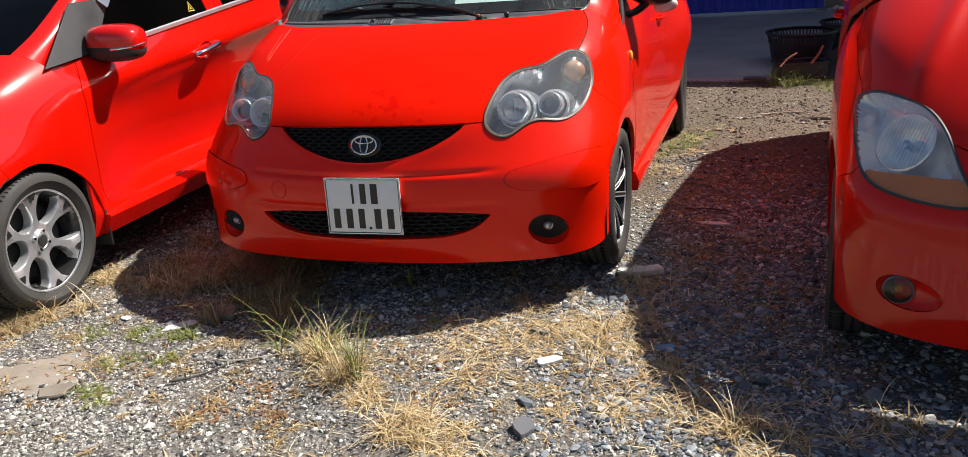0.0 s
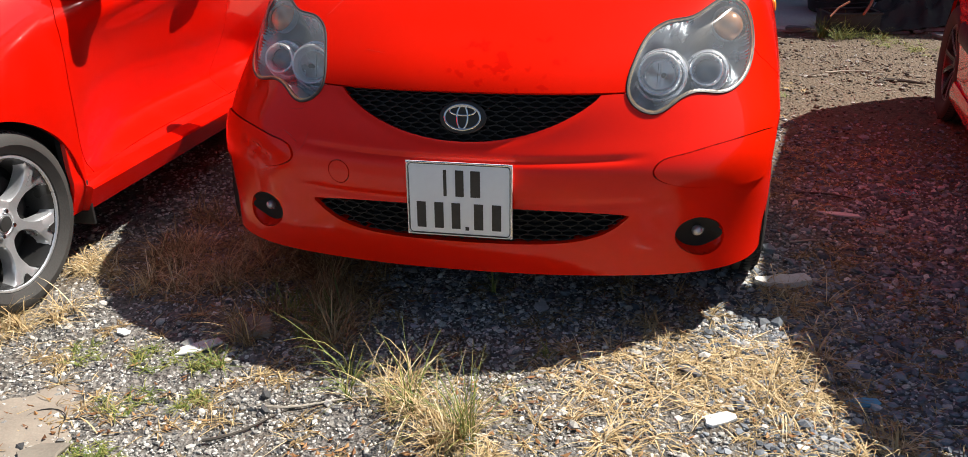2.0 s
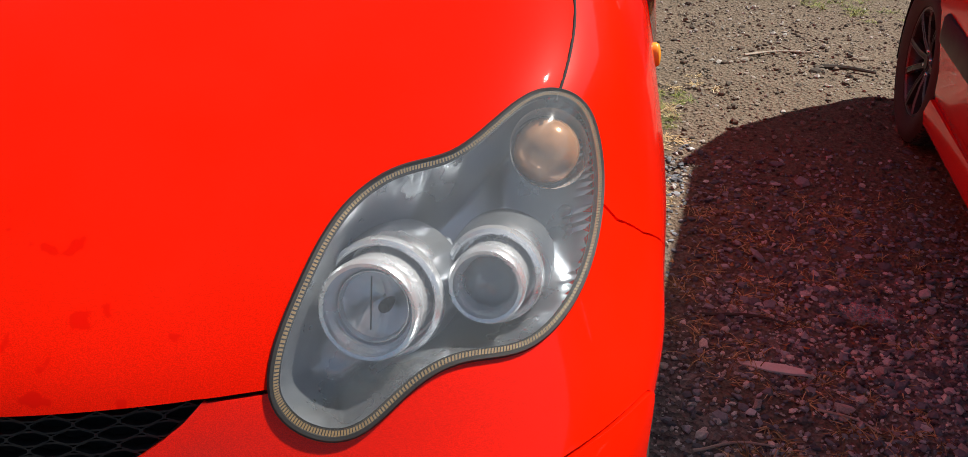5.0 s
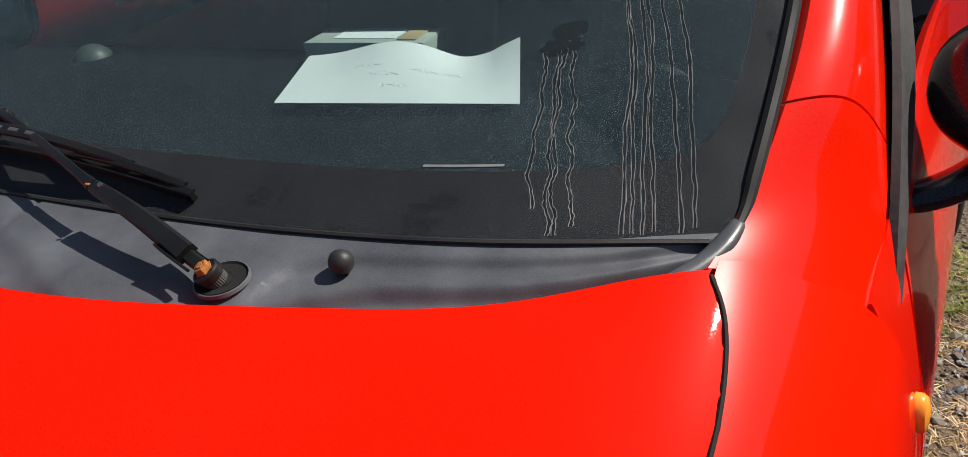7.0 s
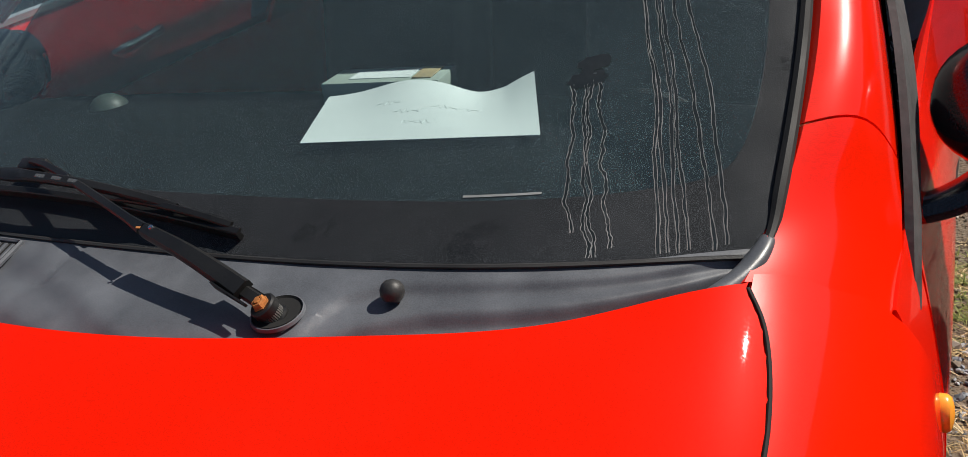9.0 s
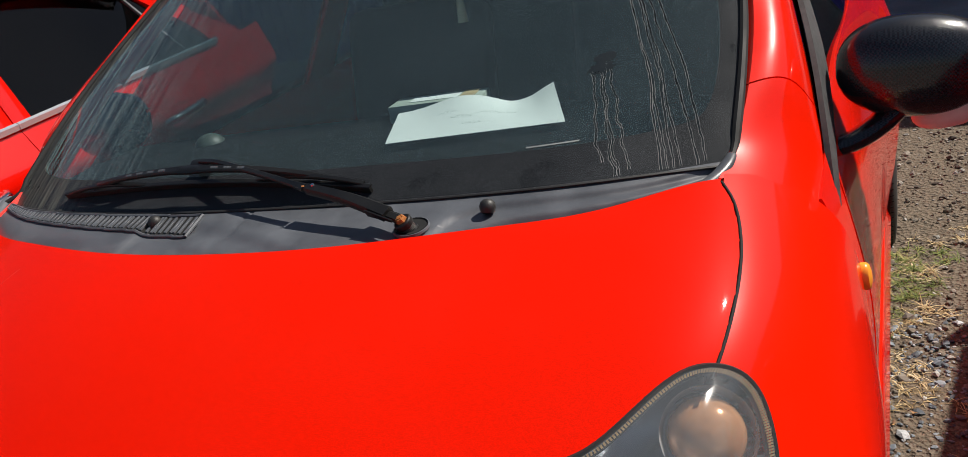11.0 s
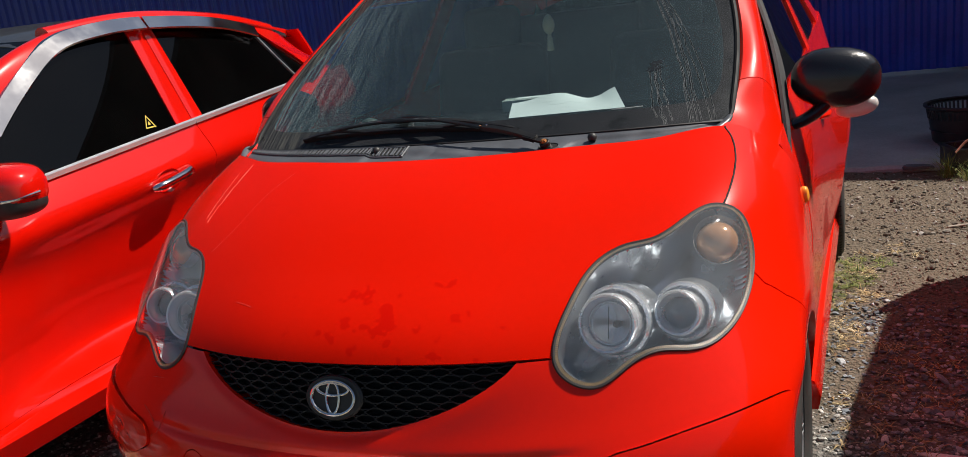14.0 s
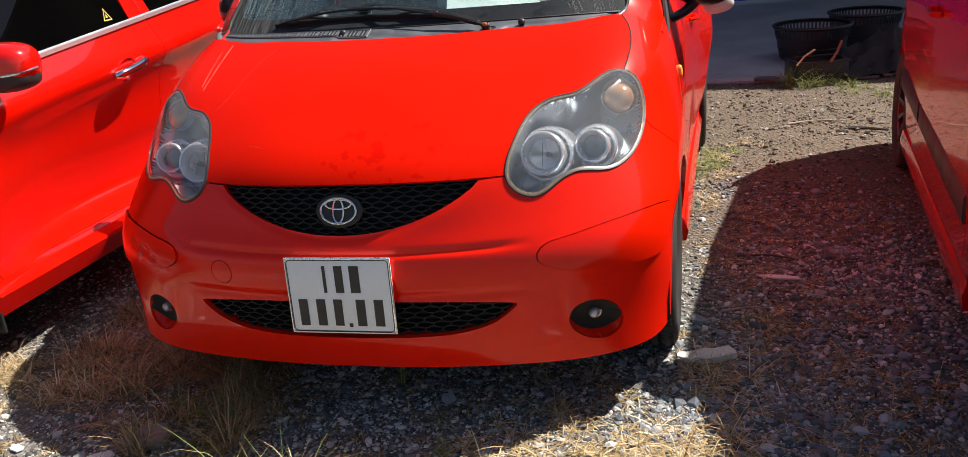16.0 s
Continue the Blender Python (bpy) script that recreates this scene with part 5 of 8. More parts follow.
for s in (1, -1):
    rows = [[tuple(inboard((s * x, y, z))) for x, y, z in r][:: s] for r in PILLAR]
    sh = Sheet(rows, False)
    seam = sh.v[2] + 0.004
    for v0, v1, nm in ((-0.001, seam - 0.0015, "fender_top"), (seam + 0.0015, sh.v[-1], "windscreen_pillar")):
        g = sh.grid(np.linspace(0, sh.u[-1], 13), np.linspace(v0, v1, 25))
        part(nm, sheet_solid(g, sh.normal(np.array([sh.u[-1] / 2]), np.array([sh.v[-1] / 2]))[0] * 0.02), RED, car)

SIDE = []
SIDE.append([(0.789, 0.838, 0.918), (0.817, 0.862, 0.84), (0.846, 0.888, 0.72), (0.850, 0.897, 0.52), (0.846, 0.900, 0.36), (0.842, 0.900, 0.28), (0.815, 0.900, 0.19)])
for y, top, fall, hip in ((1.10, 0.995, 0.0, 0.0), (1.6, 1.03, 0.0, 0.0), (2.1, 1.06, 0.0, 0.006), (2.55, 1.09, 0.0, 0.034), (2.87, 1.105, 0.0, 0.052), (3.10, 1.115, 0.02, 0.036), (3.28, 1.12, 0.07, 0.0)):
    SIDE.append([(0.790 - fall * 1.4, y, top), (0.832 - fall + 0.5 * hip, y, 0.86), (0.851 - fall + hip, y, 0.72), (0.852 - fall + hip, y, 0.52), (0.845 - fall + 0.7 * hip, y, 0.34), (0.838 - fall + 0.3 * hip, y, 0.27), (0.815 - fall, y, 0.19)])
side_sheet = Sheet([[p for p in r] for r in SIDE], False)
side_sheet.net = lean(side_sheet.net)
# places on the side: u runs down, v to the rear


def side_uv(y, z):
    us, vs = np.linspace(0, side_sheet.u[-1], 60), np.linspace(0, side_sheet.v[-1], 120)
    g = side_sheet.grid(us, vs)
    i = ((g[..., 1] - y) ** 2 + (g[..., 2] - z) ** 2).argmin()
    return us[i % 60], vs[i // 60]


arch_line = [side_uv(2.87 + 0.315 * math.cos(a), max(0.192, 0.274 + 0.315 * math.sin(a))) for a in np.linspace(-0.26, math.pi + 0.26, 40)]
arch_line += [(side_sheet.u[-1] + 0.01, arch_line[-1][1]), (side_sheet.u[-1] + 0.01, arch_line[0][1])]
door_line = [(-0.01, side_uv(0.965, 0.9)[1]), (side_uv(1.0, 0.6)[0], side_uv(0.93, 0.6)[1]), (side_uv(1.0, 0.36)[0], side_uv(0.95, 0.4)[1]), (side_uv(1.0, 0.30)[0], side_uv(1.1, 0.3)[1]), (side_uv(1.0, 0.29)[0], side_uv(1.90, 0.3)[1]), (side_uv(1, 0.5)[0], side_uv(1.98, 0.5)[1]), (-0.01, side_uv(2.02, 0.9)[1])]
rear_door = [(-0.01, side_uv(2.02, 0.9)[1]), (side_uv(1, 0.5)[0], side_uv(1.98, 0.5)[1]), (side_uv(1.0, 0.29)[0], side_uv(1.90, 0.3)[1]), (side_uv(1, 0.30)[0], side_uv(2.45, 0.3)[1]), (side_uv(1, 0.60)[0], side_uv(2.62, 0.5)[1]), (-0.01, side_uv(2.72, 0.9)[1])]
flank = Panels(side_sheet, np.linspace(0, side_sheet.u[-1], 61), np.linspace(0, side_sheet.v[-1], 171), "quarter", [("door", door_line), ("rear_door", rear_door), ("arch", arch_line)])


def flipped(shape):
    return shape[0], [list(q)[::-1] for q in shape[1]]


flip = (side_sheet.normal(np.array([0.3]), np.array([1.0]))[0][0] < 0)
sg = -1 if flip else 1
part("inner_side", flank.shape(["door", "rear_door", "quarter"], -0.016 * sg, 0, 0), BLACK_GAP, car)
part("body_side", flank.shape("quarter", 0, 0.0016, 0.014 * sg), RED, car)
front_door = part("front_door", flank.shape("door", 0.001 * sg, 0.0018, 0.014 * sg), RED, car)
part("rear_door", flank.shape("rear_door", 0.001 * sg, 0.0018, 0.014 * sg), RED, car)
grip = moved(tube([(0, -0.07, 0), (0.022, -0.05, 0.002), (0.026, 0, 0.003), (0.022, 0.05, 0.002), (0, 0.07, 0)], 0.009, 8), pose(0.838, 1.83, 0.83))
part("door_handle", (lean(grip[0]), grip[1]), RED, front_door)
skirt = swept(np.array([(0.832, y, 0.235) for y in np.linspace(0.92, 2.55, 20)]), [(-0.03, -0.05), (0.026, -0.045), (0.034, -0.01), (0.018, 0.035), (-0.02, 0.05)])
part("sill_skirt", (lean(skirt[0]), skirt[1]), RED, car, "red side skirt")
# left flank, seen by none but closing the body
left = flank.shape(["door", "rear_door", "quarter"], 0, 0, 0)
left[0][:, 2] -= 0.06 * np.clip((left[0][:, 2] - 0.75) / 0.2, 0, 1)
part("body_side", flipped((np.array(left[0]) * (-1, 1, 1) + np.stack([0.104 * np.clip(left[0][:, 1] - 0.9, 0, None), 0 * left[0][:, 0], 0 * left[0][:, 0]], 1), left[1])), RED, car)

# greenhouse: window glass, posts and roof of the right side and a plain left side
for s in (1, -1):
    def q(*pts):
        return [tuple(inboard(lean((s * x, y, z - (0.06 if s < 0 and z < 1.1 else 0))))) for x, y, z in (pts if s > 0 else pts[::-1])]

    part("side_window", patch(q((0.792, 0.99, 0.955), (0.788, 1.93, 1.035), (0.660, 1.95, 1.365), (0.685, 1.40, 1.350)), 14, 10, 0.006, 0.004), TINTED if s > 0 else SIDE_GLASS, car, "tinted side window").visible_shadow = False
    part("door_post", patch(q((0.795, 1.93, 1.035), (0.793, 2.06, 1.045), (0.660, 2.06, 1.375), (0.665, 1.95, 1.37)), 6, 10, 0.004, 0.02), RED, car)
    part("side_window", patch(q((0.788, 2.06, 1.05), (0.780, 2.62, 1.085), (0.645, 2.58, 1.365), (0.655, 2.06, 1.37)), 14, 10, 0.006, 0.004), TINTED if s > 0 else SIDE_GLASS, car).visible_shadow = False
    part("rear_post", patch(q((0.792, 2.62, 1.085), (0.745, 3.20, 1.115), (0.620, 2.95, 1.36), (0.652, 2.58, 1.37)), 10, 10, 0.012, 0.03), RED, car)
    part("window_frame", tube(q((0.700, 1.12, 1.155), (0.688, 1.40, 1.368), (0.672, 1.95, 1.385), (0.660, 2.58, 1.38)), 0.012, 8), RED, car)
    part("roof_rail", tube(q((0.655, 1.385, 1.40), (0.640, 1.70, 1.425), (0.635, 2.2, 1.425), (0.625, 2.95, 1.37)), 0.030, 10), RED, car)
roof = []
for y, z in ((1.405, 1.497), (1.60, 1.522), (1.95, 1.525), (2.5, 1.490), (3.0, 1.39), (3.22, 1.30)):
    roof.append([inboard(lean((x, y + 0.09 * (abs(x) / 0.62) ** 3 * (y < 1.4), z - 0.035 * (x / 0.64) ** 2 - 0.02 * (abs(x) / 0.64) ** 6))) for x in np.linspace(-0.64, 0.64, 13)])
part("roof", sheet_solid(np.array(roof), np.array((0, 0, 0.012))), RED, car)
part("tailgate", sheet_solid(np.array([[lean((x, 3.30 - 0.05 * (x / 0.7) ** 2, z)) for x in np.linspace(-0.74, 0.74, 9)] for z in (0.3, 0.7, 1.0, 1.12)]), np.array((0, -0.02, 0))), RED, car)
part("rear_window", patch([tuple(lean(p)) for p in ((0.66, 3.26, 1.12), (-0.66, 3.26, 1.12), (-0.60, 3.10, 1.34), (0.60, 3.10, 1.34))], 8, 6, 0.01), TINTED, car)

# black peeling trim at the mirror's foot, mirror and side marker
TRIM = speckled("peeling_black_trim", (0.05, 0.05, 0.052), 0.7, 90, 0.6, 0.6)
trim_l = smooth_curve([(0.808, 0.905, 0.880), (0.796, 0.975, 1.000), (0.770, 1.115, 1.135), (0.715, 1.30, 1.285)], 24)
trim_r = smooth_curve([(0.812, 0.918, 0.880), (0.806, 1.055, 0.980), (0.790, 1.160, 1.080), (0.722, 1.345, 1.280)], 24)
part("mirror_trim", sheet_solid(np.stack([trim_l, (trim_l + trim_r) / 2 + (0.004, 0, 0), trim_r], 1), np.array((0.008, 0, 0))), TRIM, car, "peeling black trim at the mirror foot")
CARBON = material("carbon_look_black", grey(0.015), 0.22, coat=0.4)
check = noise_node(CARBON, 330, kind="ShaderNodeTexChecker")
to_input(CARBON, mix_colour(CARBON, check.outputs[1], (0.009, 0.010, 0.013), (0.020, 0.022, 0.027)), "Base Color")
bump(CARBON, check.outputs[1], 0.15, 0.0006)


def egg(rx, ry, rz, segs=36, rings=20, power=2.3):
    """A rounded shell, blunter than a ball."""
    v, f = [], []
    for i in range(rings + 1):
        t = math.pi * i / rings - math.pi / 2
        for j in range(segs):
            a = 2 * math.pi * j / segs
            c, s = math.cos(t), math.sin(t)
            e = 2 / power
            x = math.copysign(abs(c) ** e * abs(math.cos(a)) ** e, math.cos(a))
            y = math.copysign(abs(c) ** e * abs(math.sin(a)) ** e, math.sin(a))
            v.append((rx * x, ry * y, rz * math.copysign(abs(s) ** e, s)))
    for i in range(rings):
        for j in range(segs):
            k = (j + 1) % segs
            f.append([i * segs + j, i * segs + k, (i + 1) * segs + k, (i + 1) * segs + j])
    return np.array(v), f


def flat_back(shape, y):
    v = np.array(shape[0])
    v[:, 1] = np.minimum(v[:, 1], y)
    return v, shape[1]


for s in (1, -1):
    hang = pose(0, 0, 0) if s > 0 else pose(0.135, 0.115, 0.010)
    mir = part("wing_mirror", moved(flat_back(egg(0.108, 0.062, 0.076), 0.045), hang @ pose(s * 0.918, 1.085, 1.035, -6, s * 5, s * 6)), CARBON, car, "black carbon-look wing mirror")
    part("mirror_glass", moved(flat_back(egg(0.095, 0.05, 0.064), 0.005), hang @ pose(s * 0.918, 1.128, 1.035, -6, s * 5, s * 6)), CHROME, mir)
    part("mirror_arm", moved(tube(smooth_curve([(s * 0.795, 1.040, 0.925), (s * 0.835, 1.050, 0.935), (s * 0.880, 1.070, 0.962), (s * 0.905, 1.085, 0.990)], 16), np.linspace(0.030, 0.038, 16), 10, flat=0.5), hang), CARBON, mir)
part("blind_spot_mirror", moved(egg(0.052, 0.028, 0.026, 24, 14), pose(0.968, 1.120, 0.953, 0, -10, 0)), WHITE_PAINT, mir, "small white round mirror")
part("side_marker", moved(lathe([(0.0165, -0.004), (0.0165, 0.003), (0.014, 0.007), (0.008, 0.009), (0.0, 0.010)], 28, False), pose(0.841, 0.884, 0.782, 0, 84, -8) @ Matrix.Diagonal((1.25, 0.95, 1, 1))), AMBER, car, "round amber side marker")


# ---- wheels ----
def spoke_plate(rim, span):
    """One sector of a cast wheel face: a dished plate round a rounded pocket with bevelled walls."""
    h = math.radians(span / 2)
    n = 64
    c = 0.655 * rim
    phi = np.linspace(0, 2 * np.pi, n, endpoint=False)
    d = np.stack([np.cos(phi), np.sin(phi)], 1)
    best = np.full(n, 9.0)
    for sgn in (-1, 1):
        nrm = np.array([-math.sin(h) * 1.0, sgn * math.cos(h)])
        den = d @ nrm
        t = np.where(den > 1e-6, (0 - nrm[0] * c) / np.where(den > 1e-6, den, 1), 9.0)
        best = np.minimum(best, np.where(t > 0, t, 9.0))
    bq = c * d[:, 0]
    best = np.minimum(best, -bq + np.sqrt(bq**2 - c * c + rim**2))
    outer = np.stack([c + best * d[:, 0], best * d[:, 1]], 1)
    local = np.stack([0.315 * rim * np.sign(d[:, 0]) * np.abs(d[:, 0]) ** 0.75, (0.300 + 0.080 * d[:, 0]) * rim * span / 72 * np.sign(d[:, 1]) * np.abs(d[:, 1]) ** 0.75], 1)
    hole = local + (c, 0)
    high = lambda q: 0.030 + 0.027 * np.clip(np.linalg.norm(q, axis=1) / rim, 0, 1) ** 1.5
    rings = []
    for q, dz in ((outer, -0.020), (outer, 0.0), (hole * 0.85 + outer * 0.15, 0.0), (hole, -0.004), (hole * 0.97 + np.array((c, 0)) * 0.03, -0.012), (hole * 0.92 + np.array((c, 0)) * 0.08, -0.040)):
        rings.append(np.column_stack([q, high(q) + dz]))
    v = np.concatenate(rings)
    f = [[r * n + k, r * n + (k + 1) % n, (r + 1) * n + (k + 1) % n, (r + 1) * n + k] for r in range(5) for k in range(n)]
    return v, f


def wheel(parent, place, radius, rim, spokes, bright, dark, label, twin=False):
    """A wheel that turns round its own z axis, outer face up."""
    w = radius
    prof = [(rim, 0.050), (rim + 0.006, 0.066), (rim + 0.020, 0.074), (w - 0.042, 0.082), (w - 0.020, 0.078), (w - 0.006, 0.066), (w, 0.052)]
    for h in (0.030, 0.0, -0.030, -0.062):
        prof += [(w, h + 0.006), (w - 0.008, h + 0.003), (w - 0.008, h - 0.003), (w, h - 0.006)]
    prof += [(w, -0.084), (w - 0.012, -0.104), (w - 0.042, -0.112), (rim + 0.01, -0.09), (rim, -0.05)]
    tyre = part("wheel", moved(lathe(prof, 64, False), place), RUBBER, parent, label)
    # raised black bars: the shade of the tread slits put into colour
    sipe_bars = []
    for k in range(84):
        a = 360 * k / 84
        for h in (0.046, -0.078):
            sipe_bars.append(moved(slab(0.010, 0.0032, 0.046, 0), pose(0, 0, 0, 0, 0, a) @ pose(w - 0.0046, 0.0, h, 14 if h > 0 else -14, -10 if h > 0 else 10, 0)))
    barrel = lathe([(rim + 0.004, 0.058), (rim + 0.002, 0.063), (rim - 0.004, 0.063), (rim - 0.007, 0.058)], 56, False)
    tagged(part("tread", moved(join(*sipe_bars), place), BLACK_GAP, tyre), kind="stuff")
    part("rim_ring", moved((barrel[0], barrel[1]), place), bright, tyre)
    # near-black barrel and disc: shade inside the wheel put into their colour
    part("rim_barrel", moved(lathe([(rim - 0.0065, 0.0585), (rim - 0.012, 0.050), (rim - 0.018, 0.02), (rim - 0.026, -0.05)], 48, False), place), dark, tyre)
    part("brake_disc", moved(lathe([(0.0, -0.012), (rim * 0.72, -0.012), (rim * 0.72, -0.024), (rim - 0.024, -0.030), (rim - 0.024, -0.04)], 40, False), place), BLACK_GAP, tyre)
    hub = lathe([(0.050, 0.012), (0.046, 0.034), (0.034, 0.040), (0.028, 0.036), (0.026, 0.042), (0.0, 0.044)], 32, False)
    part("hub", moved(hub, place), bright, tyre)
    part("hub_cap", moved(lathe([(0.025, 0.0425), (0.022, 0.046), (0.0, 0.047)], 28, False), place), BLACK_PLASTIC, tyre)
    for k in range(4):
        a = 2 * math.pi * k / 4 + 0.5
        part("wheel_nut", moved(lathe([(0.0085, 0.028), (0.0085, 0.040), (0.006, 0.044), (0.0, 0.044)], 12, False), place @ pose(0.038 * math.cos(a), 0.038 * math.sin(a), 0)), CHROME, tyre)
    for k in range(spokes):
        a = 360 * k / spokes
        if twin:
            part("spoke", moved(spoke_plate(rim, 360 / spokes), place @ pose(0, 0, 0, 0, 0, a)), bright, tyre)
            # raised dark wedge on the plate, a notch's shade given as colour
            notch = np.array([(rim * 0.965, -0.020), (rim * 0.965, 0.020), (rim * 0.84, 0.003), (rim * 0.84, -0.003)])
            v = np.array([(x, y, 0.0575 + dz) for dz in (0, 0.0012) for x, y in notch])
            part("spoke_wedge", moved((v, [[4, 5, 6, 7], [0, 1, 5, 4], [1, 2, 6, 5], [2, 3, 7, 6], [3, 0, 4, 7]]), place @ pose(0, 0, 0, 0, 0, a + 180 / spokes)), dark, tyre)
        else:
            line = np.array([(0.034, 0, 0.036), (0.08, 0.003 * (-1) ** k, 0.050), (0.14, 0.005 * (-1) ** k, 0.060), (rim - 0.006, 0.006 * (-1) ** k, 0.062)])
            sp = swept(line, [(-0.012, -0.016), (0.012, -0.016), (0.010, 0.0), (-0.010, 0.0)])
            part("spoke", moved(sp, place @ pose(0, 0, 0, 0, 0, a)), dark, tyre)
            for e in (-1, 1):
                cap = swept(line + (0, e * 0.0085, 0.0005), [(-0.0022, 0.0), (0.0022, 0.0), (0.0014, 0.002), (-0.0014, 0.002)])
                part("spoke_edge", moved(cap, place @ pose(0, 0, 0, 0, 0, a)), bright, tyre)
    return tyre


def side_pose(x, y, z, s=1, steer_by=0.0):
    return Matrix.Translation((x, y, z)) @ pose(0, 0, 0, 0, 0, steer_by) @ pose(0, 0, 0, 0, s * 90, 0)


R_MAIN = 0.276
DULL_ALLOY = speckled("dull_silver_edge", (0.50, 0.51, 0.53), 0.40, 250, 0.05, 0.15, 0.6)
wheel(car, side_pose(0.755, 0.576, R_MAIN, 1, -2), R_MAIN, 0.192, 10, DULL_ALLOY, ALLOY_BLACK, "black and silver ten-spoke alloy wheel")
wheel(car, side_pose(-0.755, 0.576, R_MAIN, -1), R_MAIN, 0.192, 10, DULL_ALLOY, ALLOY_BLACK, "black and silver ten-spoke alloy wheel")
wheel(car, side_pose(0.895, 2.87, R_MAIN, 1), R_MAIN, 0.192, 10, DULL_ALLOY, ALLOY_BLACK, "black and silver ten-spoke alloy wheel")
wheel(car, side_pose(-0.71, 2.87, R_MAIN, -1), R_MAIN, 0.192, 10, DULL_ALLOY, ALLOY_BLACK, "black and silver ten-spoke alloy wheel")
for x, y in ((0.68, 0.576), (-0.68, 0.576), (0.82, 2.87)):
    a = np.linspace(-0.25, math.pi + 0.25, 26)
    liner = np.array([[(x + dx, y + 0.325 * math.cos(t), 0.274 + 0.325 * math.sin(t)) for t in a] for dx in (-0.14, 0.13)])
    part("arch_liner", sheet_solid(liner, np.array((0, 0, 0.004))), BLACK_GAP, car)

LAMP_SILVER = speckled("silvered_reflector", (0.94, 0.96, 0.99), 0.24, 40, 0.25, 0.03, 0.5)
LAMP_BRIGHT = speckled("bright_reflector", (0.93, 0.95, 0.98), 0.16, 40, 0.10, 0.03, 0.15)


# ---- shared builder for the two cars beside it ----
class Flank:
    """A car's side: rows to the rear, columns downwards, cut into doors and arches given in (y, z) of the car."""

    def __init__(self, rows, m, cuts):
        self.own = Sheet(rows, False)
        us, vs = np.linspace(0, self.own.u[-1], 80), np.linspace(0, self.own.v[-1], 160)
        g = self.own.grid(us, vs)

        def uv(y, z):
            i = ((g[..., 1] - y) ** 2 + (g[..., 2] - z) ** 2).argmin()
            u, v = us[i % 80], vs[i // 80]
            return (u + 0.012 if z < 0.2 else (u - 0.012 if u == 0 else u)), v

        self.sheet = Sheet(rows, False)
        a = np.array(m)
        self.sheet.net = self.sheet.net @ a[:3, :3].T + a[:3, 3]
        self.cut = Panels(self.sheet, np.linspace(0, self.own.u[-1], 71), np.linspace(0, self.own.v[-1], 181), "quarter", [(k, [uv(*p) for p in line]) for k, line in cuts])
        n = self.own.normal(np.array([0.3]), np.array([1.0]))[0][0]
        self.sign = 1 if n * rows[0][2][0] > 0 else -1

    def panel(self, keys, lift=0.0):
        v, f = self.cut.shape(keys, lift * self.sign, 0.0018, 0.014 * self.sign)
        return (v, f) if self.sign > 0 else flipped((v, f))


def arch_cut(y, z, r):
    pts = [(y + r * math.cos(a), max(0.17, z + r * math.sin(a))) for a in np.linspace(-0.3, math.pi + 0.3, 40)]
    return [*pts, (y - r, 0.05), (y + r, 0.05)]


# ---- the bright red hatchback with six-spoke alloys ----
left_car = thing("red_five_door", "glossy bright red five-door hatchback with tinted windows and alloy wheels", "car")
k_lamp = smooth_curve([(0.60, 0.962), (0.655, 0.985), (0.694, 0.972), (0.730, 0.892), (0.752, 0.745), (0.737, 0.66), (0.66, 0.57), (0.54, 0.555), (0.50, 0.62), (0.545, 0.80)], 80, True)
k_hood = [(-0.645, end_v + 0.01), (-0.67, 0.98), (-0.60, 0.80), (-0.52, 0.60), (-0.42, 0.545), (0, 0.53), (0.42, 0.545), (0.52, 0.60), (0.60, 0.80), (0.67, 0.98), (0.645, end_v + 0.01)]
k_fender = [(0.645, end_v + 0.01), (0.67, 0.98), (0.70, 0.75), (0.74, 0.60), (0.775, 0.562), (0.925, 0.500), (1.05, 0.488), (end_u + 0.01, 0.487), (end_u + 0.01, end_v + 0.01)]
k_grille = [(-0.30, 0.44), (0.30, 0.44), (0.34, 0.50), (-0.34, 0.50)]
k_front = Panels(left_nose, np.linspace(-end_u, end_u, 241), np.linspace(0, end_v, 131), "bumper", [("fender_r", k_fender), ("fender_l", mirrored(k_fender)), ("hood", k_hood), ("grille", k_grille), ("lamp_r", k_lamp), ("lamp_l", mirrored(k_lamp))])
part("inner_frame", k_front.shape(["bumper", "fender_r", "fender_l", "hood", "grille"], -0.016, 0, 0), BLACK_GAP, left_car)
part("front_bumper", k_front.shape("bumper", 0, 0.0016, 0.014), RED_BRIGHT, left_car)
part("hood", k_front.shape("hood", 0.001, 0.0018, 0.014), RED_BRIGHT, left_car)
part("front_fender", k_front.shape("fender_r", 0, 0.0018, 0.014), RED_BRIGHT, left_car)
part("front_fender", k_front.shape("fender_l", 0, 0.0018, 0.014), RED_BRIGHT, left_car)
part("grille", hex_mesh(k_front, "grille", 0.046, 0.015, 0.0024, 0.016, 0.010), BLACK_PLASTIC, left_car)
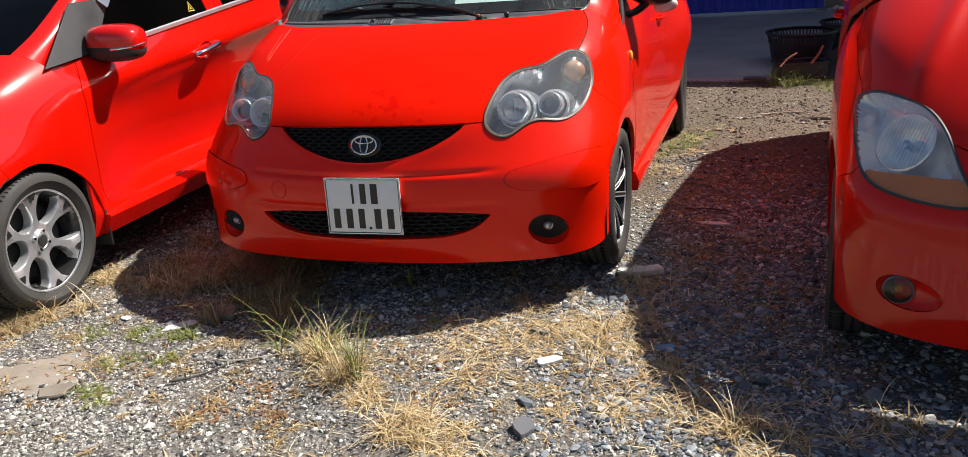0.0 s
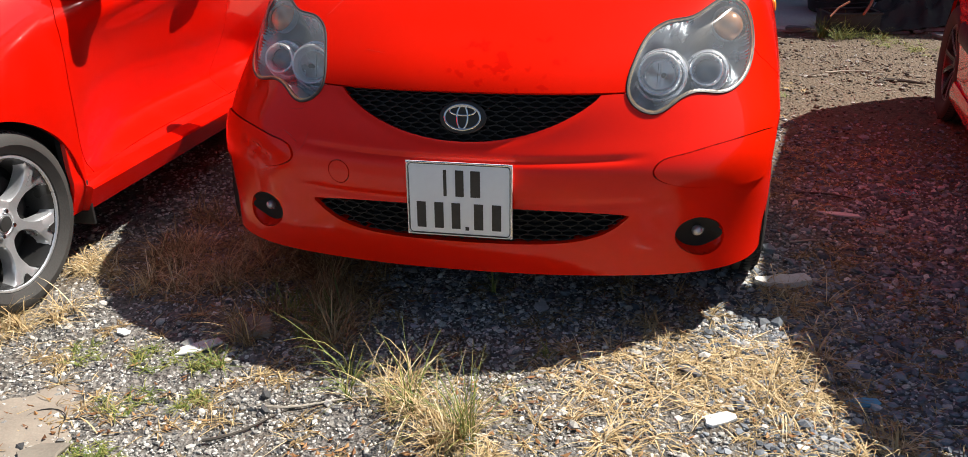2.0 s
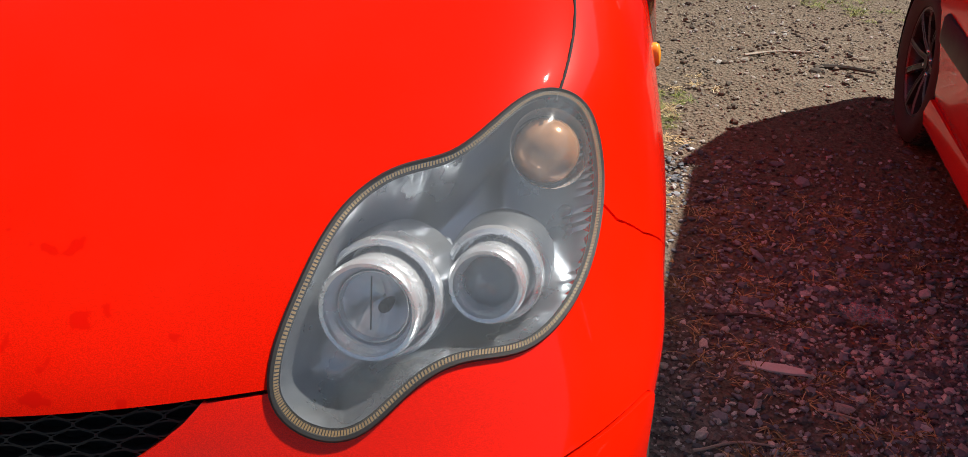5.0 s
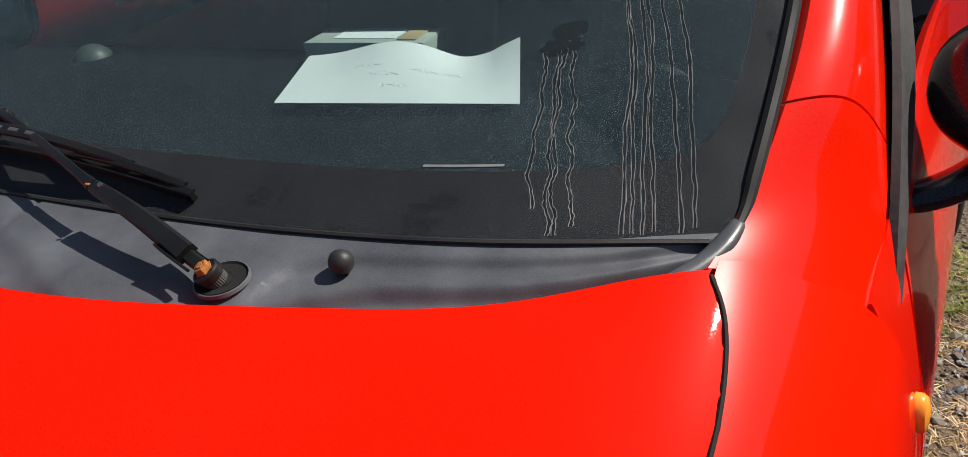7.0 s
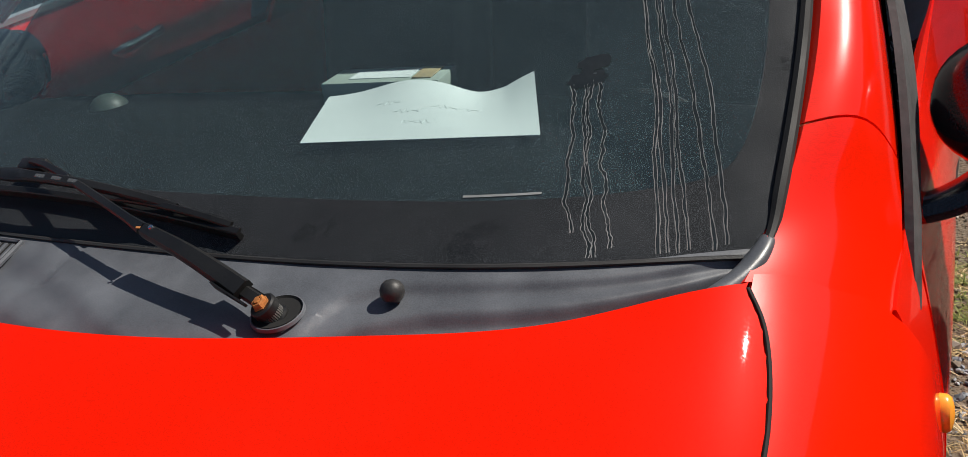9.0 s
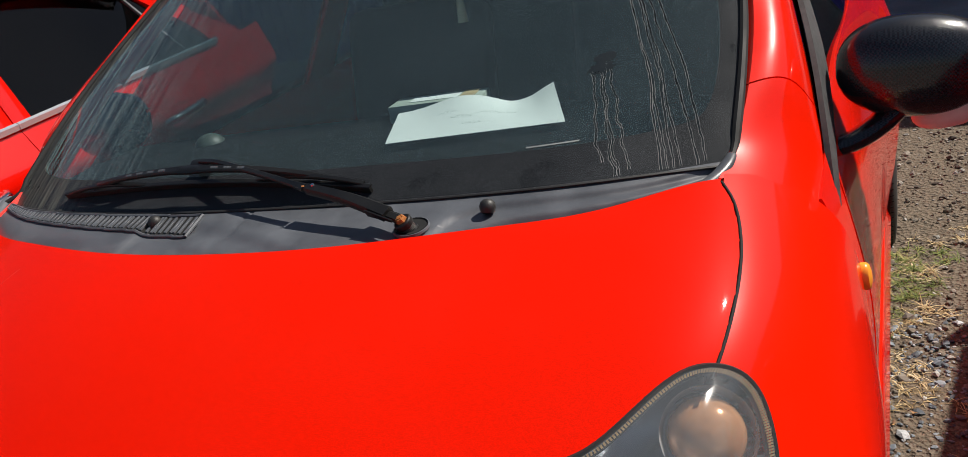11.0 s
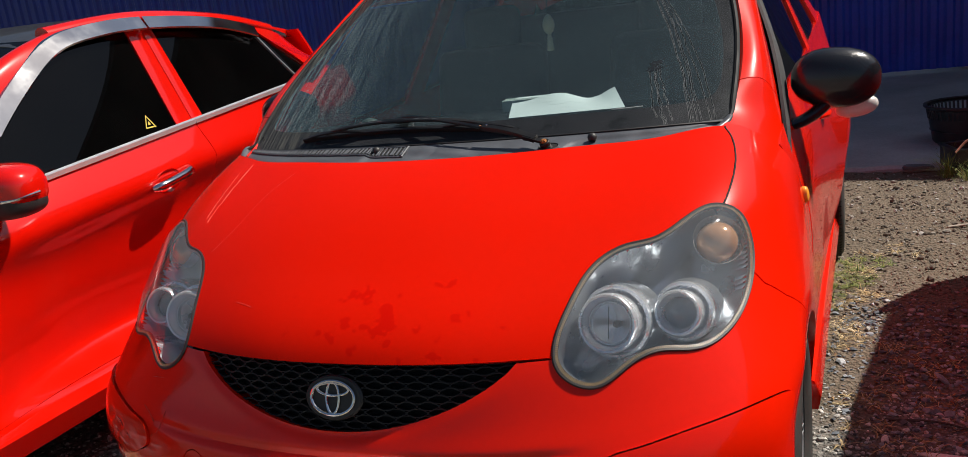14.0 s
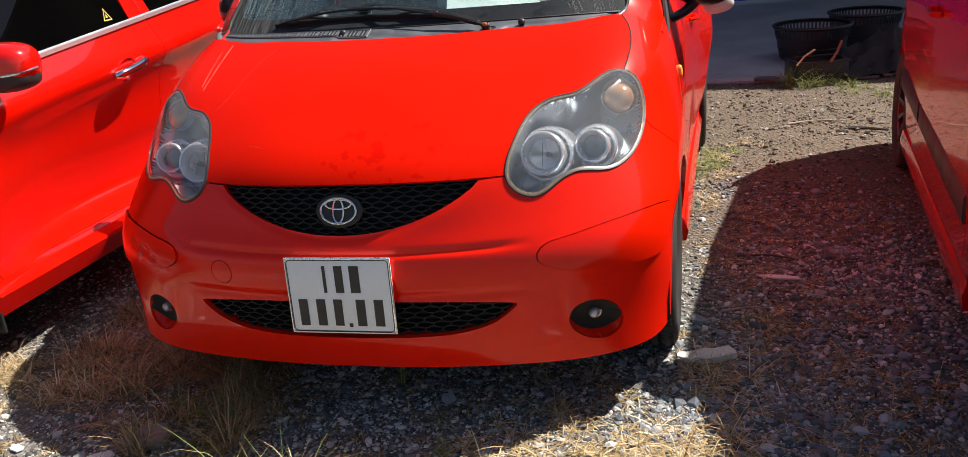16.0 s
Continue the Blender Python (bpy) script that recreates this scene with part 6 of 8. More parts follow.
for key, line in (("lamp_r", k_lamp), ("lamp_l", mirrored(k_lamp))):
    bowl = part("headlamp", k_front.shape(key, -0.002, 0, 0, from_edge(line, 0.05, 0.06)), LAMP_BRIGHT, left_car, "clear swept-back headlamp")
    u, v = np.array(line).T
    part("seal", tube(left_nose.at(u, v), 0.0035, 6, True), BLACK_PLASTIC, bowl)
    cover = part("lamp_cover", k_front.shape(key, 0.003, 0.0005, 0.003), LENS_CLEAR, bowl)
    cover.visible_shadow = False

K0 = -1.327  # the plane of the side that faces the middle car
K_SIDE = []
for y in (0.165, 0.25, 0.45, 0.8, 1.3, 1.8, 2.2, 2.55, 2.80):
    belt, crease = 0.918 + 0.078 * (y - 0.2), 0.800 + 0.062 * (y - 0.2)
    tuck = 0.0 if y < 2.3 else 0.35 * (y - 2.3) ** 2
    deep = min(1.0, max(0.0, (y - 0.2) / 0.5))
    ease = 1 - min(1.0, max(0.0, (y - 0.16) / 0.29))
    offs = [(-0.058 - 0.008 * ease, belt), (-0.020 - 0.026 * ease, crease + 0.06), (-0.001 - 0.028 * ease, crease), (-0.008 - 0.004 * ease - 0.032 * deep, crease - 0.07), (-0.008 - 0.104 * deep, 0.58), (-0.006 - 0.162 * deep, 0.44), (-0.006 - 0.180 * deep, 0.345), (-0.008 - 0.060 * deep, 0.285), (-0.04, 0.19)]
    K_SIDE.append([(K0 + o - tuck, y, z) for o, z in offs])
k_door = [(0.285, 1.2), (0.262, 0.80), (0.262, 0.42), (0.30, 0.300), (1.36, 0.285), (1.46, 0.42), (1.485, 0.62), (1.455, 0.90), (1.435, 1.2)]
k_door2 = [(1.435, 1.2), (1.455, 0.90), (1.485, 0.62), (1.46, 0.42), (1.36, 0.285), (1.86, 0.285), (1.97, 0.48), (2.16, 0.70), (2.28, 1.25)]
k_side = Flank(K_SIDE, Matrix.Identity(4), [("door", k_door), ("rear_door", k_door2), ("arch", arch_cut(2.295, 0.27, 0.315))])
k_side.sign = 1 if k_side.own.normal(np.array([0.3]), np.array([1.0]))[0][0] > 0 else -1
part("inner_side", k_side.panel(["door", "rear_door", "quarter"], -0.016), BLACK_GAP, left_car)
part("body_side", k_side.panel("quarter"), RED_BRIGHT, left_car)
k_d1 = part("front_door", k_side.panel("door", 0.001), RED_BRIGHT, left_car)
k_d2 = part("rear_door", k_side.panel("rear_door", 0.001), RED_BRIGHT, left_car)
sill = swept(np.array([(K0 - 0.012, y, 0.250 - 0.010 * y) for y in np.linspace(0.225, 1.97, 36)]), [(-0.06, -0.060), (-0.004, -0.055), (0.012, -0.02), (0.030, 0.022), (0.026, 0.030), (-0.03, 0.040)])
part("side_skirt", sill, RED_BRIGHT, left_car, "red side skirt under the doors")
part("mud_flap", moved(slab(0.14, 0.012, 0.16, 0.004), pose(K0 - 0.075, 0.232, 0.22)), BLACK_PLASTIC, left_car)
for door, y, z in ((k_d1, 1.19, 0.846), (k_d2, 2.06, 0.90)):
    bowl = lathe([(0.064, 0.002), (0.060, -0.004), (0.045, -0.018), (0.02, -0.022), (0.0, -0.023)], 32, False)
    part("handle_recess", moved((bowl[0] * (0.72, 1.0, 1), bowl[1]), pose(K0 - 0.006, y - 0.015, z - 0.004, 0, 104, 0)), RED_BRIGHT, door)
    grip = tube(smooth_curve([(-0.006, -0.098, -0.014), (0.012, -0.080, -0.011), (0.020, 0, 0), (0.014, 0.080, 0.013), (-0.006, 0.100, 0.018)], 20), np.interp(np.linspace(0, 1, 20), [0, 0.2, 0.8, 1], [0.013, 0.017, 0.017, 0.016]), 10)
    part("door_handle", moved(grip, pose(K0 + 0.004, y, z)), CHROME, door, "chrome door handle")
    part("handle_lock", moved(lathe([(0.012, 0.0), (0.011, 0.004), (0.0, 0.005)], 16, False), pose(K0 + 0.033, y + 0.078, z + 0.013, 0, 90, 0)), CHROME, door)


def k_glass(name, pts, mat=TINTED, bulge=0.006, thick=0.004, label=""):
    return part(name, patch(pts, 14, 10, bulge, thick), mat, left_car, label)


xb, xt = K0 - 0.062, K0 - 0.205
k_glass("side_window", [(xb, 0.40, 0.940), (xb, 1.345, 1.012), (xt + 0.01, 1.320, 1.392), (xt + 0.018, 0.90, 1.362)], label="dark tinted front side window")
k_glass("side_window", [(xb, 1.50, 1.028), (xb, 2.225, 1.082), (xt + 0.012, 2.085, 1.335), (xt + 0.005, 1.455, 1.392)], label="dark tinted rear side window")
k_glass("quarter_window", [(xb, 2.245, 1.084), (xb - 0.004, 2.375, 1.098), (xt + 0.02, 2.150, 1.310), (xt + 0.014, 2.105, 1.332)], label="dark tinted quarter window")
k_glass("quarter_window", [(xb + 0.012, 0.125, 0.918), (xb + 0.010, 0.44, 0.942), (xb - 0.050, 0.66, 1.150), (xb - 0.044, 0.40, 1.150)], speckled("grey_corner_panel", (0.045, 0.046, 0.050), 0.55, 90, 0.05, 0.2), label="grey triangular corner panel by the mirror")
part("door_post", patch([(xb + 0.006, 1.345, 1.010), (xb + 0.006, 1.432, 1.018), (xt + 0.014, 1.398, 1.402), (xt + 0.014, 1.320, 1.402)], 5, 12, 0.003, 0.02), RED_BRIGHT, k_d1)
part("door_post", patch([(xb + 0.006, 1.437, 1.018), (xb + 0.006, 1.50, 1.026), (xt + 0.014, 1.455, 1.402), (xt + 0.014, 1.402, 1.402)], 5, 12, 0.003, 0.02), RED_BRIGHT, k_d2)
part("window_divider", tube([(xb + 0.004, 2.235, 1.083), (xb - 0.06, 2.17, 1.20), (xt + 0.017, 2.095, 1.335)], 0.007, 6), GREY_PLASTIC, k_d2)
part("belt_trim", swept(np.array([(K0 - 0.052, y, 0.926 + 0.0785 * (y - 0.2)) for y in np.linspace(0.44, 1.434, 14)]), [(-0.008, -0.010), (0.008, -0.010), (0.010, 0.006), (0.002, 0.012), (-0.008, 0.010)]), BRIGHT_TRIM, k_d1, "chrome belt trim")
part("belt_trim", swept(np.array([(K0 - 0.052 - 0.35 * max(0, y - 2.3) ** 2, y, 0.926 + 0.0785 * (y - 0.2)) for y in np.linspace(1.438, 2.40, 14)]), [(-0.008, -0.010), (0.008, -0.010), (0.010, 0.006), (0.002, 0.012), (-0.008, 0.010)]), BRIGHT_TRIM, k_d2, "chrome belt trim")
visor = [(-0.004, -0.030), (0.030, -0.028), (0.033, -0.022), (0.006, 0.022), (-0.006, 0.024)]
for pts in ([(xt + 0.100, 0.58, 1.130), (xt + 0.078, 0.68, 1.205), (xt + 0.055, 0.80, 1.285), (xt + 0.036, 0.95, 1.365), (xt + 0.030, 1.12, 1.398), (xt + 0.028, 1.26, 1.410), (xt + 0.028, 1.392, 1.412)], [(xt + 0.028, 1.405, 1.412), (xt + 0.028, 1.62, 1.404), (xt + 0.030, 1.88, 1.378), (xt + 0.036, 2.09, 1.332)]):
    part("rain_visor", swept(smooth_curve(pts, 26), visor), CHROME, left_car, "chrome-edged window visor")
K_PILLAR = []
K_PILLAR.append([(0.682, 0.752, 0.983), (0.735, 0.792, 0.962), (0.768, 0.832, 0.913)])
K_PILLAR.append([(0.688, 0.850, 1.030), (0.742, 0.892, 1.012), (0.765, 0.925, 0.955)])
K_PILLAR.append([(0.675, 1.090, 1.165), (0.722, 1.125, 1.152), (0.740, 1.165, 1.100)])
K_PILLAR.append([(0.640, 1.480, 1.355), (0.672, 1.500, 1.362), (0.700, 1.530, 1.330)])
K_PILLAR.append([(0.600, 1.720, 1.415), (0.640, 1.740, 1.425), (0.672, 1.760, 1.405)])
for s in (1, -1):
    sh = Sheet([[(s * x, y, z) for x, y, z in r][::s] for r in K_PILLAR], False)
    sh.net = sh.net + (-2.175, -0.666, 0)
    g = sh.grid(np.linspace(0, sh.u[-1], 9), np.linspace(0, sh.v[-1], 33))
    part("windscreen_pillar", sheet_solid(g, np.array((s * 0.012, 0, 0.012))), RED_BRIGHT, left_car)
gl = np.array([[(-2.175 + f * (0.69 - 0.09 * s), 0.0 + 0.90 * s - 0.03 * (1 - f * f) + 0.13 * abs(f) ** 3 * (1 - 0.4 * s), 0.985 + 0.42 * s + 0.03 * s * (1 - s) * 4 - 0.02 * f * f * s) for f in np.linspace(-1, 1, 21)] for s in np.linspace(0, 1, 11)])
part("windscreen", sheet_solid(gl, np.array((0, 0, 0.004))), TINTED, left_car, "dark windscreen")
part("cowl_panel", sheet_solid(np.array([[(-2.175 + x, -0.128 + 0.21 * (abs(x) / 0.68) ** 2.4 + d, 0.968 + 0.14 * d) for x in np.linspace(-0.67, 0.67, 25)] for d in (0, 0.06, 0.12)]), np.array((0, 0, 0.004))), GREY_PLASTIC, left_car)
BLACK_ROOF = speckled("dusty_black_roof", (0.03, 0.03, 0.032), 0.35, 200, 0.05, 0.3, coat=0.5)
k_roof = []
for y, z, w in ((0.88, 1.405, 0.60), (1.1, 1.450, 0.62), (1.5, 1.468, 0.625), (2.0, 1.435, 0.615), (2.3, 1.385, 0.60), (2.46, 1.345, 0.585)):
    k_roof.append([(-2.175 + w * f, y + 0.03 * abs(f) ** 3, z - 0.030 * f * f - 0.012 * abs(f) ** 8) for f in np.linspace(-1, 1, 17)])
part("roof", sheet_solid(np.array(k_roof), np.array((0, 0, 0.015))), BLACK_ROOF, left_car, "dusty black roof")
part("roof_side", tube(smooth_curve([(-1.553, 0.98, 1.398), (-1.535, 1.3, 1.428), (-1.535, 1.6, 1.424), (-1.548, 2.0, 1.388), (-1.565, 2.3, 1.335)], 30), 0.034, 10, flat=0.8), RED_BRIGHT, left_car)
# rear quarter: a broad post that falls to the tail
K_REAR = []
K_REAR.append([(xt + 0.026, 2.085, 1.352), (xt + 0.012, 2.22, 1.335), (xt - 0.03, 2.42, 1.285), (xt - 0.16, 2.58, 1.235)])
K_REAR.append([(xt + 0.060, 2.20, 1.270), (xt + 0.050, 2.34, 1.235), (xt + 0.01, 2.54, 1.190), (xt - 0.13, 2.72, 1.140)])
K_REAR.append([(xb - 0.006, 2.385, 1.105), (xb - 0.012, 2.46, 1.105), (xb - 0.085, 2.70, 1.085), (xb - 0.25, 2.85, 1.040)])
K_REAR.append([(K0 - 0.035, 2.43, 0.98), (K0 - 0.045, 2.50, 0.98), (K0 - 0.135, 2.76, 0.95), (K0 - 0.30, 2.90, 0.93)])
sh = Sheet(K_REAR, False)
part("rear_post", sheet_solid(sh.grid(np.linspace(0, sh.u[-1], 17), np.linspace(0, sh.v[-1], 17)), np.array((0.012, 0, 0.006))), RED_BRIGHT, left_car)
part("roof_spoiler", sheet_solid(np.array([[(-2.175 + 0.55 * f, y, z - 0.02 * f * f) for f in np.linspace(-1, 1, 13)] for y, z in ((2.40, 1.372), (2.55, 1.345), (2.64, 1.315))]), np.array((0, 0, 0.03))), RED_BRIGHT, left_car)
part("tailgate", sheet_solid(np.array([[(-2.175 + 0.62 * f, y - 0.06 * f * f, z) for f in np.linspace(-1, 1, 13)] for y, z in ((2.60, 1.32), (2.82, 1.06), (2.90, 0.8), (2.88, 0.35))]), np.array((0, -0.02, 0))), RED_BRIGHT, left_car)
part("body_side", sheet_solid(np.array([[(-2.175 - 0.84 + 0.04 * (z > 0.9), y, z) for z in (0.95, 0.7, 0.4, 0.2)] for y in np.linspace(0.25, 2.8, 6)]), np.array((-0.02, 0, 0))), RED_BRIGHT, left_car)
part("underbody", moved(slab(1.40, 3.2, 0.05, 0.015), pose(-2.175, 1.05, 0.24)), BLACK_GAP, left_car)
part("cabin_floor", moved(slab(1.40, 2.2, 0.04, 0.01), pose(-2.175, 1.4, 0.55)), SEAT, left_car)
for x in (-2.53, -1.82):
    st = part("seat", moved(slab(0.46, 0.16, 0.62, 0.06, 3), pose(x, 1.35, 0.86, -14)), SEAT, left_car)
    part("headrest", moved(slab(0.24, 0.09, 0.18, 0.04, 3), pose(x, 1.44, 1.22, -10)), SEAT, st)

# its mirror
k_mir = part("wing_mirror", moved(flat_back(egg(0.122, 0.085, 0.070, 36, 20, 2.9), 0.055), pose(-1.284, 0.462, 0.982, 0, 2, 8)), RED_BRIGHT, left_car, "red wing mirror with a chrome strip")
lower = flat_back(egg(0.120, 0.084, 0.052, 36, 16, 2.8), 0.050)
part("mirror_base", moved(lower, pose(-1.288, 0.460, 0.948, 0, 2, 8)), BLACK_PLASTIC, k_mir)
part("mirror_strip", tube(smooth_curve([(-1.262, 0.385, 0.954), (-1.212, 0.397, 0.956), (-1.172, 0.432, 0.960), (-1.162, 0.477, 0.964)], 16), 0.008, 8, flat=0.8), CHROME, k_mir, "chrome indicator strip")
part("mirror_foot", tube([(-1.425, 0.440, 0.935), (-1.37, 0.450, 0.938), (-1.32, 0.462, 0.948)], np.array([0.030, 0.034, 0.036]), 10, flat=0.7), BLACK_PLASTIC, k_mir)
# small yellow triangle sticker on the front window
a = np.array([(0, 0), (0.5, 0.9), (1, 0)])
tri = np.array([(K0 - 0.0705 - 0.36 * 0.05 * v - 0.002 * 0, 1.188 + 0.055 * u, 1.034 + 0.055 * v) for u, v in a])
STICK = speckled("yellow_sticker", (0.55, 0.42, 0.06), 0.5, 200, 0.05, 0.1)
mid = tri.mean(0)
inner = mid + (tri - mid) * 0.72
part("sticker", (np.concatenate([tri, inner]) + (0.004, 0, 0), [[0, 1, 4, 3], [1, 2, 5, 4], [2, 0, 3, 5]]), STICK, left_car, "yellow triangle sticker")
part("sticker", (mid + (tri - mid) * 0.3 + (0.004, 0, 0), [[0, 1, 2]]), STICK, left_car)
for y in (-0.095, 2.295):
    for s, x in ((1, K0 - 0.098), (-1, -2.93)):
        wheel(left_car, side_pose(x, y, 0.278, s, 0) @ pose(0, 0, 0, 0, 0, 34), 0.278, 0.203, 6, ALLOY, ALLOY_BLACK, "silver six-spoke alloy wheel", True)
for y in (-0.09, 2.295):
    t = np.linspace(-0.25, math.pi + 0.25, 26)
    part("arch_liner", sheet_solid(np.array([[(K0 + dx, y + 0.325 * math.cos(q), 0.27 + 0.325 * math.sin(q)) for q in t] for dx in (-0.26, -0.02)]), np.array((0, 0, 0.004))), BLACK_GAP, left_car)

# ---- the deep red hatchback with big oval headlamps ----
right_car = thing("deep_red_hatchback", "deep red small hatchback with large oval headlamps on gravel", "car")
s_lamp = smooth_curve([(-0.822, 0.655), (-0.77, 0.668), (-0.69, 0.650), (-0.61, 0.618), (-0.555, 0.545), (-0.515, 0.455), (-0.485, 0.39), (-0.56, 0.372), (-0.68, 0.376), (-0.775, 0.398), (-0.815, 0.455), (-0.832, 0.55)], 90, True)
s_amber = [(-0.84, 0.36), (-0.775, 0.418), (-0.70, 0.428), (-0.62, 0.437), (-0.50, 0.448), (-0.44, 0.40), (-0.50, 0.34), (-0.70, 0.33)]
s_hood = [(-0.79, end_v + 0.01), (-0.829, 0.96), (-0.824, 0.80), (-0.80, 0.66), (-0.69, 0.60), (-0.56, 0.535), (-0.46, 0.50), (0, 0.48), (0.46, 0.50), (0.56, 0.535), (0.69, 0.60), (0.80, 0.66), (0.824, 0.80), (0.829, 0.96), (0.79, end_v + 0.01)]
s_fender = [(0.79, end_v + 0.01), (0.829, 0.96), (0.824, 0.80), (0.80, 0.66), (0.80, 0.42), (0.83, 0.395), (0.95, 0.37), (end_u + 0.01, 0.36), (end_u + 0.01, end_v + 0.01)]
s_fog = [(-0.625 + 0.092 * math.cos(a), 0.126 + 0.045 * math.sin(a)) for a in turn]
s_mouth = [(-0.38, 0.10), (0.38, 0.10), (0.42, 0.20), (-0.42, 0.20)]
s_front = Panels(right_nose, np.linspace(-end_u, end_u, 261), np.linspace(0, end_v, 141), "bumper", [("fender_r", s_fender), ("fender_l", mirrored(s_fender)), ("hood", s_hood), ("mouth", s_mouth), ("fog_l", s_fog), ("fog_r", mirrored(s_fog)), ("lamp_l", s_lamp), ("lamp_r", mirrored(s_lamp))])
part("inner_frame", s_front.shape(["bumper", "fender_r", "fender_l", "hood", "mouth"], -0.016, 0, 0), BLACK_GAP, right_car)
s_bumper = part("front_bumper", s_front.shape("bumper", 0, 0.0016, 0.03), RED_DARK, right_car)
part("hood", s_front.shape("hood", 0.001, 0.0018, 0.014, lambda u, v: -0.014 * np.exp(-(((np.abs(u) - 0.62 + 0.30 * (v - 0.7)) / 0.035) ** 2)) * np.clip((v - 0.55) / 0.2, 0, 1)), RED_DARK, right_car, "deep red hood with raised creases")
part("front_fender", s_front.shape("fender_l", 0, 0.0018, 0.014), RED_DARK, right_car)
part("front_fender", s_front.shape("fender_r", 0, 0.0018, 0.014), RED_DARK, right_car)
part("mouth", hex_mesh(s_front, "mouth", 0.05, 0.018, 0.003, 0.016, 0.012), BLACK_PLASTIC, right_car)
for s, key in ((-1, "lamp_l"), (1, "lamp_r")):
    line = np.array(s_lamp if s < 0 else mirrored(s_lamp))
    bowl = part("headlamp", s_front.shape(key, -0.002, 0, 0, from_edge(line, 0.05, 0.06)), LAMP_SILVER, right_car, "large oval headlamp with an amber lower part")
    part("seal", tube(right_nose.at(*line.T), 0.0045, 6, True), BLACK_PLASTIC, bowl)
    c = right_nose.at(np.array([s * 0.665]), np.array([0.515]))[0]
    n = right_nose.normal(np.array([s * 0.665]), np.array([0.515]))[0]
    aim = Vector(n).to_track_quat("Z", "Y").to_matrix().to_4x4()
    m = Matrix.Translation(Vector(c) - Vector(n) * 0.012) @ aim
    part("reflector", moved(lathe([(0.082, 0.006), (0.078, 0.010), (0.074, 0.004), (0.066, -0.022), (0.046, -0.044), (0.016, -0.055), (0.0, -0.056)], 44, False), m), LAMP_SILVER, bowl)
    part("bulb", moved(lathe([(0.0, 0.004), (0.010, 0.001), (0.012, -0.01), (0.009, -0.05)], 20, False), m), LAMP_DARK, bowl)
    ribs = [moved(slab(0.002, 0.12, 0.002, 0), m @ pose(x, 0, 0.010)) for x in np.linspace(-0.06, 0.06, 13)]
    part("lens_ribs", join(*ribs), LENS_CLEAR, bowl)
    amb = Panels(right_nose, np.linspace(*((-0.86, -0.46) if s < 0 else (0.46, 0.86)), 41), np.linspace(0.36, 0.69, 31), "none", [("lamp", line), ("amber", s_amber if s < 0 else mirrored(s_amber))])
    low_face = amb.label == "amber"
    cu_, cv_ = (amb.u[1:, 1:] + amb.u[:-1, :-1]) / 2, (amb.v[1:, 1:] + amb.v[:-1, :-1]) / 2
    amb.label[low_face & ~inside(line, cu_, cv_)] = "none"
    part("amber_panel", amb.shape("amber", -0.004, 0.001, 0.01), AMBER_DEEP, bowl, "amber indicator strip")
    cover = part("lamp_cover", s_front.shape(key, 0.004, 0.0005, 0.003), LENS_CLEAR, bowl)
    cover.visible_shadow = False
    key, line = ("fog_l", s_fog) if s < 0 else ("fog_r", mirrored(s_fog))
    scoop = part("fog_scoop", s_front.shape(key, 0, 0, 0, from_edge(line, 0.03, 0.022)), RED_DARK, s_bumper)
    c = right_nose.at(np.array([s * 0.645]), np.array([0.126]))[0]
    n = right_nose.normal(np.array([s * 0.645]), np.array([0.126]))[0] * 0.5 + np.array([0, -0.5, 0])
    m = Matrix.Translation(Vector(c) + Vector((0, 0.012, 0))) @ Vector(n).to_track_quat("Z", "Y").to_matrix().to_4x4()
    fog = part("fog_lamp", moved(lathe([(0.040, -0.02), (0.040, 0.004), (0.036, 0.008), (0.034, 0.002), (0.026, -0.014), (0.0, -0.02)], 32, False), m), SMOKED, scoop, "round fog lamp with amber bulb")
    part("fog_bulb", moved(lathe([(0.0, 0.0), (0.010, -0.003), (0.012, -0.016)], 16, False), m), AMBER, fog)
    part("fog_glass", moved(lathe([(0.036, 0.006), (0.026, 0.010), (0.012, 0.013), (0.0, 0.014)], 28, False), m), clear_pane("smoked_fog_glass", (0.55, 0.42, 0.16), 0.03), fog).visible_shadow = False

S_SIDE = []
for y, top, fall in ((0.905, 0.975, 0.0), (1.15, 1.03, 0.0), (1.6, 1.06, 0.0), (2.1, 1.085, 0.0), (2.6, 1.11, 0.01), (3.1, 1.13, 0.03), (3.42, 1.14, 0.08)):
    S_SIDE.append([(-0.758 + fall * 1.3, y, top), (-0.795 + fall, y, 0.95), (-0.816 + fall, y, 0.80), (-0.822 + fall, y, 0.62), (-0.822 + fall, y, 0.45), (-0.812 + fall, y, 0.32), (-0.802 + fall, y, 0.24), (-0.77 + fall, y, 0.18)])
s_d1 = [(0.98, 1.3), (0.945, 0.75), (0.955, 0.42), (1.02, 0.30), (1.86, 0.29), (1.96, 0.40), (2.0, 0.65), (2.02, 1.3)]
s_d2 = [(2.02, 1.3), (2.0, 0.65), (1.96, 0.40), (1.86, 0.29), (2.40, 0.29), (2.58, 0.50), (2.74, 0.75), (2.84, 1.3)]
s_side = Flank(S_SIDE, RIGHT_AT, [("door", s_d1), ("rear_door", s_d2), ("arch", arch_cut(2.92, 0.27, 0.31))])
s_side.sign = 1 if s_side.own.normal(np.array([0.3]), np.array([1.0]))[0][0] < 0 else -1
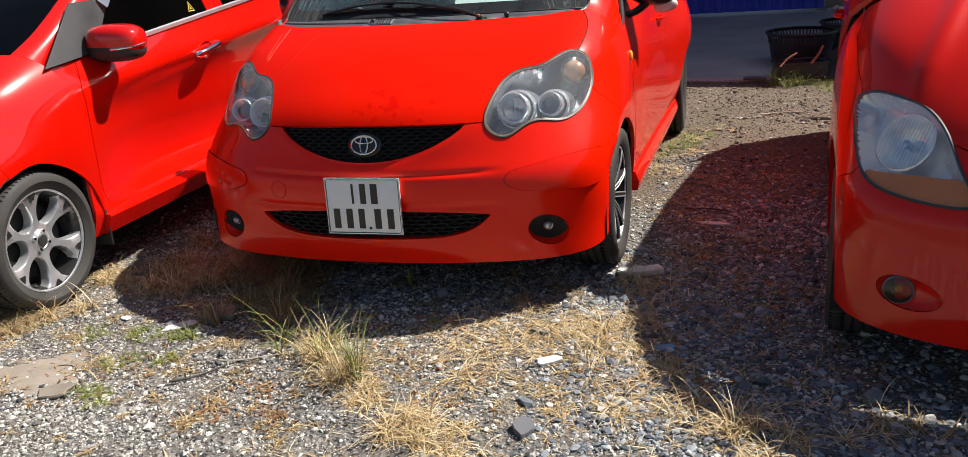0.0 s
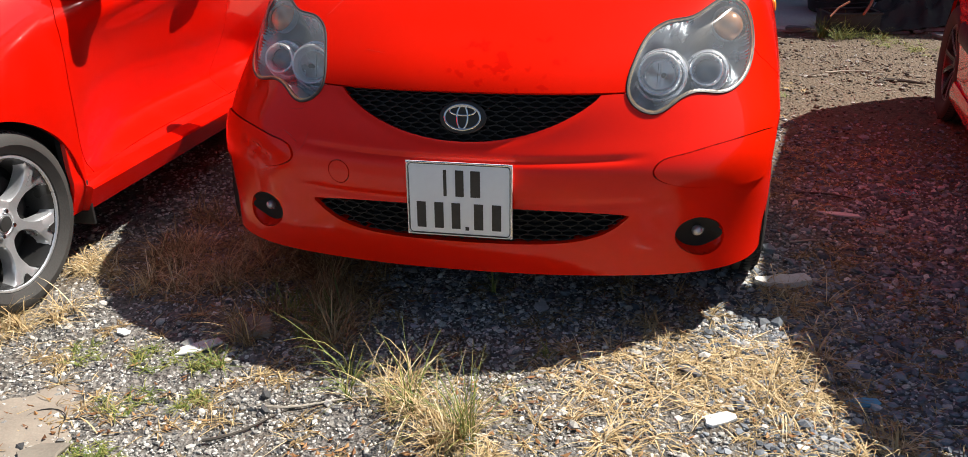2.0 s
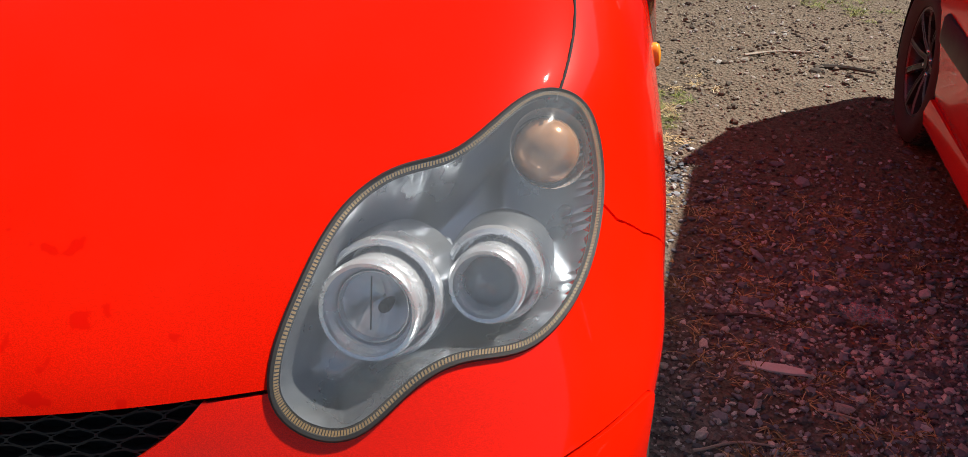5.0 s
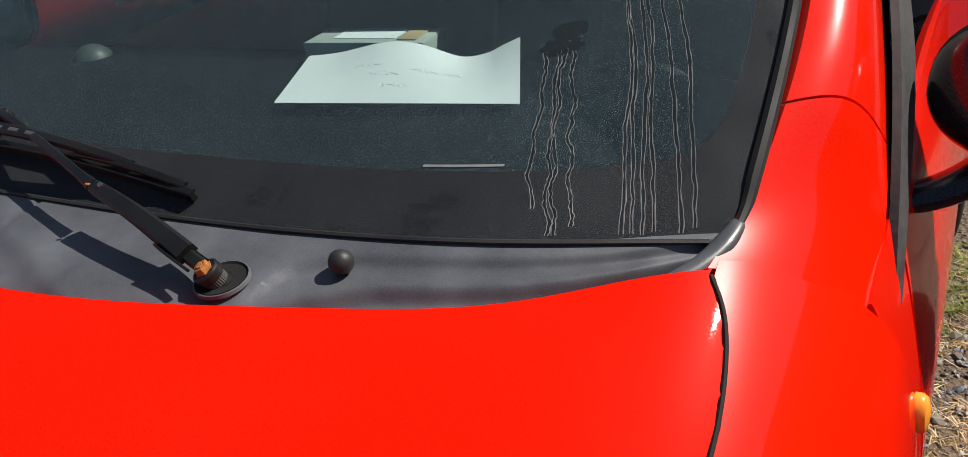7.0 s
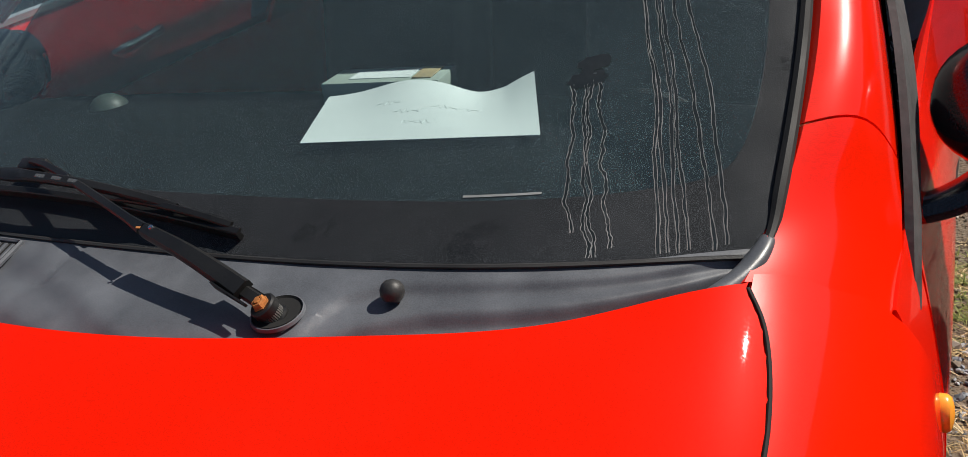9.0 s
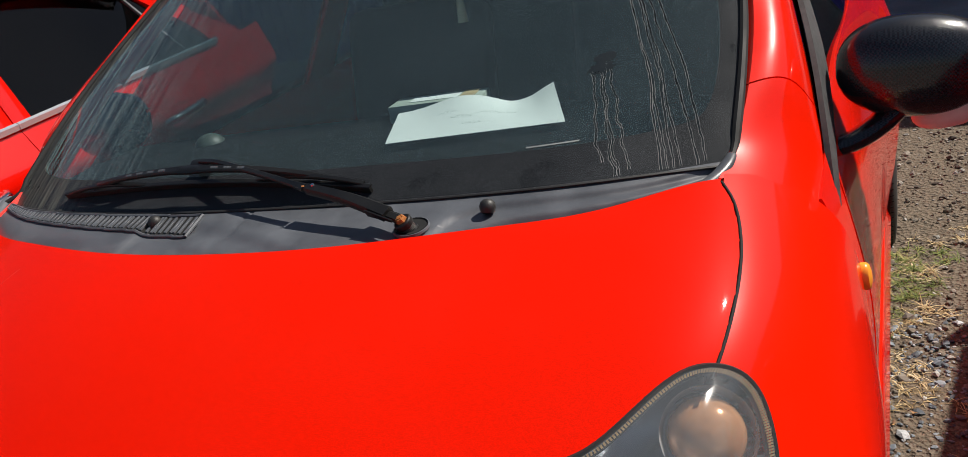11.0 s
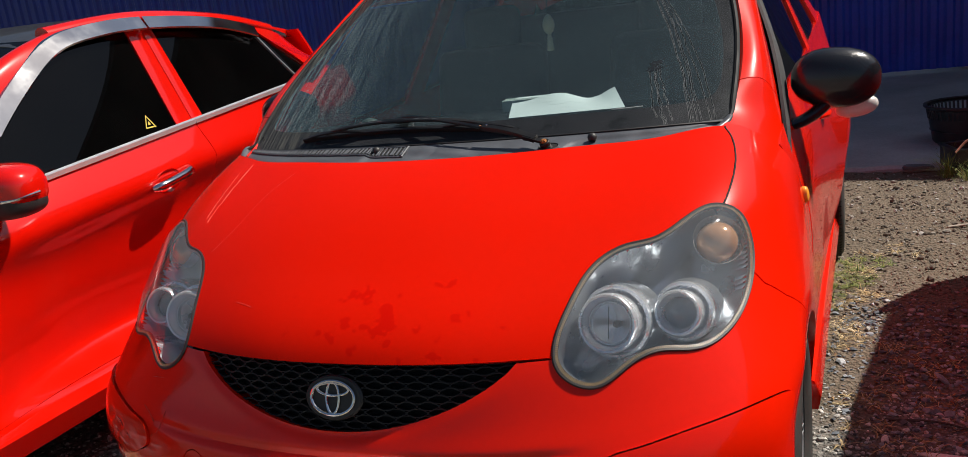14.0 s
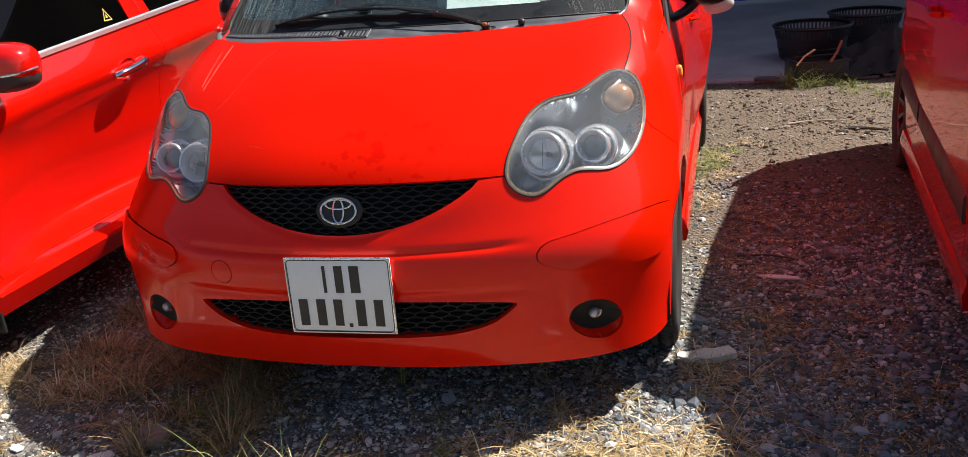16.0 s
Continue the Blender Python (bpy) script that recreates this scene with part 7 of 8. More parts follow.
part("inner_side", s_side.panel(["door", "rear_door", "quarter"], -0.016), BLACK_GAP, right_car)
part("body_side", s_side.panel("quarter"), RED_DARK, right_car)
s_door = part("front_door", s_side.panel("door", 0.001), RED_DARK, right_car)
s_door2 = part("rear_door", s_side.panel("rear_door", 0.001), RED_DARK, right_car)


def s_part(name, shape, mat, parent=None, label=""):
    return part(name, moved(shape, RIGHT_AT), mat, parent or right_car, label)


rub = [(-0.018, -0.045), (0.002, -0.045), (0.006, -0.03), (0.006, 0.03), (0.0, 0.04), (-0.018, 0.045)]
for y0, y1, door in ((0.975, 1.975, s_door), (2.02, 2.60, s_door2)):
    s_part("rub_strip", swept(np.array([(-0.824, y, 0.455 + 0.02 * (y - 1)) for y in np.linspace(y1, y0, 10)]), rub), BLACK_PLASTIC, door, "black rub strip along the door")
s_part("sill", swept(np.array([(-0.795, y, 0.215) for y in np.linspace(2.62, 0.93, 12)]), [(-0.03, -0.045), (0.016, -0.04), (0.022, 0.0), (0.012, 0.04), (-0.03, 0.045)]), RED_DARK)
for y, door in ((1.84, s_door), (2.62, s_door2)):
    s_part("door_handle", tube([(-0.812, y - 0.07, 0.86), (-0.840, y - 0.05, 0.862), (-0.842, y + 0.05, 0.864), (-0.812, y + 0.07, 0.866)], 0.010, 8), RED_DARK, door)
s_part("side_window", patch([(-0.760, 1.96, 1.075), (-0.765, 1.05, 1.020), (-0.640, 1.48, 1.42), (-0.625, 1.94, 1.44)], 14, 10, 0.006), TINTED)
s_part("side_window", patch([(-0.755, 2.70, 1.115), (-0.760, 2.04, 1.08), (-0.625, 2.03, 1.44), (-0.620, 2.58, 1.42)], 14, 10, 0.006), TINTED)
s_part("door_post", patch([(-0.766, 2.045, 1.07), (-0.768, 1.955, 1.07), (-0.632, 1.935, 1.445), (-0.632, 2.035, 1.445)], 5, 10, 0.002, 0.02), RED_DARK)
s_part("rear_post", patch([(-0.70, 3.42, 1.13), (-0.762, 2.70, 1.11), (-0.625, 2.58, 1.43), (-0.60, 3.18, 1.40)], 8, 10, 0.01, 0.03), RED_DARK)
S_PILLAR = [[(-0.79, 0.835, 0.975), (-0.725, 0.79, 1.030), (-0.665, 0.750, 1.053)], [(-0.785, 0.96, 1.02), (-0.735, 0.90, 1.075), (-0.682, 0.845, 1.10)], [(-0.745, 1.17, 1.16), (-0.70, 1.12, 1.21), (-0.655, 1.07, 1.23)], [(-0.655, 1.50, 1.41), (-0.62, 1.46, 1.45), (-0.585, 1.42, 1.46)]]
for s in (1, -1):
    sh = Sheet([[(s * x, y, z) for x, y, z in r][::s] for r in S_PILLAR], False)
    s_part("windscreen_pillar", sheet_solid(sh.grid(np.linspace(0, sh.u[-1], 9), np.linspace(0, sh.v[-1], 25)), np.array((-s * 0.012, 0, 0.012))), RED_DARK)
sg_ = np.array([[(f * (0.685 - 0.10 * s), 0.64 + 0.66 * s + 0.13 * abs(f) ** 3 * (1 - 0.3 * s), 1.058 + 0.41 * s + 0.02 * 4 * s * (1 - s) - 0.02 * f * f * s) for f in np.linspace(-1, 1, 21)] for s in np.linspace(0, 1, 9)])
s_part("windscreen", sheet_solid(sg_, np.array((0, 0, 0.004))), TINTED, label="dark windscreen with a grey seal")
s_part("screen_seal", tube(np.concatenate([sg_[::-1, 0], sg_[0, 1:-1], sg_[:, -1]]), 0.011, 6), GREY_PLASTIC)
s_part("cowl_panel", sheet_solid(np.array([[(x, 0.545 + 0.21 * (abs(x) / 0.68) ** 2.4 + d, 1.045 + 0.12 * d) for x in np.linspace(-0.67, 0.67, 25)] for d in (0, 0.05, 0.10)]), np.array((0, 0, 0.004))), GREY_PLASTIC)
s_part("vent_slats", join(*[moved(slab(0.004, 0.05, 0.006, 0), pose(-0.60 + 0.009 * k, 0.645 + 0.16 * (abs(-0.60 + 0.009 * k) / 0.68) ** 2.4, 1.062)) for k in range(40)]), BLACK_PLASTIC)
s_part("roof", sheet_solid(np.array([[(w * f, y + 0.05 * abs(f) ** 3, z - 0.03 * f * f - 0.015 * abs(f) ** 8) for f in np.linspace(-1, 1, 15)] for y, z, w in ((1.30, 1.47, 0.60), (1.6, 1.51, 0.62), (2.2, 1.515, 0.625), (2.9, 1.48, 0.61), (3.3, 1.42, 0.60))]), np.array((0, 0, 0.015))), RED_DARK)
s_part("roof_side", tube([(-0.615, 1.46, 1.445), (-0.622, 1.7, 1.465), (-0.622, 2.5, 1.465), (-0.605, 3.25, 1.405)], 0.036, 10), RED_DARK)
s_part("roof_side", tube([(0.615, 1.46, 1.445), (0.622, 1.7, 1.465), (0.622, 2.5, 1.465), (0.605, 3.25, 1.405)], 0.036, 10), RED_DARK)
s_part("tailgate", sheet_solid(np.array([[(0.70 * f, y - 0.05 * f * f, z) for f in np.linspace(-1, 1, 11)] for y, z in ((3.30, 1.40), (3.46, 1.12), (3.50, 0.7), (3.46, 0.25))]), np.array((0, -0.02, 0))), RED_DARK)
s_part("body_side", sheet_solid(np.array([[(0.80 - 0.05 * (z > 0.9), y, z) for z in (1.05, 0.7, 0.4, 0.2)] for y in np.linspace(0.9, 3.25, 6)][::-1]), np.array((0.02, 0, 0))), RED_DARK)
s_part("side_window", patch([(0.755, 1.05, 1.04), (0.75, 2.9, 1.1), (0.62, 2.7, 1.43), (0.64, 1.48, 1.42)], 10, 8, 0.005), TINTED)
s_part("underbody", moved(slab(1.30, 2.8, 0.05, 0.015), pose(0, 1.9, 0.23)), BLACK_GAP)
s_part("cabin_floor", moved(slab(1.4, 2.3, 0.04, 0.01), pose(0, 1.9, 0.5)), SEAT)
s_mir = s_part("wing_mirror", moved(flat_back(egg(0.098, 0.080, 0.072, 36, 20, 2.8), 0.055), pose(-0.885, 1.255, 1.065, 4, -4, -14)), RED_DARK, label="red wing mirror on a stalk")
s_part("mirror_stalk", tube(smooth_curve([(-0.770, 1.27, 0.995), (-0.795, 1.27, 1.000), (-0.820, 1.265, 1.015), (-0.85, 1.26, 1.04)], 12), np.linspace(0.03, 0.045, 12), 10, flat=0.6), RED_DARK, s_mir)
s_part("mirror_glass", moved(flat_back(egg(0.087, 0.05, 0.061), 0.005), pose(-0.885, 1.312, 1.065, 4, -4, -14)), CHROME, s_mir)
DARK_RIM = speckled("dark_silver_rim", (0.16, 0.16, 0.165), 0.4, 200, 0.1, 0.2, 0.8)
for y, bright in ((0.576, ALLOY_BLACK), (2.92, DARK_RIM)):
    for s in (-1, 1):
        wheel(right_car, RIGHT_AT @ side_pose(s * 0.722, y, 0.276, s), 0.276, 0.180, 9, bright, ALLOY_BLACK, "worn dark wheel")
for y in (0.576, 2.92):
    t = np.linspace(-0.25, math.pi + 0.25, 26)
    s_part("arch_liner", sheet_solid(np.array([[(-0.80 + dx, y + 0.32 * math.cos(q), 0.27 + 0.32 * math.sin(q)) for q in t] for dx in (0.01, 0.24)]), np.array((0, 0, 0.004))), BLACK_GAP)

# ---- ground: one sheet of grey gravel and dry earth to the horizon ----
GROUND = material("gravel_earth", (0.3, 0.28, 0.26), 0.95)
cell = noise_node(GROUND, 62, kind="ShaderNodeTexVoronoi")
small = noise_node(GROUND, 150, kind="ShaderNodeTexVoronoi")
patch_n = noise_node(GROUND, 1.7, 6, 0.6).outputs[0]
fine_n = noise_node(GROUND, 90, 5, 0.7).outputs[0]
# toned darker than the loose stones, to paint shade into their gaps
stone_c = ramp(GROUND, cell.outputs["Color"], [(0.1, (0.05, 0.05, 0.051)), (0.45, (0.16, 0.155, 0.147)), (0.8, (0.32, 0.31, 0.29)), (1.0, (0.52, 0.50, 0.47))])
grit_c = ramp(GROUND, small.outputs["Color"], [(0.1, (0.05, 0.047, 0.045)), (0.6, (0.15, 0.14, 0.125)), (1.0, (0.32, 0.30, 0.27))])
earth_c = ramp(GROUND, fine_n, [(0.3, (0.075, 0.052, 0.032)), (0.7, (0.22, 0.16, 0.105))])
mixed = mix_colour(GROUND, 0.45, stone_c, grit_c)
tree = GROUND.node_tree
co, sep, mr = tree.nodes.new("ShaderNodeTexCoord"), tree.nodes.new("ShaderNodeSeparateXYZ"), tree.nodes.new("ShaderNodeMapRange")
tree.links.new(co.outputs["Object"], sep.inputs[0])
tree.links.new(sep.outputs[1], mr.inputs[0])
mr.inputs["From Min"].default_value, mr.inputs["From Max"].default_value = 0.9, 2.6
mr.inputs["To Min"].default_value, mr.inputs["To Max"].default_value = 0.0, 0.55
add = tree.nodes.new("ShaderNodeMath")
tree.links.new(patch_n, add.inputs[0])
tree.links.new(mr.outputs[0], add.inputs[1])
share = ramp(GROUND, add.outputs[0], [(0.50, grey(0.10)), (0.72, grey(0.85))])
to_input(GROUND, mix_colour(GROUND, share, mixed, earth_c), "Base Color")
bump(GROUND, cell.outputs["Distance"], 0.9, 0.012)
bump(GROUND, small.outputs["Distance"], 0.6, 0.005)
bump(GROUND, fine_n, 0.5, 0.004)


def swell(x, y):
    """Low rises and hollows of the yard, level under the wheels' lines."""
    h = 0.010 * np.sin(2.3 * x + 1.1) * np.sin(1.7 * y + 0.4) + 0.006 * np.sin(5.1 * x - 2.0 * y) + 0.004 * np.sin(9.3 * y + 4.0 * x)
    return h * np.exp(-((x / 7) ** 4) - ((y / 7) ** 4)) - 0.006


far = np.array([60.0, 30.0, 16.0, 10.0, 7.0])
axis_x = np.concatenate([-far, np.arange(-4.6, 4.61, 0.045), far[::-1]])
axis_y = np.concatenate([-far, np.arange(-4.6, 5.01, 0.045), [6, 8, 11, 16, 30, 60]])
gx, gy = np.meshgrid(axis_x, axis_y)
jitter = np.random.default_rng(3).normal(0, 0.0022, gx.shape) * (np.abs(gx) < 4.5) * (np.abs(gy) < 4.8)
ground = part("ground", sheet_solid(np.stack([gx, gy, swell(gx, gy) + jitter], -1), np.array((0, 0, 0.3))), GROUND, None)
tagged(ground, "grey crushed-stone gravel with patches of dry earth", "ground", kind="structure")


def stuff(name, verts, faces, mat, label, category):
    """Many small pieces as one object; faces: an array of triangles or quads."""
    me = bpy.data.meshes.new(name)
    faces = np.asarray(faces)
    me.vertices.add(len(verts))
    me.vertices.foreach_set("co", np.asarray(verts, np.float32).ravel())
    me.loops.add(faces.size)
    me.loops.foreach_set("vertex_index", faces.astype(np.int32).ravel())
    me.polygons.add(len(faces))
    me.polygons.foreach_set("loop_start", np.arange(0, faces.size, faces.shape[1], dtype=np.int32))
    me.polygons.foreach_set("use_smooth", np.zeros(len(faces), bool))
    me.materials.append(mat)
    me.update(calc_edges=True)
    me.validate()
    return tagged(new(name, me), label, category, kind="stuff")


def island_colours(mat, stops):
    _, nodes, _, _ = nodes_of(mat)
    geo = nodes.new("ShaderNodeNewGeometry")
    return ramp(mat, geo.outputs["Random Per Island"], stops)


STONES = material("crushed_stone", grey(0.3), 0.9)
tone = island_colours(STONES, [(0.0, (0.05, 0.052, 0.056)), (0.2, (0.20, 0.20, 0.197)), (0.55, (0.46, 0.445, 0.41)), (0.9, (0.64, 0.615, 0.57)), (1.0, (0.85, 0.82, 0.76))])
grain = noise_node(STONES, 240, 3).outputs[0]
to_input(STONES, mix_colour(STONES, 0.6, tone, ramp(STONES, grain, [(0.3, grey(0.55)), (0.7, grey(1.25))]), "MULTIPLY"), "Base Color")
bump(STONES, grain, 0.4, 0.002)

g = (1 + 5**0.5) / 2
ico = np.array([(-1, g, 0), (1, g, 0), (-1, -g, 0), (1, -g, 0), (0, -1, g), (0, 1, g), (0, -1, -g), (0, 1, -g), (g, 0, -1), (g, 0, 1), (-g, 0, -1), (-g, 0, 1)]) / math.hypot(1, g)
ico_f = np.array([(0, 11, 5), (0, 5, 1), (0, 1, 7), (0, 7, 10), (0, 10, 11), (1, 5, 9), (5, 11, 4), (11, 10, 2), (10, 7, 6), (7, 1, 8), (3, 9, 4), (3, 4, 2), (3, 2, 6), (3, 6, 8), (3, 8, 9), (4, 9, 5), (2, 4, 11), (6, 2, 10), (8, 6, 7), (9, 8, 1)])


octa = np.array([(1, 0, 0), (-1, 0, 0), (0, 1, 0), (0, -1, 0), (0, 0, 1), (0, 0, -1)], float)
octa_f = np.array([(0, 2, 4), (2, 1, 4), (1, 3, 4), (3, 0, 4), (2, 0, 5), (1, 2, 5), (3, 1, 5), (0, 3, 5)])


def scatter_stones(n, x0, x1, y0, y1, size, rng, flat=(0.35, 0.75), coarse=False):
    """Angular stones lying on the ground, thinned out in patches; coarse: eight faces each."""
    body, body_f = (octa, octa_f) if coarse else (ico, ico_f)
    x, y = rng.uniform(x0, x1, n), rng.uniform(y0, y1, n)
    keep = rng.random(n) < 0.72 + 0.45 * np.sin(2.1 * x + 0.7) * np.sin(2.9 * y + 1.3)
    keep &= rng.random(n) > 0.85 * np.exp(-(((x + 0.99) / 0.20) ** 2) - (((y + 0.62) / 0.17) ** 2))
    # thins out towards the rim of the stretch
    rim = np.minimum(np.minimum(x - x0, x1 - x), np.minimum(y - y0, y1 - y))
    keep &= rng.random(n) < rim / (0.05 + 0.30 * rng.random(n))
    x, y = x[keep], y[keep]
    n = len(x)
    r = size * np.exp(rng.normal(0, 0.42, n)) * 0.5
    shape = body[None] * (1 + rng.uniform(-0.38, 0.25, (n, len(body), 1)))
    shape = shape * np.stack([np.ones(n), rng.uniform(0.55, 1.0, n), rng.uniform(*flat, n)], 1)[:, None]
    a, t = rng.uniform(0, 2 * np.pi, n), rng.normal(0, 0.35, n)
    ca, sa, ct, st = np.cos(a)[:, None], np.sin(a)[:, None], np.cos(t)[:, None], np.sin(t)[:, None]
    px, py, pz = shape[..., 0], shape[..., 1], shape[..., 2]
    py, pz = py * ct - pz * st, py * st + pz * ct
    px, py = px * ca - py * sa, px * sa + py * ca
    v = np.stack([px, py, pz], -1) * r[:, None, None]
    v[..., 0] += x[:, None]
    v[..., 1] += y[:, None]
    v[..., 2] += (swell(x, y) + r * 0.22)[:, None]
    return v.reshape(-1, 3), (body_f[None] + len(body) * np.arange(n)[:, None, None]).reshape(-1, 3)


rng = np.random.default_rng(11)
near_v, near_f = scatter_stones(60000, -1.75, 2.05, -1.35, 1.5, 0.0098, rng)
mid_v, mid_f = scatter_stones(10500, 0.3, 2.6, 1.7, 4.7, 0.0135, rng)
grit_v, grit_f = scatter_stones(95000, -1.8, 1.7, -1.5, 0.6, 0.0070, rng, coarse=True)
stuff("gravel", np.concatenate([near_v, grit_v]), np.concatenate([near_f, grit_f + len(near_v)]), STONES, "loose angular grey crushed stone", "gravel")
CLODS = material("stone_and_earth", grey(0.2), 0.95)
tone = island_colours(CLODS, [(0.0, (0.07, 0.06, 0.05)), (0.4, (0.16, 0.13, 0.10)), (0.75, (0.26, 0.22, 0.175)), (0.93, (0.36, 0.34, 0.31)), (1.0, (0.52, 0.50, 0.47))])
to_input(CLODS, mix_colour(CLODS, 0.4, tone, ramp(CLODS, noise_node(CLODS, 240, 3).outputs[0], [(0.3, grey(0.55)), (0.7, grey(1.25))]), "MULTIPLY"), "Base Color")
stuff("earth_clods", mid_v, mid_f, CLODS, "small brown clods and stones on dry earth", "clods")
SLATES = material("slate_chips", grey(0.2), 0.7)
tone = island_colours(SLATES, [(0.0, (0.06, 0.07, 0.085)), (0.5, (0.18, 0.205, 0.235)), (0.88, (0.31, 0.34, 0.37)), (1.0, (0.55, 0.56, 0.57))])
to_input(SLATES, mix_colour(SLATES, 0.5, tone, ramp(SLATES, noise_node(SLATES, 200, 3).outputs[0], [(0.3, grey(0.6)), (0.7, grey(1.2))]), "MULTIPLY"), "Base Color")
chip_v, chip_f = scatter_stones(15000, 0.62, 2.0, -1.0, 0.75, 0.0155, rng, (0.3, 0.6))
chip3_v, chip3_f = scatter_stones(10000, 0.85, 2.3, 0.6, 2.3, 0.0132, rng, (0.3, 0.6))
chip2_v, chip2_f = scatter_stones(3600, -1.2, 0.75, -0.08, 0.55, 0.013, rng, (0.3, 0.6))
stuff("slate_chips", np.concatenate([chip_v, chip2_v, chip3_v]), np.concatenate([chip_f, chip2_f + len(chip_v), chip3_f + len(chip_v) + len(chip2_v)]), SLATES, "flat bluish grey slate chips between the cars", "gravel")
big_v, big_f = scatter_stones(75, -1.6, 2.2, -1.5, 4.6, 0.030, rng)
stuff("stones", big_v, big_f, STONES, "larger broken grey stones on the gravel", "stones")


# ---- a patch of bare trodden earth ----
EARTH = speckled("bare_earth", (0.285, 0.245, 0.20), 0.95, 160, 0.5, 0.22, stains=12.0)
ex, ey = np.meshgrid(np.linspace(-1, 1, 41), np.linspace(-1, 1, 41))
er = np.sqrt(ex**2 + ey**2) * (1 + 0.16 * np.sin(3 * np.arctan2(ey, ex) + 0.6) + 0.08 * np.sin(7 * np.arctan2(ey, ex)))
wx, wy = -1.00 + 0.27 * ex, -0.63 + 0.24 * ey
rise = swell(wx, wy) + 0.007 - 0.020 * er**2 + np.random.default_rng(31).normal(0, 0.0009, er.shape)
tagged(part("earth_patch", sheet_solid(np.stack([wx, wy, rise], -1), np.array((0, 0, 0.02))), EARTH, None), "pale bare trodden earth between the stones", "earth", kind="structure")

# ---- grass ----
def blades(clumps, rng):
    """Clumps of (x, y, count, length, reach, upright): thin curved blades that taper."""
    vs, fs, n = [], [], 0
    for x, y, count, length, reach, upright in clumps:
        count = int(count * 1.9)
        roots = []
        for _ in range(max(1, count // 15)):
            d, b = reach * math.sqrt(rng.random()), rng.uniform(0, 2 * np.pi)
            roots.append((x + d * math.cos(b), y + d * math.sin(b), rng.uniform(0.6, 1.2)))
        for _ in range(count):
            a = rng.uniform(0, 2 * np.pi)
            rx, ry, grow = roots[int(rng.integers(len(roots)))]
            d, b = 0.012 * rng.random() ** 0.5, rng.uniform(0, 2 * np.pi)
            bx, by = rx + d * math.cos(b), ry + d * math.sin(b)
            bz = float(swell(np.array(bx), np.array(by)))
            ln = length * grow * rng.uniform(0.4, 1.15)
            tilt = np.clip(rng.normal(upright, 0.28), 0.03, 1.45)
            droop = rng.uniform(0.3, 1.3)
            w = rng.uniform(0.0007, 0.0019)
            side = np.array((-math.sin(a), math.cos(a), 0)) * w
            p, ang = np.array((bx, by, bz)), tilt
            for k in range(5):
                taper = (1.0, 0.95, 0.8, 0.5, 0.08)[k]
                vs += [p - side * taper, p + side * taper]
                p = p + ln / 4 * np.array((math.cos(a) * math.cos(ang), math.sin(a) * math.cos(ang), math.sin(ang)))
                ang -= droop * 0.42
                p[2] = max(p[2], bz + 0.004)
            fs += [(n + 2 * k, n + 2 * k + 1, n + 2 * k + 3, n + 2 * k + 2) for k in range(4)]
            n += 10
    return np.array(vs), np.array(fs)


def blade_material(name, stops):
    mat = material(name, stops[0][1], 0.7)
    to_input(mat, island_colours(mat, stops), "Base Color")
    return mat


STRAW = blade_material("dry_straw", [(0.0, (0.24, 0.155, 0.07)), (0.4, (0.46, 0.33, 0.155)), (0.8, (0.64, 0.49, 0.27)), (1.0, (0.78, 0.67, 0.46))])
BROWN = blade_material("brown_dead_grass", [(0.0, (0.12, 0.078, 0.034)), (0.5, (0.30, 0.205, 0.09)), (1.0, (0.62, 0.48, 0.25))])
GREEN = blade_material("green_blades", [(0.0, (0.08, 0.13, 0.02)), (0.5, (0.17, 0.21, 0.04)), (1.0, (0.36, 0.33, 0.10))])
rng = np.random.default_rng(21)
straw = [(0.50, -0.286, 70, 0.11, 0.10, 0.25), (0.45, -0.418, 55, 0.11, 0.10, 0.25), (0.65, -0.22, 75, 0.12, 0.10, 0.25), (0.76, 0.02, 95, 0.12, 0.11, 0.25), (0.70, -0.09, 70, 0.12, 0.10, 0.25), (0.86, 0.24, 60, 0.10, 0.08, 0.3),
         (0.36, -0.30, 60, 0.08, 0.08, 0.3)]
straw += [(0.972, -0.186, 80, 0.11, 0.06, 0.45), (1.06, -0.34, 80, 0.11, 0.06, 0.45), (1.106, -0.517, 80, 0.11, 0.07, 0.45), (1.209, -0.631, 70, 0.11, 0.07, 0.45), (-1.33, -0.24, 130, 0.17, 0.06, 0.8), (-1.40, -0.36, 120, 0.16, 0.08, 0.7), (-1.24, -0.13, 60, 0.13, 0.05, 0.7), (0.94, -0.02, 120, 0.12, 0.07, 0.5),
         (0.365, -0.755, 240, 0.13, 0.09, 0.5), (0.50, -0.80, 110, 0.10, 0.10, 0.3), (1.27, -0.65, 120, 0.15, 0.05, 0.8)]
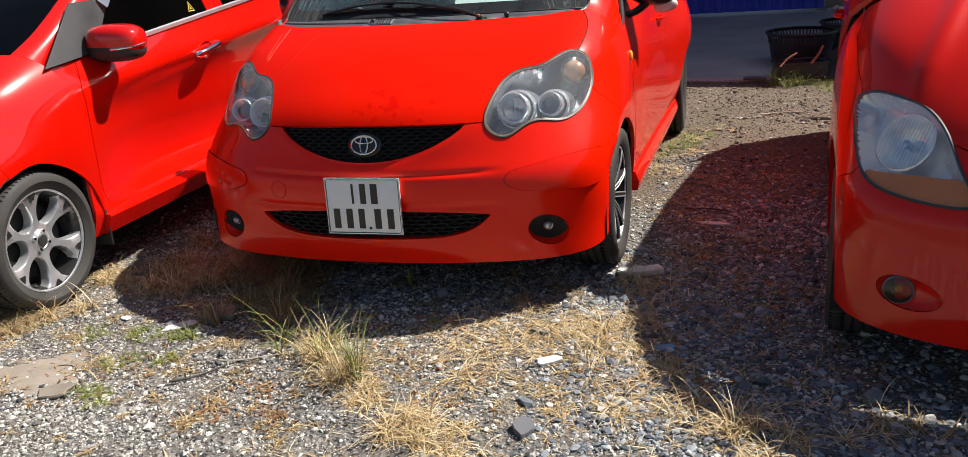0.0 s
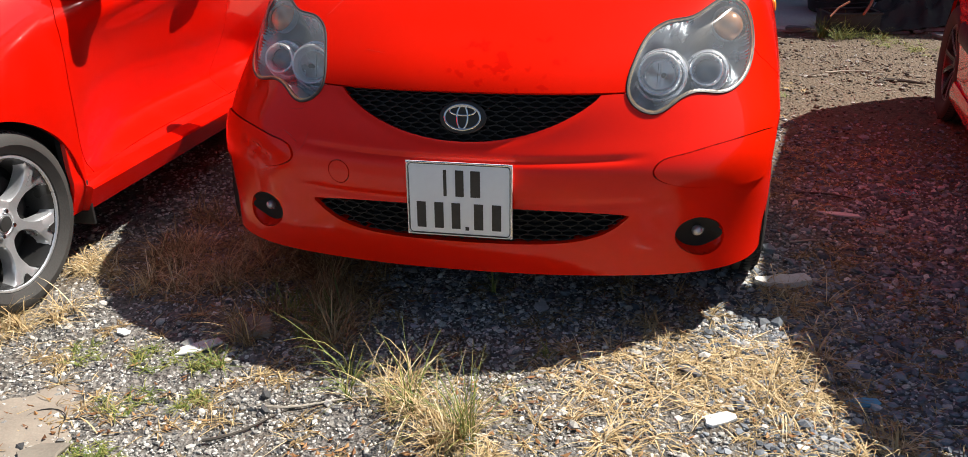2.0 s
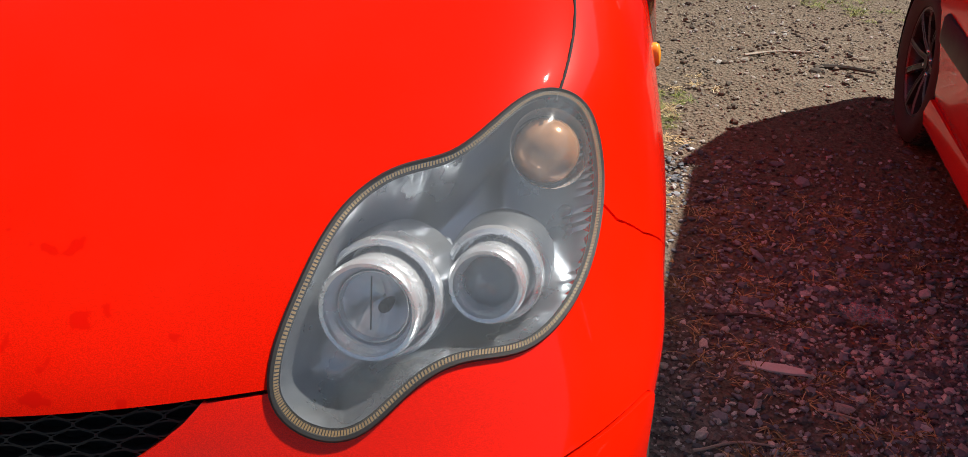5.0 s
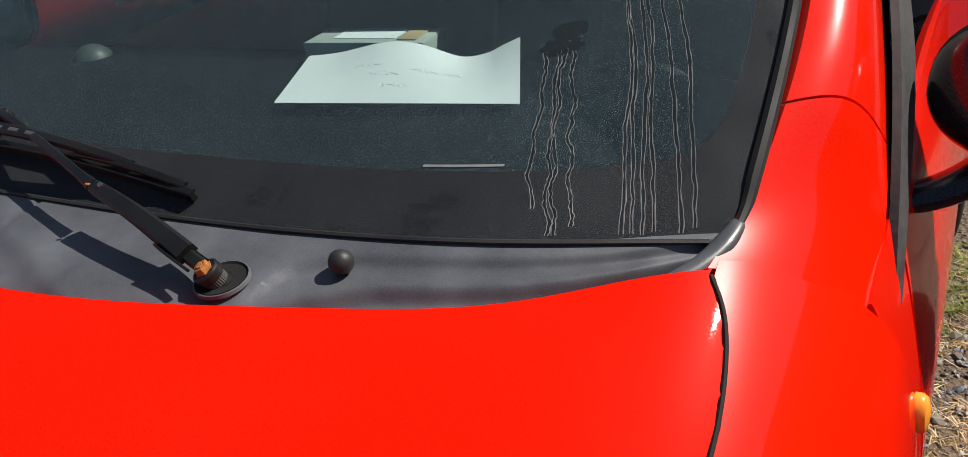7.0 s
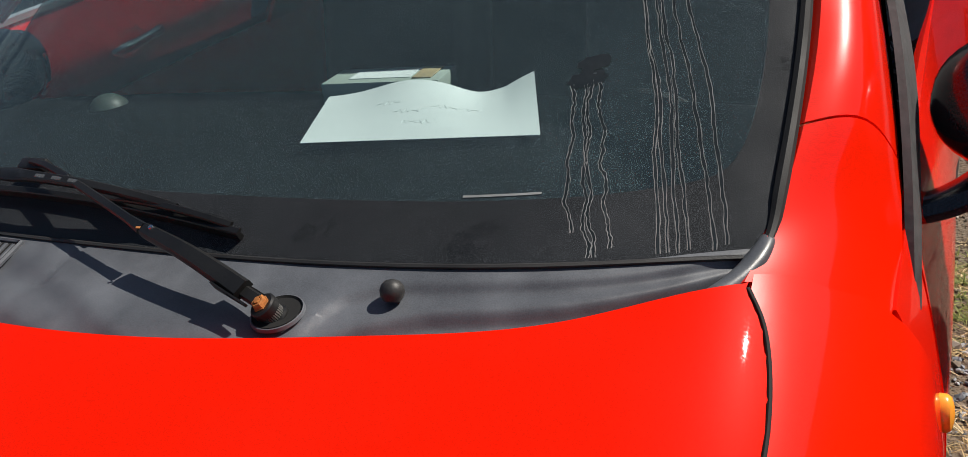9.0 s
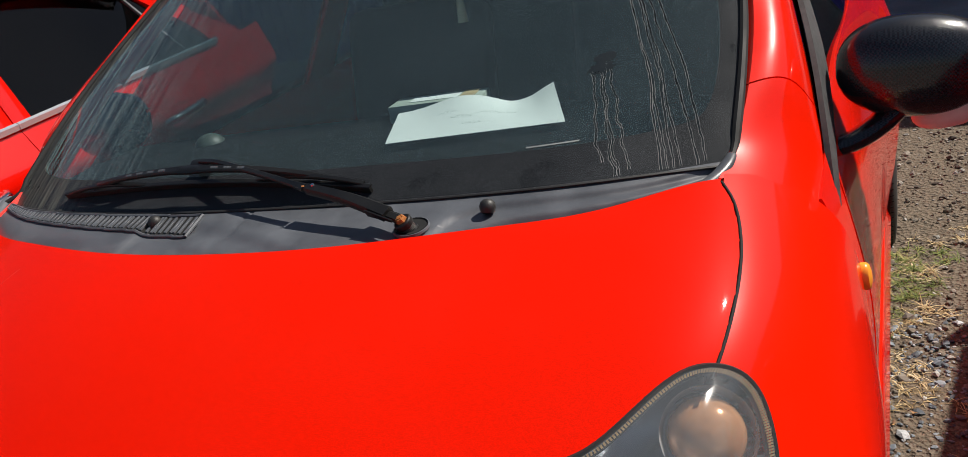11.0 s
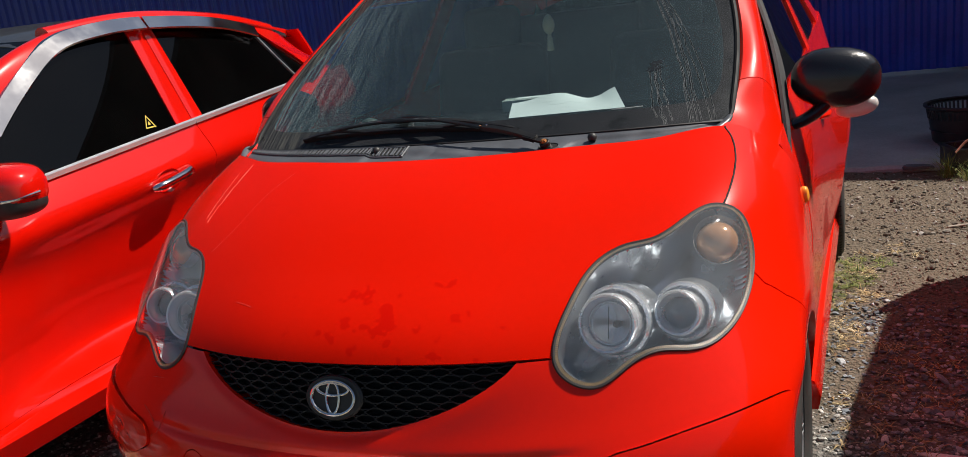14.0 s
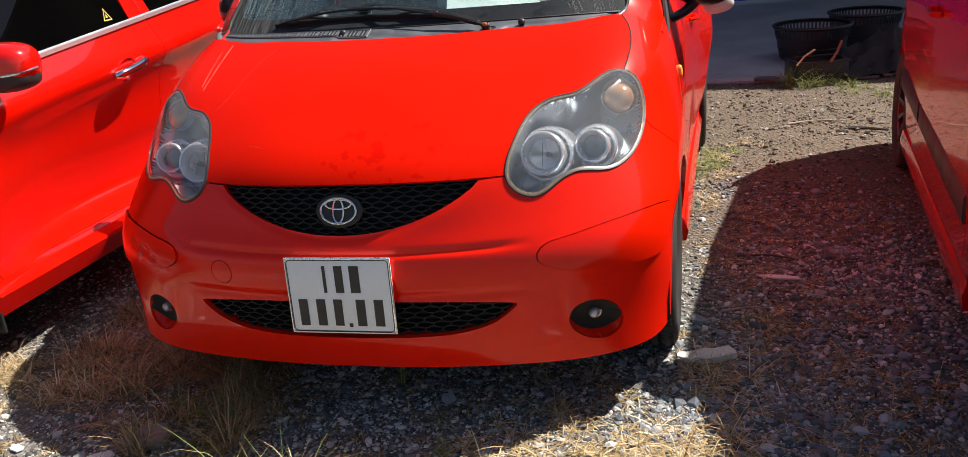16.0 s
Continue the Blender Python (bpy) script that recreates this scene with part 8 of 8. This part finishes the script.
straw += [(1.36, -0.72, 160, 0.10, 0.12, 0.35), (-1.37, 0.25, 170, 0.12, 0.09, 0.55), (-1.30, 0.18, 90, 0.12, 0.07, 0.55),
         (-1.47, -0.22, 190, 0.16, 0.12, 0.55), (-1.60, -0.35, 170, 0.15, 0.14, 0.5), (-1.52, -0.52, 160, 0.12, 0.14, 0.4), (-1.35, -0.55, 90, 0.10, 0.12, 0.3), (-1.40, -0.80, 120, 0.10, 0.14, 0.3), (-1.05, -0.75, 50, 0.06, 0.08, 0.5)]
straw += [(0.28 + 0.075 * k, -0.12 + 0.10 * math.sin(2.3 * k), 55, 0.10, 0.09, 0.18) for k in range(9)]
straw += [(0.16, -0.63, 130, 0.10, 0.08, 0.3), (0.88, 0.36, 60, 0.12, 0.05, 0.5), (0.56, 0.06, 60, 0.09, 0.05, 0.6), (0.49, 0.11, 50, 0.08, 0.04, 0.6), (0.78, -0.62, 60, 0.07, 0.07, 0.3), (0.93, -0.58, 50, 0.10, 0.05, 0.4), (1.54, -0.55, 100, 0.11, 0.12, 0.4), (1.75, -0.62, 90, 0.10, 0.12, 0.4)]
straw += [(-0.80 + 0.32 * math.sin(5.1 * k), 0.24 + 0.15 * math.cos(3.7 * k), 40, 0.15, 0.06, 0.8) for k in range(14)]
straw += [(0.95, 2.30, 160, 0.06, 0.16, 0.3), (1.00, 2.62, 140, 0.06, 0.14, 0.3), (0.90, 1.95, 110, 0.06, 0.13, 0.3), (1.15, 2.9, 60, 0.05, 0.15, 0.3)]
straw += [(0.90 + 0.10 * math.sin(7 * k), 0.45 - 0.09 * k, 36, 0.13, 0.09, 0.45) for k in range(12)]
v, f = blades(straw, rng)
loose = [(rng.uniform(-1.7, 1.9), rng.uniform(-1.5, 0.5), 2, 0.10, 0.06, 0.10) for _ in range(330)]
loose += [(rng.uniform(0.3, 1.5), rng.uniform(-0.9, 0.5), 6, 0.07, 0.08, 0.18) for _ in range(70)]
lv, lf = blades(loose, rng)
v, f = np.concatenate([v, lv]), np.concatenate([f, lf + len(v)])
stuff("dry_grass", v, f, STRAW, "flattened pale yellow straw grass on gravel", "grass")
brown = [(-0.75 + rng.uniform(-0.45, 0.38), 0.30 + rng.uniform(-0.24, 0.45), 52, 0.16, 0.07, 0.75) for _ in range(46)]
brown += [(-0.52 + rng.uniform(-0.14, 0.20), -0.02 + rng.uniform(-0.16, 0.16), 40, 0.15, 0.06, 0.9) for _ in range(12)]
brown += [(1.05, -0.15, 60, 0.09, 0.10, 0.3), (1.25, 0.48, 110, 0.09, 0.12, 0.3), (1.08, 0.66, 130, 0.10, 0.13, 0.3), (1.42, 0.30, 90, 0.09, 0.12, 0.3), (1.35, 0.95, 70, 0.06, 0.14, 0.2), (1.30, 1.75, 200, 0.05, 0.22, 0.2), (1.55, 1.55, 140, 0.05, 0.18, 0.2), (1.12, 1.55, 80, 0.05, 0.15, 0.2)]
brown += [(-0.32, -0.71, 60, 0.05, 0.06, 0.4), (-0.06, -0.77, 50, 0.04, 0.05, 0.5), (-0.30, -0.85, 60, 0.05, 0.06, 0.4), (0.02, -0.85, 40, 0.04, 0.05, 0.4), (-0.55, -0.74, 60, 0.05, 0.09, 0.3), (-0.62, -0.52, 70, 0.05, 0.10, 0.3)]
brown += [(0.0, -0.42, 130, 0.07, 0.14, 0.25), (0.22, -0.50, 90, 0.06, 0.10, 0.25), (0.92, 2.2, 90, 0.06, 0.15, 0.3), (0.90, 1.9, 140, 0.06, 0.16, 0.3), (0.93, 2.55, 60, 0.06, 0.15, 0.3)]
brown += [(1.45, -0.25, 80, 0.08, 0.14, 0.3), (1.22, 0.10, 90, 0.08, 0.12, 0.3), (1.18, -0.38, 80, 0.08, 0.12, 0.3), (0.40, 0.30, 60, 0.10, 0.10, 0.4), (0.65, 0.25, 80, 0.12, 0.10, 0.5)]
v, f = blades(brown, rng)
mats = [(rng.uniform(-1.15, 0.95), rng.uniform(-0.55, 0.55), 26, 0.08, 0.10, 0.12) for _ in range(90)]
mats += [(rng.uniform(0.95, 1.7), rng.uniform(-0.9, 1.9), 26, 0.06, 0.10, 0.14) for _ in range(95)]
mats += [(rng.uniform(-1.6, 1.4), rng.uniform(-1.4, -0.5), 12, 0.05, 0.06, 0.15) for _ in range(60)]
lv, lf = blades(mats, rng)
v, f = np.concatenate([v, lv]), np.concatenate([f, lf + len(v)])
stuff("brown_grass", v, f, BROWN, "matted brown dead grass in the shade", "grass")
green = [(-1.02, -0.32, 80, 0.045, 0.06, 0.6), (-0.81, -0.31, 110, 0.05, 0.07, 0.6), (-0.66, -0.28, 80, 0.07, 0.06, 0.7), (-0.78, -0.49, 80, 0.045, 0.07, 0.6), (-0.64, -0.46, 90, 0.045, 0.05, 0.6), (-0.76, -0.71, 120, 0.04, 0.05, 0.5), (-0.69, -0.75, 90, 0.04, 0.05, 0.5), (-0.45, -0.05, 60, 0.16, 0.09, 0.9), (-0.60, 0.02, 40, 0.14, 0.09, 0.9), (0.98, 2.52, 220, 0.06, 0.13, 0.5), (1.05, 2.73, 190, 0.06, 0.12, 0.5), (0.91, 2.25, 70, 0.05, 0.1, 0.5)]
green += [(1.72, 4.42, 120, 0.20, 0.12, 0.9), (1.90, 4.38, 90, 0.16, 0.12, 0.8), (1.60, 4.45, 40, 0.28, 0.05, 1.2), (2.05, 4.15, 110, 0.10, 0.16, 0.6), (2.2, 3.95, 90, 0.08, 0.16, 0.5), (0.235, -0.13, 12, 0.10, 0.02, 0.8), (0.05, 0.18, 10, 0.16, 0.03, 1.1)]
v, f = blades(green, rng)
stuff("green_grass", v, f, GREEN, "sparse green blades between the stones", "grass")
# the one tall tuft in the open
tuft = thing("grass_tuft", "tall half-dry grass tuft with green and yellow blades", "grass")
v, f = blades([(0.06, -0.545, 75, 0.20, 0.05, 0.95), (0.00, -0.48, 55, 0.18, 0.07, 0.85), (-0.12, -0.38, 80, 0.18, 0.09, 0.8)], rng)
part("dry_blade", (v, f.tolist()), STRAW, tuft)
v, f = blades([(0.10, -0.52, 30, 0.24, 0.03, 1.25), (-0.05, -0.42, 18, 0.27, 0.06, 1.1), (-0.24, -0.33, 24, 0.24, 0.08, 1.0)], rng)
part("green_blade", (v, f.tolist()), GREEN, tuft)


# ---- litter on the ground ----
# brown leaf flakes in loose drifts
flakes_v, flakes_f = [], []
for fx, fy, count, reach in ((-0.29, -0.75, 70, 0.09), (-0.06, -0.75, 60, 0.06), (-0.16, -0.63, 50, 0.09), (0.35, -0.55, 60, 0.20), (-0.80, -0.60, 60, 0.20), (0.95, -0.30, 80, 0.20), (0.10, -0.30, 90, 0.30), (1.25, 0.30, 120, 0.30), (-0.60, 0.05, 120, 0.30), (1.20, 1.4, 90, 0.3)):
    for _ in range(count):
        px, py = fx + rng.normal(0, reach * 0.6), fy + rng.normal(0, reach * 0.6)
        a, ln, wd, tip = rng.uniform(0, 2 * np.pi), rng.uniform(0.006, 0.017), rng.uniform(0.002, 0.006), rng.uniform(0.001, 0.007)
        d, e = np.array((math.cos(a), math.sin(a), 0)), np.array((-math.sin(a), math.cos(a), 0))
        o = np.array((px, py, float(swell(np.array(px), np.array(py))) + 0.006))
        n0 = len(flakes_v)
        flakes_v += [o - d * ln + (0, 0, tip), o + e * wd, o + d * ln + (0, 0, tip * 0.6), o - e * wd]
        flakes_f.append((n0, n0 + 1, n0 + 2, n0 + 3))
LEAF = blade_material("dead_leaf", [(0.0, (0.14, 0.06, 0.025)), (0.6, (0.30, 0.14, 0.05)), (1.0, (0.42, 0.25, 0.10))])
stuff("leaf_litter", np.array(flakes_v), np.array(flakes_f), LEAF, "reddish brown flakes of dead leaves on gravel", "leaf litter")
ring_m = pose(-0.934, -0.614, float(swell(np.array(-0.934), np.array(-0.614))) + 0.004, 2, 3, 0)
wire = part("wire_ring", moved(tube([(0.050 * math.cos(a), 0.044 * math.sin(a), 0) for a in np.linspace(0, 2 * np.pi, 40, endpoint=False)], 0.0013, 6, True), ring_m), BLACK_PLASTIC, None)
tagged(wire, "thin dark wire ring lying on bare earth", "wire")

def rough_slab(sx, sy, sz, rng, wear=0.12):
    """A broken flat piece with an uneven outline."""
    n = 9
    a = np.sort(rng.uniform(0, 2 * np.pi, n))
    a = np.linspace(0, 2 * np.pi, n, endpoint=False) + rng.normal(0, 0.14, n)
    r = 1 + rng.normal(0, wear, n)
    sq = 1 / np.maximum(np.abs(np.cos(a)), np.abs(np.sin(a))) ** 0.7
    top = np.stack([sx / 2 * r * sq * np.cos(a), sy / 2 * r * sq * np.sin(a), np.full(n, sz) + rng.normal(0, sz * 0.08, n)], 1)
    rim = top * (1.06, 1.06, 0.55)
    bot = top * (1.0, 1.0, 0.0)
    v = np.concatenate([top, rim, bot])
    f = [list(range(n)), list(range(2 * n, 3 * n))[::-1]]
    for o in (0, n):
        f += [[o + k, o + n + k, o + n + (k + 1) % n, o + (k + 1) % n] for k in range(n)]
    return v, [q[::-1] if i > 1 else q for i, q in enumerate(f)]


rng = np.random.default_rng(8)
PALE = speckled("pale_board", (0.78, 0.78, 0.76), 0.8, 120, 0.3, 0.15)
PALE_STONE = speckled("pale_stone", (0.70, 0.68, 0.64), 0.9, 120, 0.5, 0.2)
TAN_STONE = speckled("tan_stone", (0.25, 0.22, 0.18), 0.95, 120, 0.6, 0.25)
SLATE = speckled("dark_slate", (0.13, 0.135, 0.15), 0.7, 150, 0.4, 0.25)
BLUE_BIT = speckled("blue_plastic", (0.10, 0.35, 0.55), 0.4, 120, 0.1, 0.1)
FILM = clear_pane("plastic_film", (0.88, 0.86, 0.88), 0.16, (0.62, 0.55, 0.58), 0.2, 0.12)
for name, x, y, size, turn_z, mat, label, cat in (
    ("board_scrap", -0.725, -0.232, (0.130, 0.044, 0.006), 38, PALE, "pale grey broken strip of board on gravel", "scrap"),
    ("paper_scrap", -0.985, -0.198, (0.042, 0.024, 0.005), -15, PALE, "small crumpled white scrap on gravel", "scrap"),
    ("board_scrap", 0.690, -0.308, (0.085, 0.040, 0.008), 28, PALE, "small pale rectangular scrap on straw", "scrap"),
    ("slate_piece", 0.694, -0.710, (0.085, 0.060, 0.016), 100, SLATE, "dark triangular piece of slate on gravel", "stone"),
    ("flat_stone", -0.855, -0.740, (0.10, 0.07, 0.012), 12, TAN_STONE, "tan flat stone half sunk in earth", "stone"),
    ("flat_stone", -0.62, -0.13, (0.13, 0.09, 0.025), 20, TAN_STONE, "brown flat stone among dead grass", "stone"),
    ("flat_stone", 0.935, 0.446, (0.125, 0.055, 0.022), 12, PALE_STONE, "pale oval flat stone beside the front tyre", "stone"),
    ("flat_stone", 0.855, 0.424, (0.060, 0.040, 0.018), -30, PALE_STONE, "pale flat stone beside the front tyre", "stone"),
    ("slate_piece", 0.62, -0.12, (0.07, 0.035, 0.010), -35, SLATE, "dark stone chip on straw", "stone"),
    ("plastic_scrap", 0.113, -0.498, (0.030, 0.016, 0.003), -15, BLUE_BIT, "small blue plastic scrap at the grass tuft", "scrap"),
    ("plastic_scrap", 1.030, -0.190, (0.085, 0.030, 0.006), 10, BLUE_BIT, "dull blue plastic scrap in the shade", "scrap"),
    ("plastic_strip", 1.190, 1.055, (0.160, 0.026, 0.006), -12, PALE_STONE, "grey flat plastic strip on gravel", "scrap"),
):
    ob = part(name, moved(rough_slab(*size, rng), pose(x, y, float(swell(np.array(x), np.array(y))) + 0.003, 2, -2, turn_z)), mat, None)
    tagged(ob, label, cat)
nx, ny = np.meshgrid(np.linspace(-1, 1, 15), np.linspace(-1, 1, 11))
crumple = 0.010 + 0.012 * np.abs(np.sin(5 * nx + 3 * ny) * np.sin(4 * ny - 2 * nx)) + 0.004 * rng.random(nx.shape)
film = part("plastic_film", moved(sheet_solid(np.stack([0.052 * nx + 0.012 * np.sin(3 * ny), 0.034 * ny + 0.01 * np.sin(4 * nx), crumple], -1), np.array((0, 0, 0.0006))), pose(1.436, 1.262, 0.0, 0, 0, -24)), FILM, None)
tagged(film, "crumpled clear and reddish plastic film on gravel", "plastic film")
WOOD = speckled("bleached_wood", (0.45, 0.40, 0.33), 0.85, 150, 0.4, 0.3)
DARK_WOOD = speckled("dark_wood", (0.07, 0.06, 0.05), 0.85, 150, 0.4, 0.3)
for x, y, ln, a, r, mat, label in ((1.31, 0.90, 0.13, -30, 0.0035, WOOD, "thin bleached twig on gravel"), (1.62, 3.30, 0.34, 8, 0.006, WOOD, "long bleached twig on dry earth"), (1.86, 3.10, 0.22, -18, 0.012, DARK_WOOD, "dark stick on dry earth"), (-0.42, -0.52, 0.26, 40, 0.004, DARK_WOOD, "dark twig on gravel"), (-0.30, -0.42, 0.30, 12, 0.004, WOOD, "dry stalk on gravel"), (1.05, 0.80, 0.16, 8, 0.004, WOOD, "short bleached twig beside dead grass"), (1.15, 1.25, 0.22, -10, 0.005, DARK_WOOD, "dark twig in the shade")):
    k = np.linspace(-0.5, 0.5, 9)
    line = np.stack([ln * k, 0.06 * ln * np.sin(5 * k + x), np.full(9, r * 0.8) + 0.004], 1)
    ob = part("twig", moved(tube(line, np.linspace(r, r * 0.5, 9), 6), pose(x, y, float(swell(np.array(x), np.array(y))), 0, 0, a)), mat, None)
    tagged(ob, label, "twig", "twigs")

# ---- yard at the back: slab, walls, roof over it ----
CONCRETE = speckled("grey_concrete", (0.40, 0.415, 0.42), 0.85, 60, 0.3, 0.28, stains=1.6)
sx_ = np.linspace(-9, 9, 120)
edge_y = 4.68 + 0.03 * np.sin(3.1 * sx_) + np.random.default_rng(2).normal(0, 0.012, 120)
slab_top = np.stack([np.stack([sx_, edge_y - 0.02, np.full(120, 0.0)], 1), np.stack([sx_, edge_y, np.full(120, 0.022)], 1), *[np.stack([sx_, np.full(120, y), np.full(120, 0.026)], 1) for y in (5.2, 6.5, 8.0, 10.6)]])
tagged(part("concrete_slab", sheet_solid(slab_top, np.array((0, 0, 0.1))), CONCRETE, None), "worn grey concrete yard slab with a broken edge", "slab", kind="structure")
BLUE = speckled("blue_sheet_metal", (0.012, 0.045, 0.42), 0.38, 40, 0.05, 0.25, stains=2.0)
prof, px = [], -22.0
while px < 2.36:
    prof += [(px, 0.0), (px + 0.030, -0.028), (px + 0.085, -0.028), (px + 0.115, 0.0)]
    px += 0.157
prof = np.array(prof)
wall_grid = np.stack([np.stack([prof[:, 0], 9.42 + prof[:, 1], np.full(len(prof), z)], 1) for z in (0.06, 1.2, 2.4, 3.7)])
me = mesh_of("wall_back", *sheet_solid(wall_grid, np.array((0, -0.004, 0))), BLUE, False)
tagged(new("wall_back", me), "dark blue corrugated sheet-metal wall", "wall", kind="structure")
GREY_SHEET = speckled("grey_sheet_metal", (0.34, 0.38, 0.40), 0.5, 40, 0.08, 0.3, stains=1.2)
tagged(part("wall_side", moved(slab(7.5, 0.08, 3.5, 0.005), pose(6.16, 10.05, 1.85)), GREY_SHEET, None), "weathered grey sheet-metal wall", "wall", kind="structure")
for k in range(8):
    tagged(part("wall_seam", moved(slab(0.03, 0.02, 3.5, 0.004), pose(2.62 + 0.95 * k, 10.0, 1.85)), GREY_SHEET, None), "raised seam on the grey wall", "trim", kind="structure")
tagged(part("wall_post", moved(slab(0.09, 0.5, 3.6, 0.01), pose(2.42, 9.76, 1.8)), GREY_SHEET, None), "grey post at the end of the blue wall", "post", kind="structure")
tagged(part("wall_foot", moved(slab(7.5, 0.22, 0.14, 0.03), pose(6.2, 9.86, 0.08)), TAN_STONE, None), "low brown earth and brick footing", "footing", kind="structure")
v, f = scatter_stones(500, 2.4, 6.0, 9.3, 9.8, 0.07, np.random.default_rng(4))
v[:, 2] += 0.03
stuff("rubble", v, f, STONES, "dark rubble along the foot of the wall", "rubble")
ROOF = speckled("roof_sheet", (0.20, 0.21, 0.22), 0.6, 40, 0.05, 0.2)
tagged(part("roof_canopy", moved(slab(44, 6.4, 0.06, 0.01), pose(-4.0, 9.32, 4.0)), ROOF, None), "sheet-metal canopy roof over the slab", "roof", kind="structure")
for x in (-20.0, 9.0):
    tagged(part("canopy_post", moved(slab(0.12, 0.12, 4.0, 0.01), pose(x, 7.1, 2.0)), GREY_SHEET, None), "grey steel canopy post", "post", kind="structure")

# ---- baskets, crate and heap on the slab's edge ----
BASKET = speckled("black_basket_plastic", (0.018, 0.018, 0.020), 0.45, 90, 0.15, 0.4)


def basket():
    """A round plastic basket: floor, ribbed wall, slotted band and thick rim."""
    ob = thing("round_basket", "large round black plastic basket with a slotted rim", "basket", group="baskets on the slab")
    r0, r1, h = 0.235, 0.285, 0.27
    at = lambda z: r0 + (r1 - r0) * z / h
    part("wall", lathe([(0.0, 0.006), (r0 - 0.01, 0.006), (at(0.02), 0.02), (at(0.185), 0.185), (at(0.185) - 0.006, 0.185), (at(0.02) - 0.008, 0.024), (0.0, 0.016)], 56, False), BASKET, ob)
    part("rim", lathe([(at(0.245) - 0.006, 0.245), (at(0.245) + 0.002, 0.245), (r1 + 0.006, 0.252), (r1 + 0.016, 0.262), (r1 + 0.014, 0.274), (r1, 0.276), (at(0.245) - 0.006, 0.268)], 56, False), BASKET, ob)
    for k in range(60):
        a = 360 * k / 60
        part("slat", moved(slab(0.006, 0.013, 0.072, 0.0), pose(0, 0, 0, 0, 0, a) @ pose(at(0.215), 0, 0.215, 0, 10, 0)), BASKET, ob)
    part("hoop", lathe([(at(0.10), 0.096), (at(0.10) + 0.007, 0.1), (at(0.10), 0.106)], 56, False), BASKET, ob)
    return ob


b1 = basket()
b1.matrix_basis = pose(1.86, 5.33, 0.024, 0, 0, 10)
copy_thing(b1, pose(2.36, 5.93, 0.024, 0, 0, 47))
crate = thing("plastic_crate", "broken black plastic crate with an orange stick across it", "crate", pose(1.80, 4.62, 0.0, 0, 0, 14))
for x, y, sx, sy in ((0, -0.12, 0.36, 0.012), (0, 0.12, 0.36, 0.012), (-0.18, 0, 0.012, 0.24), (0.18, 0, 0.012, 0.24)):
    wall = part("wall", moved(slab(sx, sy, 0.13, 0.003), pose(x, y, 0.075)), BASKET, crate)
    part("lip", moved(slab(sx + 0.02, sy + 0.02, 0.016, 0.003), pose(x, y, 0.14)), BASKET, wall)
part("floor", moved(slab(0.35, 0.23, 0.012, 0.002), pose(0, 0, 0.02)), BASKET, crate)
part("stick", tube([(0.04, -0.15, 0.145), (0.13, -0.04, 0.190), (0.20, 0.06, 0.240)], 0.010, 8), speckled("orange_red_wood", (0.45, 0.10, 0.05), 0.6, 90, 0.2, 0.3), crate, "orange-red stick")
part("stick", tube([(-0.20, -0.15, 0.135), (-0.14, -0.13, 0.190), (-0.07, -0.14, 0.235)], 0.007, 8), speckled("pale_orange_wood", (0.55, 0.27, 0.18), 0.6, 90, 0.2, 0.3), crate)
SHEETING = speckled("black_sheeting", (0.014, 0.0145, 0.016), 0.75, 40, 0.3, 0.5)
hx, hy = np.meshgrid(np.linspace(-1, 1, 56), np.linspace(-1, 1, 44))
rr = np.sqrt(hx**2 + hy**2)
fold = 0.17 * np.exp(-1.9 * rr**2) * (1 + 0.0 * hx)
rng = np.random.default_rng(14)
for k in range(9):
    a, ph, fr = rng.uniform(0, np.pi), rng.uniform(0, 6), rng.uniform(5, 15)
    fold = fold + 0.020 * np.exp(-1.4 * rr**2) * (1 - np.abs(np.sin(fr * (hx * math.cos(a) + hy * math.sin(a)) + ph))) ** 1.5 * 1.6
edge = 1 - 0.16 * np.abs(np.sin(4 * np.arctan2(hy, hx) + 1))
heap = part("plastic_sheeting", moved(sheet_solid(np.stack([0.50 * hx * edge, 0.36 * hy * edge, np.maximum(fold, 0.008)], -1), np.array((0, 0, 0.004))), pose(2.34, 4.90, 0.012, 0, 0, 20)), SHEETING, None)
tagged(heap, "crumpled heap of black plastic sheeting beside the baskets", "plastic sheeting")
for x, y, sx, sy, a in ((2.12, 4.55, 0.16, 0.07, 20), (2.42, 4.42, 0.22, 0.09, -25), (2.3, 4.62, 0.20, 0.05, 60), (1.45, 4.62, 0.18, 0.06, 8), (2.6, 4.5, 0.2, 0.1, 0)):
    ob = part("dark_scrap", moved(rough_slab(sx, sy, 0.02, rng), pose(x, y, 0.006, 4, 3, a)), SLATE, None)
    tagged(ob, "dark flat scrap lying by the slab edge", "scrap", "scraps by the slab")
